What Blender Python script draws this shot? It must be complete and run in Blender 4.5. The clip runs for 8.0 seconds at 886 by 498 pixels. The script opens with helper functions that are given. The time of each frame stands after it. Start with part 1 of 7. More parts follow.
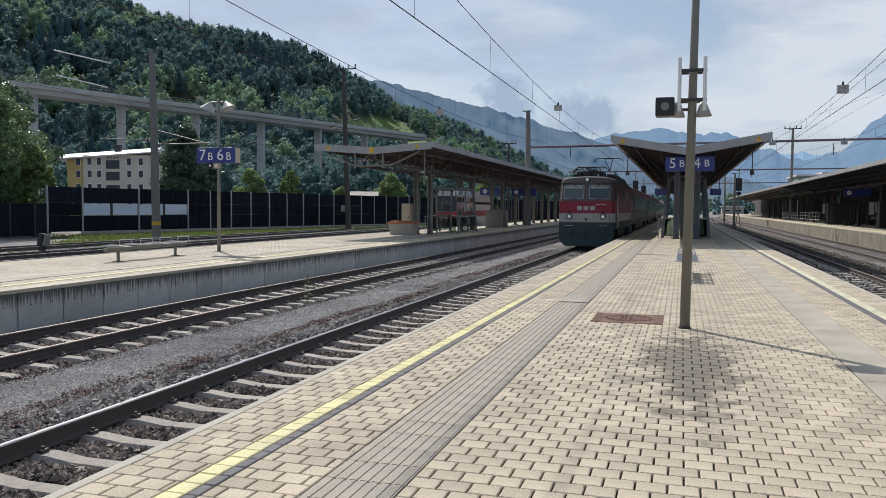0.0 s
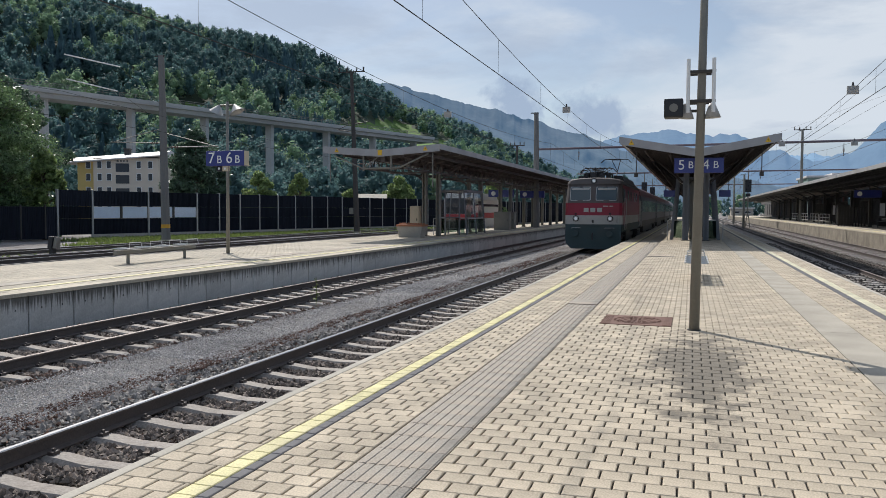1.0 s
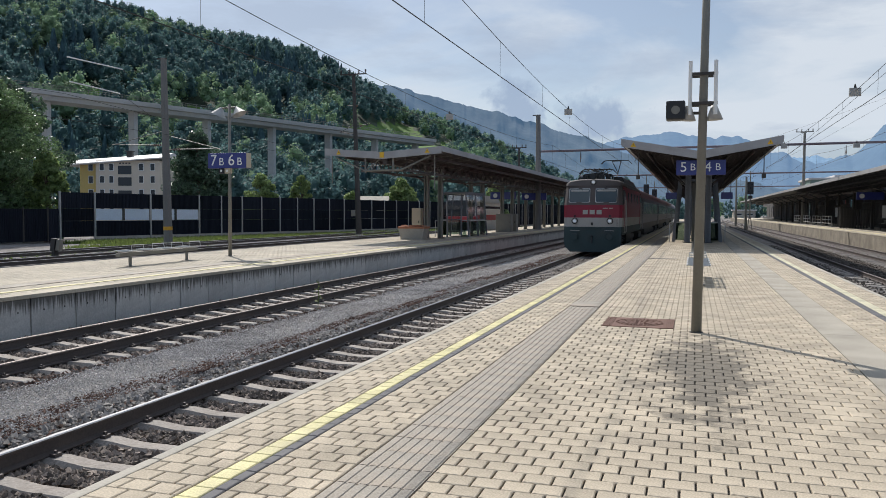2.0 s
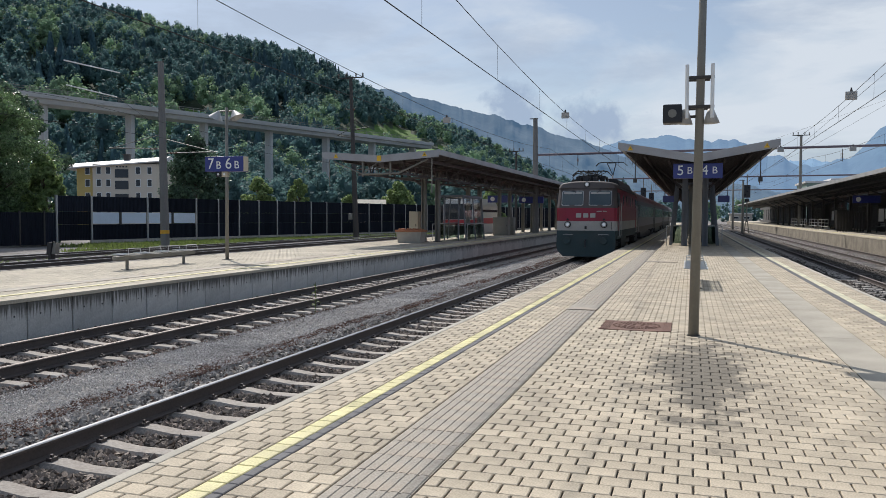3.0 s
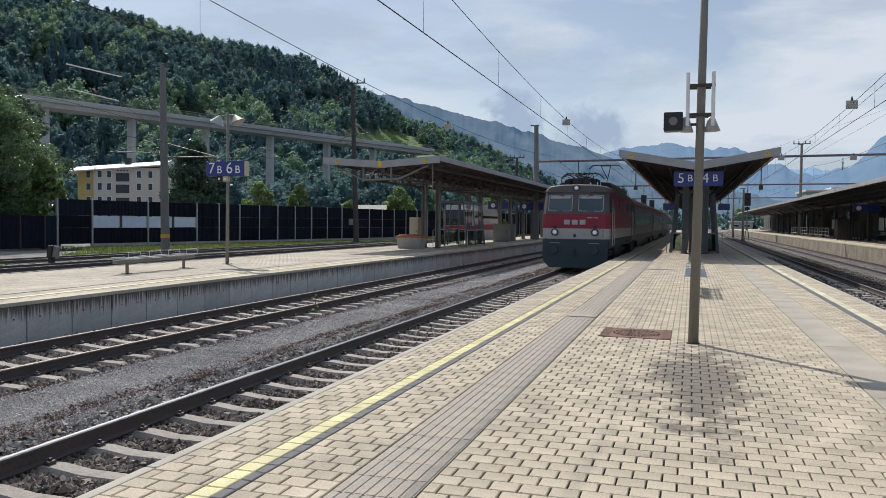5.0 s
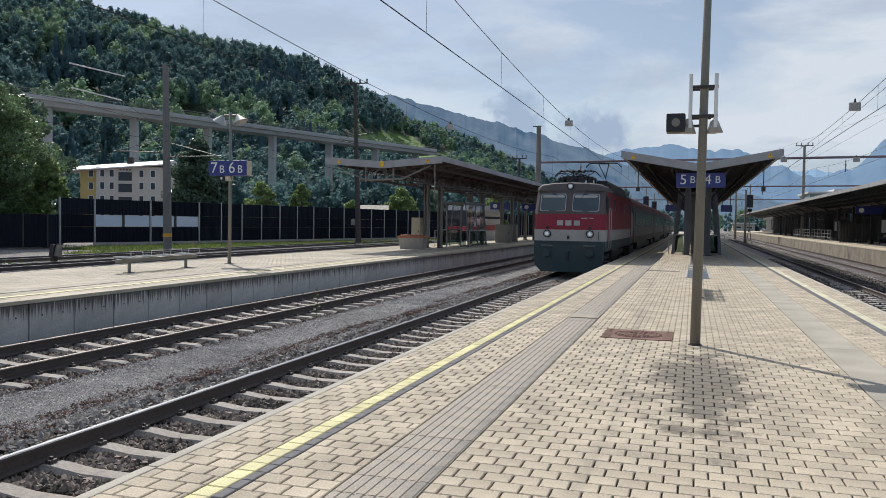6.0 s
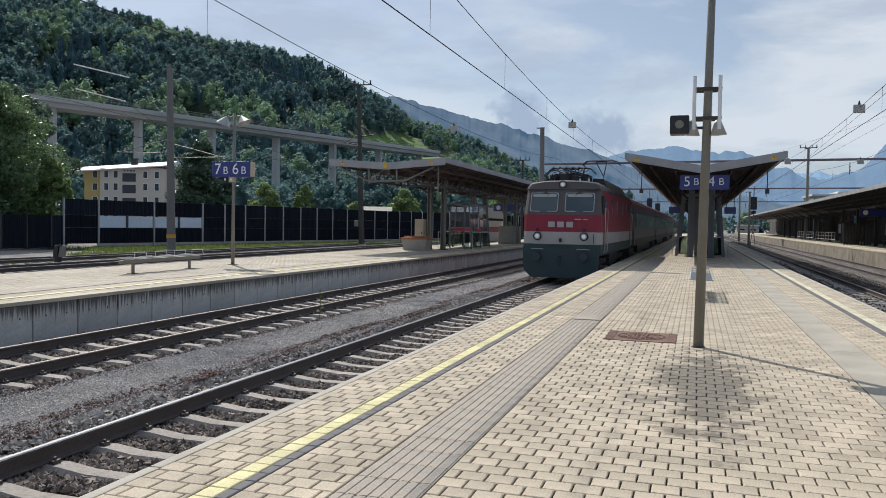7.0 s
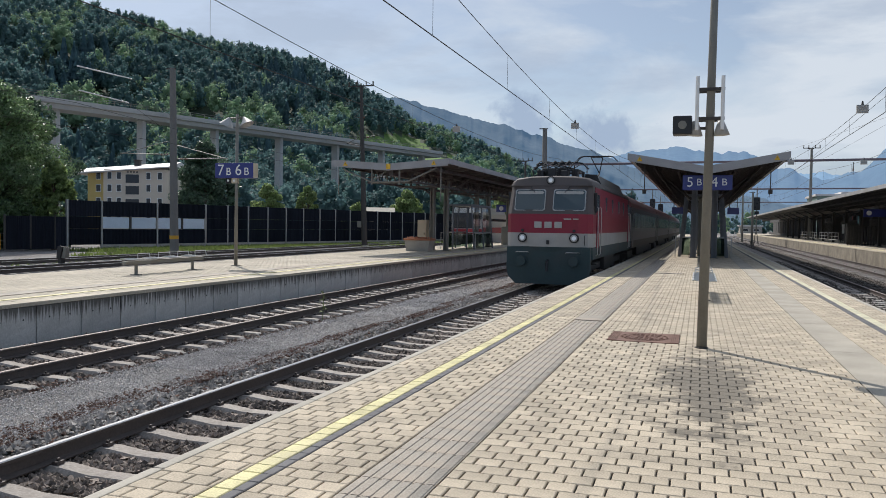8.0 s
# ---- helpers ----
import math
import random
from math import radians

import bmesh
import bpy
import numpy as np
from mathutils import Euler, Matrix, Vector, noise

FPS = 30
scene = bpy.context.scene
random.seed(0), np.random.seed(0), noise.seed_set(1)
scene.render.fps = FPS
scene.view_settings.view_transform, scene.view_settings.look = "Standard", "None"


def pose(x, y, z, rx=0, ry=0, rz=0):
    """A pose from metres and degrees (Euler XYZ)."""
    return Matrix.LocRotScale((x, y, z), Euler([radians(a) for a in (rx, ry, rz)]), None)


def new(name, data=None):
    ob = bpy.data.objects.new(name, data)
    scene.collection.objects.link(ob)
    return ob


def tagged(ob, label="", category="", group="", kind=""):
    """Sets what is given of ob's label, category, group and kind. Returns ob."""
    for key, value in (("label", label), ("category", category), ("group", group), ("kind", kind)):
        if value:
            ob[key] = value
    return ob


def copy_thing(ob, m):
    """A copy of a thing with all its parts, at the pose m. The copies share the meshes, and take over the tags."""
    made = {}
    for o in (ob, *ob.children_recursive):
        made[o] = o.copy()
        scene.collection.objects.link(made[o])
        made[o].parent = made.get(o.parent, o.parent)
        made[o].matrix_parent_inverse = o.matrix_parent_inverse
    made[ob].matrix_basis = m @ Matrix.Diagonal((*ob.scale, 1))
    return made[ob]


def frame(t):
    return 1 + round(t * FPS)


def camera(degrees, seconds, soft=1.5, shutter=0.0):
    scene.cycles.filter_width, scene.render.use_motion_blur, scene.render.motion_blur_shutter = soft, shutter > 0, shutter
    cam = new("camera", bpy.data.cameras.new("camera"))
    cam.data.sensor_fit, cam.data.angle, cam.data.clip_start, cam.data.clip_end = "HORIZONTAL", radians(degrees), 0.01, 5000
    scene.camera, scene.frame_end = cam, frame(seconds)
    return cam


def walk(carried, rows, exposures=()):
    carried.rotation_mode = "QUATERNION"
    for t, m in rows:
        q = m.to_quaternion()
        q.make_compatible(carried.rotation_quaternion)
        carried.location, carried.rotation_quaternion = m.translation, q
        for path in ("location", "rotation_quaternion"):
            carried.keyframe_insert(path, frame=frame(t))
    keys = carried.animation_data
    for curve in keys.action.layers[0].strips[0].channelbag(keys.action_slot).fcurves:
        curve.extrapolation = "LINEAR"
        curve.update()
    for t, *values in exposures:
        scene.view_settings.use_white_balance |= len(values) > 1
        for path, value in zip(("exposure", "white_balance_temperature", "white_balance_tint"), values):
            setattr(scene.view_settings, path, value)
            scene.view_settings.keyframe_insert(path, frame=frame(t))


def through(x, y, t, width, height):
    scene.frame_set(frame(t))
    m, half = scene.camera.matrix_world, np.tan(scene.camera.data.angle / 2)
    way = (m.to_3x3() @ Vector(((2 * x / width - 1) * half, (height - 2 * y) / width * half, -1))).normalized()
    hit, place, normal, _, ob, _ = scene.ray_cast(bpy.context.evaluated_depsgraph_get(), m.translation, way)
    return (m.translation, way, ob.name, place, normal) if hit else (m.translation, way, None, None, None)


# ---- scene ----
# The camera: one standing place, turned by hand, eye 1.5 m above the platform.
EYE = (0.0, 0.0, 1.5)
GAZE = [
    (0.0, (-0.28852, 0.95608, -0.05166), (-0.02106, 0.04760, 0.99864)),
    (0.5, (-0.29373, 0.95458, -0.05001), (-0.01993, 0.04619, 0.99873)),
    (1.0, (-0.29871, 0.95309, -0.04890), (-0.01843, 0.04547, 0.99880)),
    (1.5, (-0.30173, 0.95220, -0.04770), (-0.01797, 0.04434, 0.99885)),
    (3.0, (-0.29786, 0.95369, -0.04189), (-0.01588, 0.03892, 0.99912)),
    (3.5, (-0.29685, 0.95412, -0.03933), (-0.01497, 0.03653, 0.99922)),
    (4.0, (-0.29661, 0.95428, -0.03712), (-0.01621, 0.03384, 0.99930)),
    (4.5, (-0.29724, 0.95415, -0.03528), (-0.01808, 0.03132, 0.99935)),
    (6.0, (-0.30057, 0.95316, -0.03379), (-0.02410, 0.02783, 0.99932)),
    (6.5, (-0.30231, 0.95264, -0.03308), (-0.02483, 0.02683, 0.99933)),
    (7.0, (-0.30447, 0.95199, -0.03192), (-0.02544, 0.02537, 0.99935)),
    (7.5, (-0.30632, 0.95142, -0.03104), (-0.02579, 0.02430, 0.99937)),
    (8.0, (-0.30784, 0.95094, -0.03092), (-0.02420, 0.02466, 0.99940)),
]


def gaze(forward, up):
    z = -Vector(forward).normalized()
    x = Vector(up).cross(z).normalized()
    y = z.cross(x)
    m = Matrix((x, y, z)).transposed().to_4x4()
    return Matrix.Translation(EYE) @ m


cam = camera(58.5, 8.0, soft=0.85)
walk(cam, [(t, gaze(a, b)) for t, a, b in GAZE])

# Daylight: sun ahead and to the left, 44 degrees high, thin cloud.
SUN = Vector((-0.67, 0.78, 1.0)).normalized()
sun_data = bpy.data.lights.new("sun", "SUN")
sun_data.energy, sun_data.angle, sun_data.color = 4.85, radians(0.6), (1.0, 0.955, 0.895)
sun = new("sun", sun_data)
sun.rotation_euler = SUN.to_track_quat("Z", "Y").to_euler()

world = bpy.data.worlds.new("sky")
scene.world = world
world.use_nodes = True
wn, wl = world.node_tree.nodes, world.node_tree.links
for n in list(wn):
    wn.remove(n)
w_out = wn.new("ShaderNodeOutputWorld")
w_bg = wn.new("ShaderNodeBackground")
w_sky = wn.new("ShaderNodeTexSky")
w_sky.sky_type, w_sky.sun_disc = "NISHITA", False
w_sky.sun_elevation = math.asin(SUN.z)
w_sky.sun_rotation = math.atan2(SUN.x, SUN.y)
w_sky.altitude, w_sky.air_density, w_sky.dust_density, w_sky.ozone_density = 550, 1.0, 1.2, 1.5
w_co = wn.new("ShaderNodeTexCoord")
w_map = wn.new("ShaderNodeMapping")
w_map.inputs["Scale"].default_value = (1.3, 1.3, 5.0)
w_map.inputs["Rotation"].default_value = (0.0, 0.12, 0.5)
w_n1 = wn.new("ShaderNodeTexNoise")
w_n1.inputs["Scale"].default_value, w_n1.inputs["Detail"].default_value = 1.6, 7.0
w_n1.inputs["Roughness"].default_value, w_n1.inputs["Distortion"].default_value = 0.55, 0.4
w_ramp = wn.new("ShaderNodeValToRGB")
w_ramp.color_ramp.elements[0].position, w_ramp.color_ramp.elements[1].position = 0.42, 0.60
w_ramp.color_ramp.elements[0].color = (0.22, 0.22, 0.22, 1)
w_ramp.color_ramp.elements[1].color = (0.95, 0.95, 0.95, 1)
w_mix = wn.new("ShaderNodeMixRGB")
# a bank of grey-blue cloud over the valley's end, from a second, slower noise
w_n2 = wn.new("ShaderNodeTexNoise")
w_n2.inputs["Scale"].default_value, w_n2.inputs["Detail"].default_value, w_n2.inputs["Roughness"].default_value = 2.3, 8.0, 0.6
w_r2 = wn.new("ShaderNodeMapRange")
w_r2.inputs["From Min"].default_value, w_r2.inputs["From Max"].default_value = 0.50, 0.62
w_r2.inputs["To Max"].default_value = 0.55
w_mix2 = wn.new("ShaderNodeMixRGB")
w_mix2.inputs["Color2"].default_value = (4.6, 5.5, 7.0, 1)
wl.new(w_map.outputs["Vector"], w_n2.inputs["Vector"])
wl.new(w_n2.outputs["Fac"], w_r2.inputs["Value"])
wl.new(w_r2.outputs["Result"], w_mix2.inputs["Fac"])
# two heaped grey-blue clouds standing over the valley's end
w_last = w_mix2
w_n3 = wn.new("ShaderNodeTexNoise")
w_n3.inputs["Scale"].default_value, w_n3.inputs["Detail"].default_value, w_n3.inputs["Roughness"].default_value = 30.0, 6.0, 0.6
wl.new(w_co.outputs["Generated"], w_n3.inputs["Vector"])
for c_dir, c_size in (((-0.209, 0.968, 0.130), (0.036, 0.036, 0.034)), ((-0.120, 0.984, 0.112), (0.052, 0.052, 0.036))):
    w_off = wn.new("ShaderNodeVectorMath")
    w_off.operation = "SUBTRACT"
    w_off.inputs[1].default_value = c_dir
    w_div = wn.new("ShaderNodeVectorMath")
    w_div.operation = "DIVIDE"
    w_div.inputs[1].default_value = c_size
    w_len = wn.new("ShaderNodeVectorMath")
    w_len.operation = "LENGTH"
    w_rag = wn.new("ShaderNodeMath")
    w_rag.operation, w_rag.inputs[1].default_value = "MULTIPLY_ADD", 2.4
    w_edge = wn.new("ShaderNodeMapRange")
    w_edge.inputs["From Min"].default_value, w_edge.inputs["From Max"].default_value = 2.35, 1.75
    w_edge.inputs["To Max"].default_value = 0.9
    w_put = wn.new("ShaderNodeMixRGB")
    w_put.inputs["Color2"].default_value = (4.0, 5.1, 6.9, 1)
    wl.new(w_co.outputs["Generated"], w_off.inputs[0])
    wl.new(w_off.outputs["Vector"], w_div.inputs[0])
    wl.new(w_div.outputs["Vector"], w_len.inputs[0])
    wl.new(w_n3.outputs["Fac"], w_rag.inputs[0])
    wl.new(w_len.outputs["Value"], w_rag.inputs[2])
    wl.new(w_rag.outputs["Value"], w_edge.inputs["Value"])
    wl.new(w_edge.outputs["Result"], w_put.inputs["Fac"])
    wl.new(w_last.outputs["Color"], w_put.inputs["Color1"])
    w_last = w_put
w_bg.inputs["Strength"].default_value = 0.10
wl.new(w_co.outputs["Generated"], w_map.inputs["Vector"])
wl.new(w_map.outputs["Vector"], w_n1.inputs["Vector"])
wl.new(w_n1.outputs["Fac"], w_ramp.inputs["Fac"])
wl.new(w_ramp.outputs["Color"], w_mix.inputs["Fac"])
wl.new(w_sky.outputs["Color"], w_mix.inputs["Color1"])
# thin cloud is white on the sun's side of the sky, bluer and dimmer away from it
w_dot = wn.new("ShaderNodeVectorMath")
w_dot.operation = "DOT_PRODUCT"
w_dot.inputs[1].default_value = SUN
w_fwd = wn.new("ShaderNodeMapRange")
w_fwd.inputs["From Min"].default_value, w_fwd.inputs["From Max"].default_value = -0.2, 0.42
w_cloud = wn.new("ShaderNodeMixRGB")
w_cloud.inputs["Color1"].default_value = (3.1, 4.5, 6.9, 1)
w_cloud.inputs["Color2"].default_value = (7.7, 8.4, 9.3, 1)
wl.new(w_co.outputs["Generated"], w_dot.inputs[0])
wl.new(w_dot.outputs["Value"], w_fwd.inputs["Value"])
wl.new(w_fwd.outputs["Result"], w_cloud.inputs["Fac"])
wl.new(w_cloud.outputs["Color"], w_mix.inputs["Color2"])
wl.new(w_mix.outputs["Color"], w_mix2.inputs["Color1"])
wl.new(w_last.outputs["Color"], w_bg.inputs["Color"])
wl.new(w_bg.outputs["Background"], w_out.inputs["Surface"])
scene.view_settings.exposure = -0.18

# ---- materials ----
def material(name, base, rough=0.7, metal=0.0, vary=0.18, scale=3.0, fine=60.0, bump=0.15, dirt=None, dirt_amount=0.0,
             island=0.0, each=0.0, stretch=(1, 1, 1), coat=0.0, depth=0.01, spec=0.5, spot=None):
    """A surface with broad and fine variation, dirt patches, and an own shade for each piece."""
    m = bpy.data.materials.new(name)
    m.use_nodes = True
    n, l = m.node_tree.nodes, m.node_tree.links
    p = n["Principled BSDF"]
    p.inputs["Roughness"].default_value, p.inputs["Metallic"].default_value = rough, metal
    p.inputs["Coat Weight"].default_value = coat
    p.inputs["Specular IOR Level"].default_value = spec
    co = n.new("ShaderNodeTexCoord")
    mp = n.new("ShaderNodeMapping")
    mp.inputs["Scale"].default_value = stretch
    l.new(co.outputs["Object"], mp.inputs["Vector"])
    big = n.new("ShaderNodeTexNoise")
    big.inputs["Scale"].default_value, big.inputs["Detail"].default_value = scale, 5.0
    small = n.new("ShaderNodeTexNoise")
    small.inputs["Scale"].default_value, small.inputs["Detail"].default_value = fine, 4.0
    for t in (big, small):
        l.new(mp.outputs["Vector"], t.inputs["Vector"])
    add = n.new("ShaderNodeMath")
    add.operation = "ADD"
    l.new(big.outputs["Fac"], add.inputs[0])
    l.new(small.outputs["Fac"], add.inputs[1])
    value = n.new("ShaderNodeMapRange")
    value.inputs["From Min"].default_value, value.inputs["From Max"].default_value = 0.6, 1.4
    value.inputs["To Min"].default_value, value.inputs["To Max"].default_value = 1 - vary, 1 + vary
    l.new(add.outputs[0], value.inputs["Value"])
    fac = value.outputs["Result"]
    for amount, node, out in ((island, "ShaderNodeNewGeometry", "Random Per Island"), (each, "ShaderNodeObjectInfo", "Random")):
        if amount:
            r = n.new(node)
            rr = n.new("ShaderNodeMapRange")
            rr.inputs["To Min"].default_value, rr.inputs["To Max"].default_value = 1 - amount, 1 + amount
            l.new(r.outputs[out], rr.inputs["Value"])
            mu = n.new("ShaderNodeMath")
            mu.operation = "MULTIPLY"
            l.new(fac, mu.inputs[0])
            l.new(rr.outputs["Result"], mu.inputs[1])
            fac = mu.outputs[0]
    mix = n.new("ShaderNodeVectorMath")
    mix.operation = "SCALE"
    mix.inputs[0].default_value = base
    l.new(fac, mix.inputs["Scale"])
    colour = mix.outputs["Vector"]
    if dirt:
        d = n.new("ShaderNodeTexNoise")
        d.inputs["Scale"].default_value, d.inputs["Detail"].default_value = scale * 0.6, 8.0
        l.new(mp.outputs["Vector"], d.inputs["Vector"])
        rp = n.new("ShaderNodeMapRange")
        rp.inputs["From Min"].default_value, rp.inputs["From Max"].default_value = 0.46, 0.66
        rp.inputs["To Max"].default_value = dirt_amount
        l.new(d.outputs["Fac"], rp.inputs["Value"])
        dm = n.new("ShaderNodeMixRGB")
        dm.inputs["Color2"].default_value = (*dirt, 1)
        l.new(rp.outputs["Result"], dm.inputs["Fac"])
        l.new(colour, dm.inputs["Color1"])
        colour = dm.outputs["Color"]
    if spot:
        # an oily stain round a place of the ground, broken up by noise
        ge = n.new("ShaderNodeNewGeometry")
        sm = n.new("ShaderNodeMapping")
        sm.inputs["Location"].default_value = (-spot[0] / spot[2], -spot[1] / spot[3], 0)
        sm.inputs["Scale"].default_value = (1 / spot[2], 1 / spot[3], 0)
        le = n.new("ShaderNodeVectorMath")
        le.operation = "LENGTH"
        sn = n.new("ShaderNodeTexNoise")
        sn.inputs["Scale"].default_value, sn.inputs["Detail"].default_value, sn.inputs["Roughness"].default_value = 2.6, 10.0, 0.72
        l.new(ge.outputs["Position"], sm.inputs["Vector"])
        l.new(ge.outputs["Position"], sn.inputs["Vector"])
        l.new(sm.outputs["Vector"], le.inputs[0])
        su = n.new("ShaderNodeMath")
        su.operation = "SUBTRACT"
        l.new(sn.outputs["Fac"], su.inputs[0])
        mu2 = n.new("ShaderNodeMath")
        mu2.operation = "MULTIPLY"
        mu2.inputs[1].default_value = 0.32
        l.new(le.outputs["Value"], mu2.inputs[0])
        l.new(mu2.outputs[0], su.inputs[1])
        sr = n.new("ShaderNodeMapRange")
        sr.inputs["From Min"].default_value, sr.inputs["From Max"].default_value = 0.22, 0.36
        sr.inputs["To Max"].default_value = 0.80
        l.new(su.outputs[0], sr.inputs["Value"])
        dm2 = n.new("ShaderNodeMixRGB")
        dm2.inputs["Color2"].default_value = (0.10, 0.088, 0.07, 1)
        l.new(sr.outputs["Result"], dm2.inputs["Fac"])
        l.new(colour, dm2.inputs["Color1"])
        colour = dm2.outputs["Color"]
    l.new(colour, p.inputs["Base Color"])
    if bump:
        b = n.new("ShaderNodeBump")
        b.inputs["Strength"].default_value, b.inputs["Distance"].default_value = bump, depth
        l.new(add.outputs[0], b.inputs["Height"])
        l.new(b.outputs["Normal"], p.inputs["Normal"])
    return m


def glass(name, tint=(0.95, 0.965, 0.965), rough=0.02, see=0.75):
    """A thin pane: clear for the most part, with a sharp gloss."""
    m = bpy.data.materials.new(name)
    m.use_nodes = True
    n, l = m.node_tree.nodes, m.node_tree.links
    n.remove(n["Principled BSDF"])
    tr, gl, fr, mx = n.new("ShaderNodeBsdfTransparent"), n.new("ShaderNodeBsdfGlossy"), n.new("ShaderNodeLayerWeight"), n.new("ShaderNodeMixShader")
    tr.inputs["Color"].default_value = (*[c * see for c in tint], 1)
    gl.inputs["Roughness"].default_value = rough
    fr.inputs["Blend"].default_value = 0.15
    half = n.new("ShaderNodeMath")
    half.operation, half.inputs[1].default_value = "MULTIPLY", 0.45
    l.new(fr.outputs["Facing"], half.inputs[0])
    l.new(half.outputs[0], mx.inputs["Fac"])
    l.new(tr.outputs[0], mx.inputs[1])
    l.new(gl.outputs[0], mx.inputs[2])
    l.new(mx.outputs[0], n["Material Output"].inputs["Surface"])
    return m


def glowing(name, colour, strength):
    m = bpy.data.materials.new(name)
    m.use_nodes = True
    p = m.node_tree.nodes["Principled BSDF"]
    p.inputs["Base Color"].default_value = (*colour, 1)
    p.inputs["Emission Color"].default_value = (*colour, 1)
    p.inputs["Emission Strength"].default_value = strength
    return m


PAVER = material("sand_paver", (0.448, 0.380, 0.286), 0.85, vary=0.42, scale=2.2, fine=75, bump=0.8, island=0.12, dirt=(0.25, 0.22, 0.18), dirt_amount=0.14, depth=0.004, spot=(0.12, 8.0, 0.66, 2.8))
PAVER_ONE = material("sand_paver_single", (0.448, 0.380, 0.286), 0.85, vary=0.42, scale=2.2, fine=75, bump=0.8, each=0.12, dirt=(0.25, 0.22, 0.18), dirt_amount=0.14, depth=0.004)
PAVER_LEFT = material("sand_paver_far", (0.44, 0.388, 0.305), 0.85, vary=0.4, scale=0.5, fine=30, bump=0.2, island=0.1)
YELLOW = material("yellow_line_paint", (0.60, 0.545, 0.275), 0.7, vary=0.4, scale=3, fine=70, island=0.08, dirt=(0.45, 0.40, 0.25), dirt_amount=0.5, depth=0.003)
# Sunlit whitening of the right-hand line is put into this paler yellow.
YELLOW_SUNLIT = material("sunlit_pale_line_paint", (0.60, 0.565, 0.40), 0.7, vary=0.4, scale=2, fine=60, island=0.08, dirt=(0.45, 0.41, 0.32), dirt_amount=0.5, depth=0.003)
DARKSTRIP = material("dark_line_paint", (0.115, 0.112, 0.118), 0.8, vary=0.2, scale=4, fine=70, island=0.1)
TACTILE = material("tactile_concrete", (0.345, 0.31, 0.262), 0.85, vary=0.4, scale=2.0, fine=80, island=0.08, dirt=(0.30, 0.20, 0.12), dirt_amount=0.35, depth=0.003)
CONCRETE = material("concrete", (0.42, 0.388, 0.33), 0.88, vary=0.18, scale=2.0, fine=50, bump=0.2, dirt=(0.2, 0.19, 0.17), dirt_amount=0.3)
ASPHALT_PALE = material("pale_asphalt", (0.375, 0.34, 0.282), 0.9, vary=0.4, scale=1.2, fine=120, bump=0.3, dirt=(0.25, 0.22, 0.18), dirt_amount=0.3, depth=0.004)
JOINT = material("paver_joint_sand", (0.030, 0.026, 0.021), 0.95, vary=0.3, scale=20, fine=150)
GRAVEL = material("fine_gravel", (0.225, 0.213, 0.206), 0.95, vary=0.5, scale=0.8, fine=60, bump=1.0, dirt=(0.11, 0.075, 0.058), dirt_amount=0.4, depth=0.03)
EARTH = material("dark_yard_earth", (0.050, 0.040, 0.033), 0.95, vary=0.6, scale=0.6, fine=26, bump=0.8, dirt=(0.10, 0.086, 0.074), dirt_amount=0.5, depth=0.03)
CHIPS = material("gravel_chips", (0.45, 0.425, 0.408), 0.9, vary=0.6, scale=1.2, fine=60, island=0.45, bump=0.2)
BALLAST_BED = material("ballast_bed", (0.075, 0.065, 0.055), 0.95, vary=0.5, scale=1.2, fine=22, bump=1.0, dirt=(0.10, 0.055, 0.04), dirt_amount=0.5, depth=0.05)
STONES = material("ballast_stones", (0.168, 0.137, 0.116), 0.85, vary=0.5, scale=2, fine=60, island=0.8, bump=0.3)
STONES_PALE = material("pale_shoulder_stones", (0.24, 0.222, 0.205), 0.85, vary=0.5, scale=2, fine=60, island=0.6, bump=0.3)
# Shade beside the side platform is put into this near-black stone colour.
STONES_SHADED = material("shaded_ballast_stones", (0.046, 0.038, 0.032), 0.85, vary=0.3, scale=2, fine=60, island=0.5, bump=0.3)
STONES_RUST = material("rusty_ballast_stones", (0.13, 0.075, 0.055), 0.9, vary=0.3, scale=2, fine=60, island=0.5, bump=0.3)
SLEEPER = material("sleeper_concrete", (0.34, 0.312, 0.285), 0.88, vary=0.5, scale=2.5, fine=40, bump=0.3, each=0.12, dirt=(0.22, 0.17, 0.13), dirt_amount=0.4)
RAIL_SIDE = material("rusty_rail_steel", (0.072, 0.058, 0.053), 0.65, vary=0.3, scale=2, fine=40, bump=0.2)
RAIL_TOP = material("polished_rail_head", (0.36, 0.36, 0.37), 0.30, 1.0, vary=0.08, scale=1, fine=30, bump=0.02, stretch=(1, 0.05, 1))
RAIL_WORN = material("dull_rail_head", (0.19, 0.16, 0.145), 0.5, 0.7, vary=0.15, scale=1, fine=30, bump=0.02, stretch=(1, 0.05, 1))
STEEL_GREY = material("grey_painted_steel", (0.215, 0.208, 0.182), 0.55, 0.2, vary=0.12, scale=3, fine=40, bump=0.06, dirt=(0.18, 0.16, 0.13), dirt_amount=0.35)
STEEL_DARK = material("dark_steel", (0.055, 0.05, 0.045), 0.6, 0.2, vary=0.2, scale=3, fine=40, bump=0.06)
GALVANISED = material("galvanised_steel", (0.42, 0.42, 0.41), 0.45, 0.6, vary=0.14, scale=4, fine=40, bump=0.05)
ALU = material("bench_steel", (0.52, 0.52, 0.50), 0.4, 0.5, vary=0.1, scale=4, fine=60, bump=0.04)
FASCIA = material("canopy_fascia", (0.37, 0.365, 0.37), 0.6, 0.1, vary=0.1, scale=1.2, fine=30, bump=0.05, dirt=(0.22, 0.20, 0.18), dirt_amount=0.4)
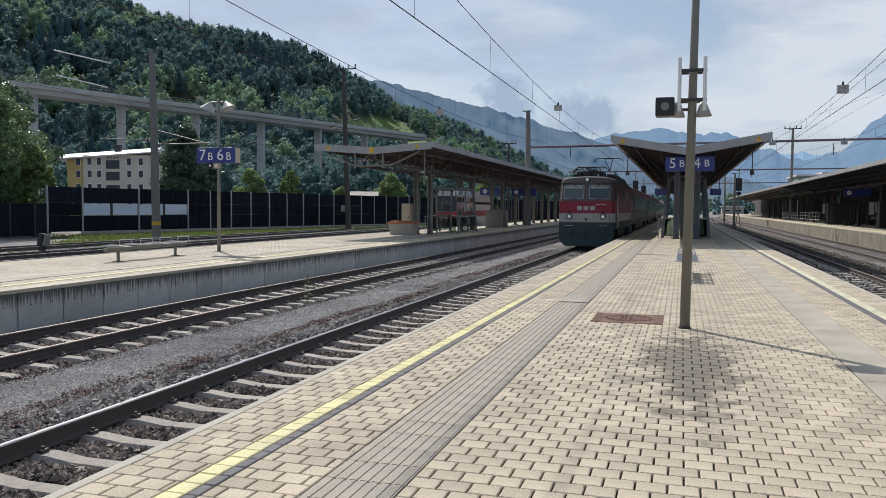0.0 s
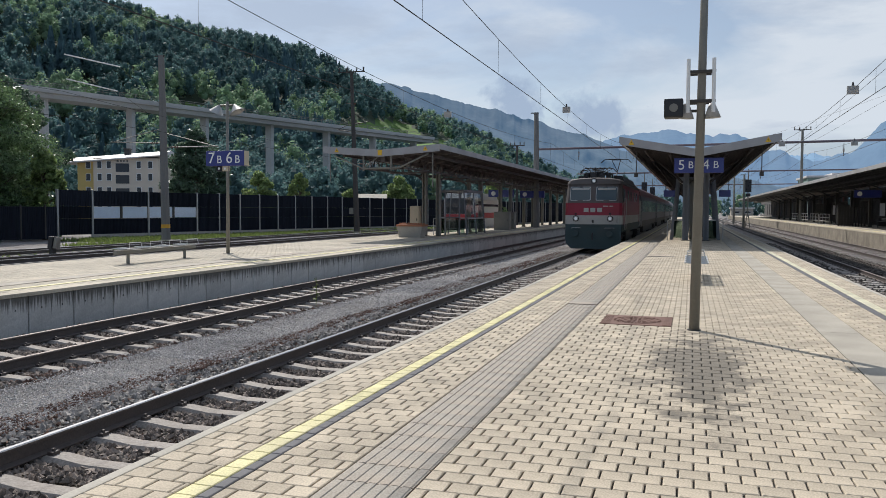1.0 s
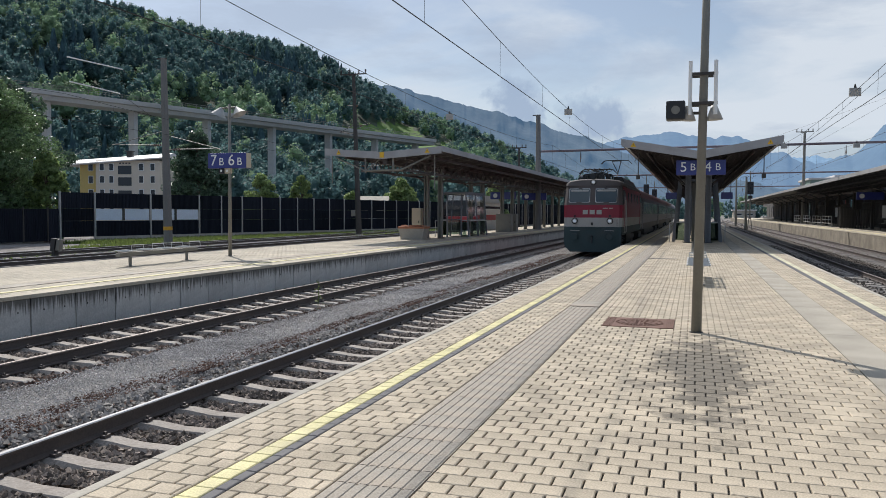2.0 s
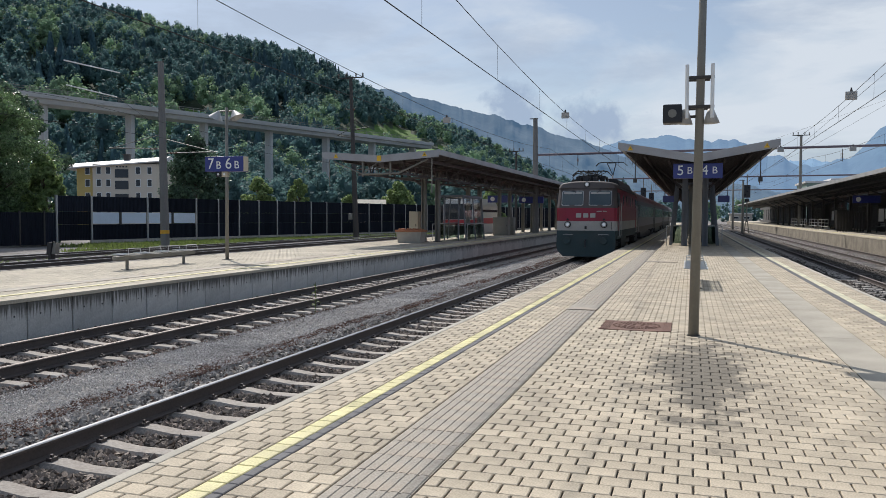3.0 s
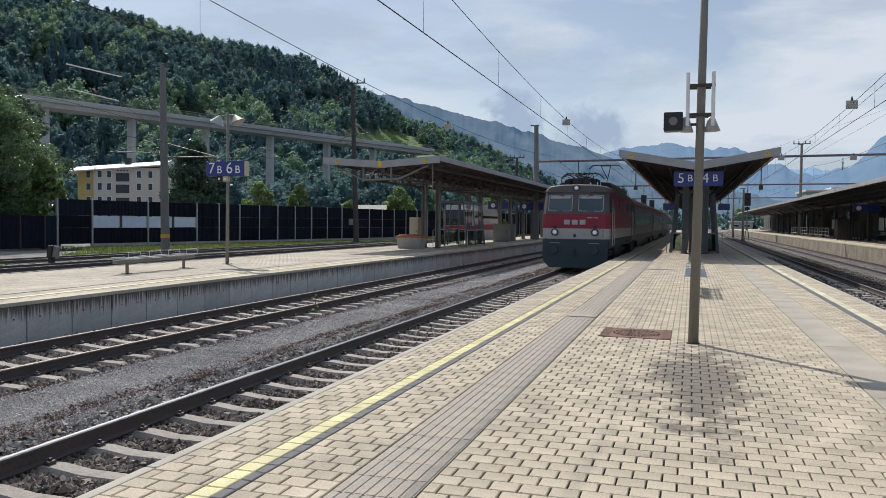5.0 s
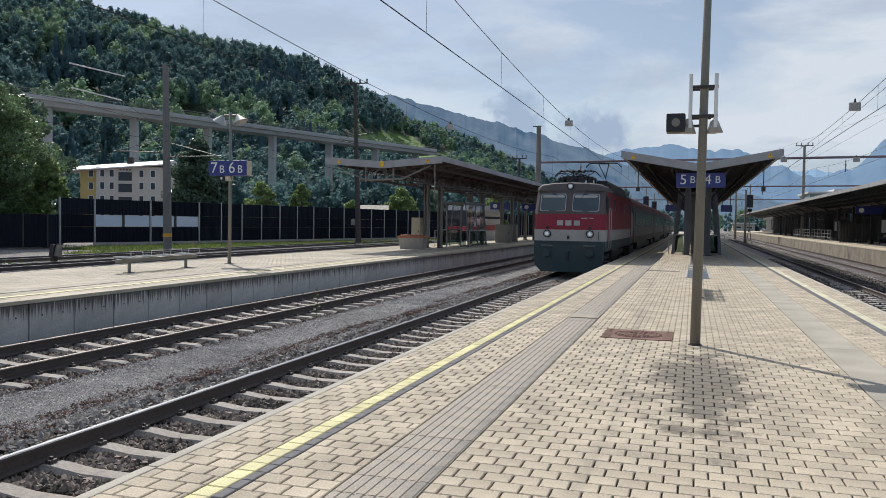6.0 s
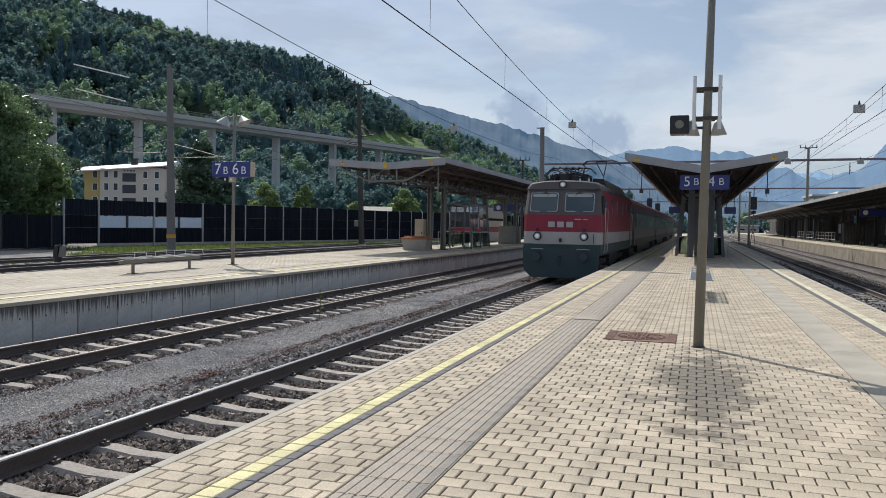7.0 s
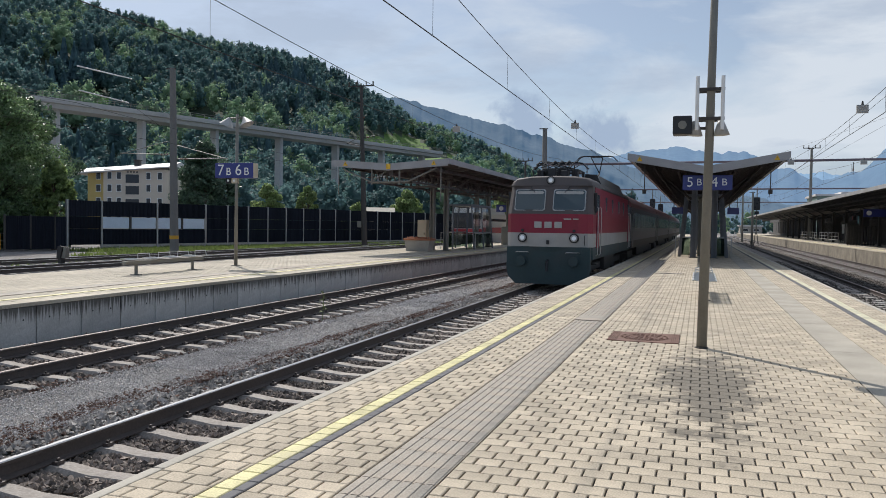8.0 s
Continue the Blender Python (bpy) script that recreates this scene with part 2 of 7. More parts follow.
SLATE = material("slate_grey_painted_steel", (0.165, 0.175, 0.195), 0.5, 0.1, vary=0.15, scale=3, fine=40, bump=0.06)
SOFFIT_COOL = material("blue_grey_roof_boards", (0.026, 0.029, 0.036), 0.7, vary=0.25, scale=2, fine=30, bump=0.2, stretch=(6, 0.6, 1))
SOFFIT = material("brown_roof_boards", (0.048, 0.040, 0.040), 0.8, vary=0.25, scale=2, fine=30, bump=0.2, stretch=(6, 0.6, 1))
TRUSS = material("brown_truss_steel", (0.105, 0.090, 0.085), 0.6, 0.1, vary=0.2, scale=3, fine=40)
BLUE = material("blue_sign_enamel", (0.022, 0.032, 0.19), 0.35, vary=0.06, scale=2, fine=30, bump=0.0, coat=0.2)
WHITE = material("white_paint", (0.78, 0.78, 0.76), 0.5, vary=0.06, scale=3, fine=40, bump=0.03)
BLACK = material("black_plastic", (0.018, 0.018, 0.02), 0.45, vary=0.2, scale=5, fine=60, bump=0.05)
YELLOW_SIGN = material("yellow_warning_plate", (0.75, 0.45, 0.03), 0.5, vary=0.06, bump=0.0)
ORANGE = material("orange_band", (0.62, 0.33, 0.03), 0.6, vary=0.15, bump=0.0)
RUST_COVER = material("rusty_cast_iron", (0.16, 0.082, 0.060), 0.8, 0.1, vary=0.3, scale=6, fine=60, bump=0.4)
DRAIN = material("dull_drain_steel", (0.24, 0.215, 0.185), 0.7, 0.3, vary=0.2, scale=6, fine=60)
CHARCOAL = material("black_absorber_panel", (0.016, 0.019, 0.028), 0.85, spec=0.15, vary=0.35, scale=1.0, fine=10, bump=0.3, stretch=(4, 4, 0.4), each=0.25)
WALL_CREAM = material("cream_render", (0.62, 0.54, 0.44), 0.9, vary=0.08, scale=0.4, fine=10, bump=0.05)
WALL_YELLOW = material("ochre_render", (0.60, 0.44, 0.16), 0.9, vary=0.08, scale=0.4, fine=10, bump=0.05)
ROOF_PALE = material("pale_sheet_roof", (0.62, 0.60, 0.59), 0.5, 0.1, vary=0.08, scale=0.3, fine=8, bump=0.05)
PANE_DARK = material("dark_window_pane", (0.02, 0.024, 0.03), 0.12, vary=0.1, bump=0.0)


def leafy(name, base, through, island, rough=0.6, **more):
    """Foliage: a matt leaf that lets part of the light through."""
    m = material(name, base, rough, island=island, bump=0.0, **more)
    n, l = m.node_tree.nodes, m.node_tree.links
    p = n["Principled BSDF"]
    tr, mx = n.new("ShaderNodeBsdfTranslucent"), n.new("ShaderNodeMixShader")
    mx.inputs["Fac"].default_value = through
    l.new(p.inputs["Base Color"].links[0].from_socket, tr.inputs["Color"])
    l.new(p.outputs[0], mx.inputs[1])
    l.new(tr.outputs[0], mx.inputs[2])
    l.new(mx.outputs[0], n["Material Output"].inputs["Surface"])
    return m


LEAF_SUN = leafy("sunny_bush_leaf", (0.215, 0.295, 0.110), 0.5, 0.4, 0.5, vary=0.3, scale=0.3, fine=3)
LEAF_A = leafy("glossy_leaf", (0.150, 0.232, 0.105), 0.38, 0.5, 0.34, vary=0.3, scale=0.3, fine=3)
LEAF_B = leafy("dark_leaf", (0.088, 0.145, 0.088), 0.4, 0.5, 0.42, vary=0.3, scale=0.3, fine=3)
# Slope light, shade and blue haze are put into these crown colours.
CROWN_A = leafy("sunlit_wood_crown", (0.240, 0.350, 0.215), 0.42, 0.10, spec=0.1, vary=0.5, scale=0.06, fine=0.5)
CROWN_B = leafy("shaded_wood_crown", (0.106, 0.188, 0.185), 0.5, 0.10, spec=0.1, vary=0.5, scale=0.06, fine=0.5)
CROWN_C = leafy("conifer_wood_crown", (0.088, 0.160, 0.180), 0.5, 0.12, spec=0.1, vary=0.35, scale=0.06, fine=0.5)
BARK = material("bark", (0.10, 0.075, 0.055), 0.9, vary=0.3, scale=5, fine=30, bump=0.5)
GRASS = leafy("grass_blade", (0.155, 0.205, 0.055), 0.4, 0.4, vary=0.3, scale=1, fine=10)
MEADOW = material("meadow", (0.11, 0.17, 0.045), 0.95, vary=0.25, scale=0.02, fine=0.4, bump=0.2)
FOREST_FLOOR = material("forest_floor", (0.040, 0.062, 0.036), 0.95, vary=0.4, scale=0.02, fine=0.3, bump=0.3)
RED = material("traffic_red_paint", (0.235, 0.008, 0.030), 0.45, vary=0.12, scale=1.0, fine=25, bump=0.03, dirt=(0.20, 0.02, 0.02), dirt_amount=0.4)
LIGHT_GREY = material("light_grey_paint", (0.40, 0.39, 0.37), 0.5, vary=0.1, scale=1.0, fine=25, bump=0.03, dirt=(0.26, 0.23, 0.19), dirt_amount=0.4)
UMBER = material("umber_grey_paint", (0.088, 0.075, 0.073), 0.7, vary=0.12, scale=1.0, fine=25, bump=0.03)
GREEN_GREY = material("bluish_grey_frame_paint", (0.024, 0.050, 0.054), 0.65, vary=0.15, scale=1.0, fine=25, bump=0.04, dirt=(0.06, 0.05, 0.045), dirt_amount=0.5)
COACH_SKIN = material("coach_anthracite_paint", (0.021, 0.024, 0.040), 0.42, vary=0.12, scale=0.6, fine=20, bump=0.02)
COACH_BAND = material("coach_window_band", (0.010, 0.012, 0.018), 0.15, vary=0.1, bump=0.0, spec=0.12)
COACH_ROOF = material("coach_roof_paint", (0.14, 0.04, 0.045), 0.42, vary=0.15, scale=0.8, fine=20)
RUBBER = material("rubber", (0.012, 0.012, 0.012), 0.7, vary=0.2)
LAMP_ON = glowing("headlamp_lens", (0.80, 0.84, 0.88), 0.12)
CLEAR = glass("clear_pane", see=0.97)
WINDSCREEN = material("windscreen", (0.055, 0.078, 0.088), 0.08, vary=0.05, bump=0.0, coat=0.3)
TERRACOTTA = material("terracotta_rim", (0.42, 0.17, 0.09), 0.8, vary=0.15)
BEIGE = material("beige_cabinet", (0.52, 0.45, 0.33), 0.7, vary=0.1)
WIRE = material("copper_wire_dark", (0.035, 0.033, 0.03), 0.6, 0.3, vary=0.1, bump=0.0)
MAST_CONC = material("mast_concrete", (0.17, 0.165, 0.155), 0.85, vary=0.2, scale=1.5, fine=30, bump=0.2, stretch=(1, 1, 0.3))
BRIDGE = material("bridge_concrete", (0.46, 0.46, 0.45), 0.9, vary=0.12, scale=0.1, fine=2, bump=0.1, dirt=(0.36, 0.35, 0.33), dirt_amount=0.4)


# ---- building helpers ----
def box(bm, x0, x1, y0, y1, z0, z1, bevel=0.0):
    r = bmesh.ops.create_cube(bm, size=1.0)
    v = r["verts"]
    bmesh.ops.scale(bm, vec=(x1 - x0, y1 - y0, z1 - z0), verts=v)
    bmesh.ops.translate(bm, vec=((x0 + x1) / 2, (y0 + y1) / 2, (z0 + z1) / 2), verts=v)
    if bevel:
        e = list({e for w in v for e in w.link_edges})
        bmesh.ops.bevel(bm, geom=e, offset=bevel, segments=2, affect="EDGES", profile=0.6)
    return bm


def rod(bm, a, b, r0, r1=None, n=8, caps=True):
    a, b = Vector(a), Vector(b)
    r1 = r0 if r1 is None else r1
    d = b - a
    m = Matrix.Translation((a + b) / 2) @ d.to_track_quat("Z", "Y").to_matrix().to_4x4()
    bmesh.ops.create_cone(bm, cap_ends=caps, segments=n, radius1=r0, radius2=max(r1, 0.0005), depth=d.length, matrix=m)
    return bm


def path(bm, points, r, n=6):
    """One bent tube through the points."""
    pts = [Vector(p) for p in points]
    rings = []
    for i, p in enumerate(pts):
        d = (pts[min(i + 1, len(pts) - 1)] - pts[max(i - 1, 0)]).normalized()
        u = d.orthogonal().normalized() if not rings else (last - last.dot(d) * d).normalized()
        last = u
        w = d.cross(u)
        rings.append([bm.verts.new(p + (u * math.cos(a) + w * math.sin(a)) * r) for a in [k / n * math.tau for k in range(n)]])
    for a, b in zip(rings, rings[1:]):
        for k in range(n):
            bm.faces.new((a[k], a[(k + 1) % n], b[(k + 1) % n], b[k]))
    bm.faces.new(rings[0][::-1])
    bm.faces.new(rings[-1])
    return bm


def prism(bm, outline, axis, c0, c1):
    """An outline of (a, b) pairs drawn out along an axis: x takes (y, z), y takes (x, z), z takes (x, y)."""
    def at(a, b, c):
        return {"x": (c, a, b), "y": (a, c, b), "z": (a, b, c)}[axis]
    p = [bm.verts.new(at(a, b, c0)) for a, b in outline]
    q = [bm.verts.new(at(a, b, c1)) for a, b in outline]
    k = len(outline)
    fs = [bm.faces.new(p), bm.faces.new(q[::-1])]
    for i in range(k):
        fs.append(bm.faces.new((p[i], q[i], q[(i + 1) % k], p[(i + 1) % k])))
    bmesh.ops.recalc_face_normals(bm, faces=fs)
    return bm


def ball(bm, c, r, sub=2, scale=(1, 1, 1)):
    bmesh.ops.create_icosphere(bm, subdivisions=sub, radius=r, matrix=Matrix.Translation(c) @ Matrix.Diagonal((*scale, 1)))
    return bm


def thing(name, label, category, group="", at=(0, 0, 0), rz=0.0, kind=""):
    ob = new(name)
    ob.matrix_basis = pose(*at, 0, 0, rz)
    ob.empty_display_size = 0.2
    return tagged(ob, label, category, group, kind)


def part(name, bm, mat, parent, label="", smooth=False):
    me = bpy.data.meshes.new(name)
    bm.to_mesh(me)
    bm.free()
    me.materials.append(mat)
    if smooth:
        me.polygons.foreach_set("use_smooth", [True] * len(me.polygons))
    ob = new(name, me)
    ob.parent = parent
    return tagged(ob, label)


def setting(name, bm, mat, label, category="", kind="structure"):
    ob = part(name, bm, mat, None)
    return tagged(ob, label, category or name.split("_")[0], "", kind)


def raw(name, verts, faces, mat, parent=None):
    me = bpy.data.meshes.new(name)
    me.from_pydata(verts, [], faces)
    me.materials.append(mat)
    me.validate()
    ob = new(name, me)
    ob.parent = parent
    return ob


def share(name, mesh, parent, at, rz=0.0):
    ob = new(name, mesh)
    ob.parent = parent
    ob.matrix_basis = pose(*at, 0, 0, rz)
    return ob


def lettering(name, words, size, mat, parent, m, thick=0.004, spread=1.0):
    """Raised letters as a mesh, lying in the xy plane of m."""
    cu = bpy.data.curves.new(name, "FONT")
    cu.body, cu.size, cu.extrude, cu.align_x, cu.align_y = words, size, thick, "CENTER", "CENTER"
    cu.space_character = spread
    tmp = bpy.data.objects.new(name, cu)
    scene.collection.objects.link(tmp)
    bpy.context.view_layer.update()
    me = bpy.data.meshes.new_from_object(tmp.evaluated_get(bpy.context.evaluated_depsgraph_get()))
    bpy.data.objects.remove(tmp)
    me.materials.clear()
    me.materials.append(mat)
    ob = new(name, me)
    ob.parent = parent
    ob.matrix_basis = m
    return ob


NM = bmesh.new

# ---- ground and tracks ----
RAIL_Z = -0.55
PITCH = 0.63


def ground():
    bm = NM()
    s = 4000
    v = [bm.verts.new(p) for p in ((-s, -400, -0.86), (s, -400, -0.86), (s, s, -0.86), (-s, s, -0.86))]
    bm.faces.new(v)
    setting("ground", bm, GRAVEL, "dusty grey gravel ground of the station yard", "ground")
    bm = NM()
    for x0, x1 in ((-8.0, -6.5),):
        prism(bm, [(x0 - 0.15, -0.84), (x0, -0.735), ((x0 + x1) / 2, -0.722), (x1, -0.735), (x1 + 0.15, -0.84)], "y", -10, 200)
    setting("path", bm, GRAVEL, "fine grey gravel strip between two tracks", "path")
    bm = NM()
    prism(bm, [(6.2, -0.85), (6.45, -0.765), (7.3, -0.765), (7.5, -0.79), (10.75, -0.79), (10.8, -0.85)], "y", -10, 260)
    setting("path", bm, EARTH, "earthy gravel strip between two tracks", "path")


def rail_mesh(y0, y1):
    """A rail's foot, web and head in one profile."""
    bm = NM()
    prism(bm, [(-0.07, -0.16), (0.07, -0.16), (0.07, -0.148), (0.012, -0.13), (0.010, -0.045), (0.034, -0.034), (0.036, -0.008), (-0.036, -0.008),
               (-0.034, -0.034), (-0.010, -0.045), (-0.012, -0.13), (-0.07, -0.148)], "y", y0, y1)
    return bm


def sleeper_mesh():
    """A concrete sleeper: thick under the rails, waisted between them."""
    bm = NM()
    top = [(-1.30, -0.20), (-1.24, -0.165), (-0.95, -0.160), (-0.55, -0.160), (-0.25, -0.192), (0.25, -0.192), (0.55, -0.160), (0.95, -0.160), (1.24, -0.165), (1.30, -0.20)]
    rows = []
    for y, drop, zb in ((-0.125, 0.05, None), (-0.085, 0.0, None), (0.085, 0.0, None), (0.125, 0.05, None)):
        rows.append([bm.verts.new((x, y, z - drop)) for x, z in top])
    bot = [[bm.verts.new((x, y, -0.36)) for x, z in (top[0], top[-1])] for y in (-0.15, 0.15)]
    for a, b in zip(rows, rows[1:]):
        for i in range(len(top) - 1):
            bm.faces.new((a[i], a[i + 1], b[i + 1], b[i]))
    bm.faces.new([*rows[0][::-1], bot[0][0], bot[0][1]])
    bm.faces.new([*rows[3], bot[1][1], bot[1][0]])
    bm.faces.new((bot[0][0], rows[0][0], rows[1][0], rows[2][0], rows[3][0], bot[1][0]))
    bm.faces.new((bot[1][1], rows[3][-1], rows[2][-1], rows[1][-1], rows[0][-1], bot[0][1]))
    bmesh.ops.recalc_face_normals(bm, faces=bm.faces)
    me = bpy.data.meshes.new("sleeper")
    bm.to_mesh(me)
    bm.free()
    me.materials.append(SLEEPER)
    return me


SLEEPER_MESH = None


def track(xc, y0, y1, parts_to, label, z=RAIL_Z, head=None, rz=0.0):
    """Two rails on concrete sleepers in a ballast bed; sleepers up to parts_to are pieces of their own."""
    global SLEEPER_MESH
    SLEEPER_MESH = SLEEPER_MESH or sleeper_mesh()
    t = thing("track", label, "railway track", "tracks of the station", (xc, 0, z), rz, kind="structure")
    bm = NM()
    prism(bm, [(-1.85, -0.34), (-1.55, -0.232), (1.55, -0.232), (1.85, -0.34)], "y", y0, y1)
    part("ballast_bed", bm, BALLAST_BED, t)
    for s in (-0.7525, 0.7525):
        bm = rail_mesh(y0, y1)
        bmesh.ops.translate(bm, vec=(s, 0, 0), verts=bm.verts)
        r = part("rail", bm, RAIL_SIDE, t)
        bm = NM()
        prism(bm, [(s - 0.030, -0.0079), (s - 0.022, 0.0), (s + 0.022, 0.0), (s + 0.030, -0.0079)], "y", y0, y1)
        part("rail_head", bm, head or RAIL_TOP, r, "polished running surface")
    n = int((y1 - y0) / PITCH)
    rest_v, rest_f = [], []
    clip_v, clip_f = [], []
    base = [tuple(v.co) for v in SLEEPER_MESH.vertices]
    faces = [tuple(p.vertices) for p in SLEEPER_MESH.polygons]
    for i in range(n):
        y = y0 + (i + 0.5) * PITCH
        if y < parts_to:
            share("sleeper", SLEEPER_MESH, t, (random.uniform(-0.02, 0.02), y + random.uniform(-0.01, 0.01), 0), random.uniform(-0.4, 0.4))
        else:
            k = len(rest_v)
            rest_v += [(a, b + y, c) for a, b, c in base]
            rest_f += [tuple(j + k for j in f) for f in faces]
        if y < 45 and parts_to > 0:
            for s in (-0.7525, 0.7525):
                for side in (-1, 1):
                    x = s + side * 0.115
                    for (w, d, h) in ((0.030, 0.042, 0.035), (0.012, 0.012, 0.06)):
                        k = len(clip_v)
                        clip_v += [(x + a * w, y + b * d, -0.162 + c * h) for c in (0, 1) for a, b in ((-1, -1), (1, -1), (1, 1), (-1, 1))]
                        clip_f += [(k + 4, k + 5, k + 6, k + 7), (k, k + 1, k + 5, k + 4), (k + 1, k + 2, k + 6, k + 5), (k + 2, k + 3, k + 7, k + 6), (k + 3, k, k + 4, k + 7)]
    if rest_v:
        tagged(raw("sleepers", rest_v, rest_f, SLEEPER, t), kind="stuff")
    if clip_v:
        tagged(raw("rail_clips", clip_v, clip_f, RAIL_SIDE, t), kind="stuff")
    return t


def stones(name, mat, spots, label, seed, gap=True):
    """Loose broken stones, each a squashed, jittered octahedron."""
    rng = np.random.RandomState(seed)
    tri = np.array([(0, 2, 4), (2, 1, 4), (1, 3, 4), (3, 0, 4), (2, 0, 5), (1, 2, 5), (3, 1, 5), (0, 3, 5)])
    unit = np.array([(1, 0, 0), (-1, 0, 0), (0, 1, 0), (0, -1, 0), (0, 0, 1), (0, 0, -1)], float)
    vs, fs, k = [], [], 0
    for x0, x1, y0, y1, z, count, size in spots:
        u = rng.rand(count) ** 1.5
        c = np.c_[rng.uniform(x0, x1, count), y0 + (y1 - y0) * u, z + rng.uniform(-0.012, 0.014, count)]
        r = size * rng.uniform(0.6, 1.5, count)
        a = rng.uniform(0, 6.28, count)
        if gap:
            # stones lie between the sleepers, not on them
            y = c[:, 1]
            ph = (y + 6) / PITCH
            d = ph - np.floor(ph) - 0.5
            near = np.abs(d) < 0.22
            c[near, 1] = (np.floor(ph[near]) + 0.5 + np.sign(d[near] + 1e-6) * rng.uniform(0.20, 0.5, near.sum())) * PITCH - 6
        p = unit[None] * rng.uniform(0.55, 1.25, (count, 6, 1)) * r[:, None, None] * np.array([1.15, 0.9, 0.75])
        p = p + rng.normal(0, 0.22, p.shape) * r[:, None, None]
        ca, sa = np.cos(a)[:, None], np.sin(a)[:, None]
        p = np.stack([p[..., 0] * ca - p[..., 1] * sa, p[..., 0] * sa + p[..., 1] * ca, p[..., 2]], -1) + c[:, None]
        vs.append(p.reshape(-1, 3))
        fs.append((tri[None] + (k + 6 * np.arange(count))[:, None, None]).reshape(-1, 3))
        k += 6 * count
    ob = raw(name, np.concatenate(vs).tolist(), np.concatenate(fs).tolist(), mat)
    return tagged(ob, label, "gravel", "", "stuff")


ground()
track(-4.80, -6, 210, 62, "railway track with concrete sleepers along the paved platform")
track(-9.55, -6, 210, 62, "rusty railway track beside the concrete platform wall", head=RAIL_WORN)
track(5.05, -6, 260, 62, "railway track in the shade beside the platform", head=RAIL_WORN)
track(9.10, -6, 260, -1, "rusty brown railway track beyond the station siding", head=RAIL_WORN)
track(-19.2, -6, 210, -1, "railway track on the far side of the middle platform")
track(-26.9, -6, 180, -1, "rusty railway track before the grass verge")
track(-31.6, -6, 180, -1, "rusty sidings track along the grass verge")
stones("ballast", STONES, [(-6.1, -3.2, 3.5, 16, -0.757, 17000, 0.030), (-6.2, -3.2, 14, 45, -0.757, 9000, 0.038),
                           (-11.3, -7.95, 6, 24, -0.757, 14000, 0.034),
                           (-11.3, -7.95, 20, 60, -0.757, 6000, 0.045)],
       "grey-brown crushed stone ballast of the tracks", 3)
stones("ballast", STONES_SHADED, [(3.4, 6.5, 10, 60, -0.755, 9000, 0.045), (7.6, 10.7, 22, 75, -0.778, 7000, 0.035), (6.4, 7.5, 18, 60, -0.76, 2500, 0.03)], "ballast in a shaded colour on the tracks by the side platform", 4)
stones("ballast", STONES_RUST, [(-6.1, -3.3, 4, 40, -0.785, 1800, 0.030), (-10.4, -8.2, 6, 50, -0.785, 2500, 0.034)],
       "rust-stained crushed stones among the ballast", 5)
stones("ballast", STONES_PALE, [(-6.62, -5.95, 3.5, 30, -0.758, 6500, 0.034), (-8.3, -7.7, 6, 40, -0.76, 4000, 0.03)], "loose crushed stones on the track shoulder", 6, False)
patches = random.Random(12)
RUSTY_PATCHES = []
for k in range(34):
    py, px = 3.5 + 0.032 * k * k + patches.uniform(0, 0.5), -6.66 + patches.uniform(-0.16, 0.12)
    RUSTY_PATCHES.append((px - patches.uniform(0.08, 0.24), px + 0.14, py, py + patches.uniform(0.5, 1.6) * (1 + k * 0.05), -0.726, 330, 0.013 + 0.0003 * k))
stones("ballast", STONES_RUST, [*RUSTY_PATCHES, (-6.5, -5.95, 3.5, 40, -0.762, 900, 0.030), (-8.4, -7.9, 8, 45, -0.75, 1500, 0.03)], "rust-red crushed stones on the track shoulder", 7, False)
stones("gravel", CHIPS, [(-8.05, -6.5, 4.5, 12, -0.722, 30000, 0.0085), (-8.05, -6.5, 10, 24, -0.722, 22000, 0.0105), (-8.05, -6.5, 20, 50, -0.720, 8000, 0.015)], "grey gravel chips of the path between the tracks", 9, False)


# ---- platforms (their paving follows at the end of the file) ----
def platform_main():
    bm = NM()
    box(bm, -3.06, 3.28, -8, 200, -1.1, -0.016)
    ob = setting("platform", bm, JOINT, "paved island platform with dark sanded joints", "platform")
    for x0, x1 in ((-3.13, -3.05), (3.27, 3.36)):
        y = -8.0
        while y < 120:
            bm = NM()
            box(bm, x0, x1, y + 0.004, y + 1.996, -1.1, 0.0, 0.012)
            part("edge_stone", bm, CONCRETE, ob)
            y += 2.0
        bm = NM()
        box(bm, x0, x1, 120, 200, -1.1, 0.0)
        part("edge_stone", bm, CONCRETE, ob)
    return ob


PLATFORM = platform_main()


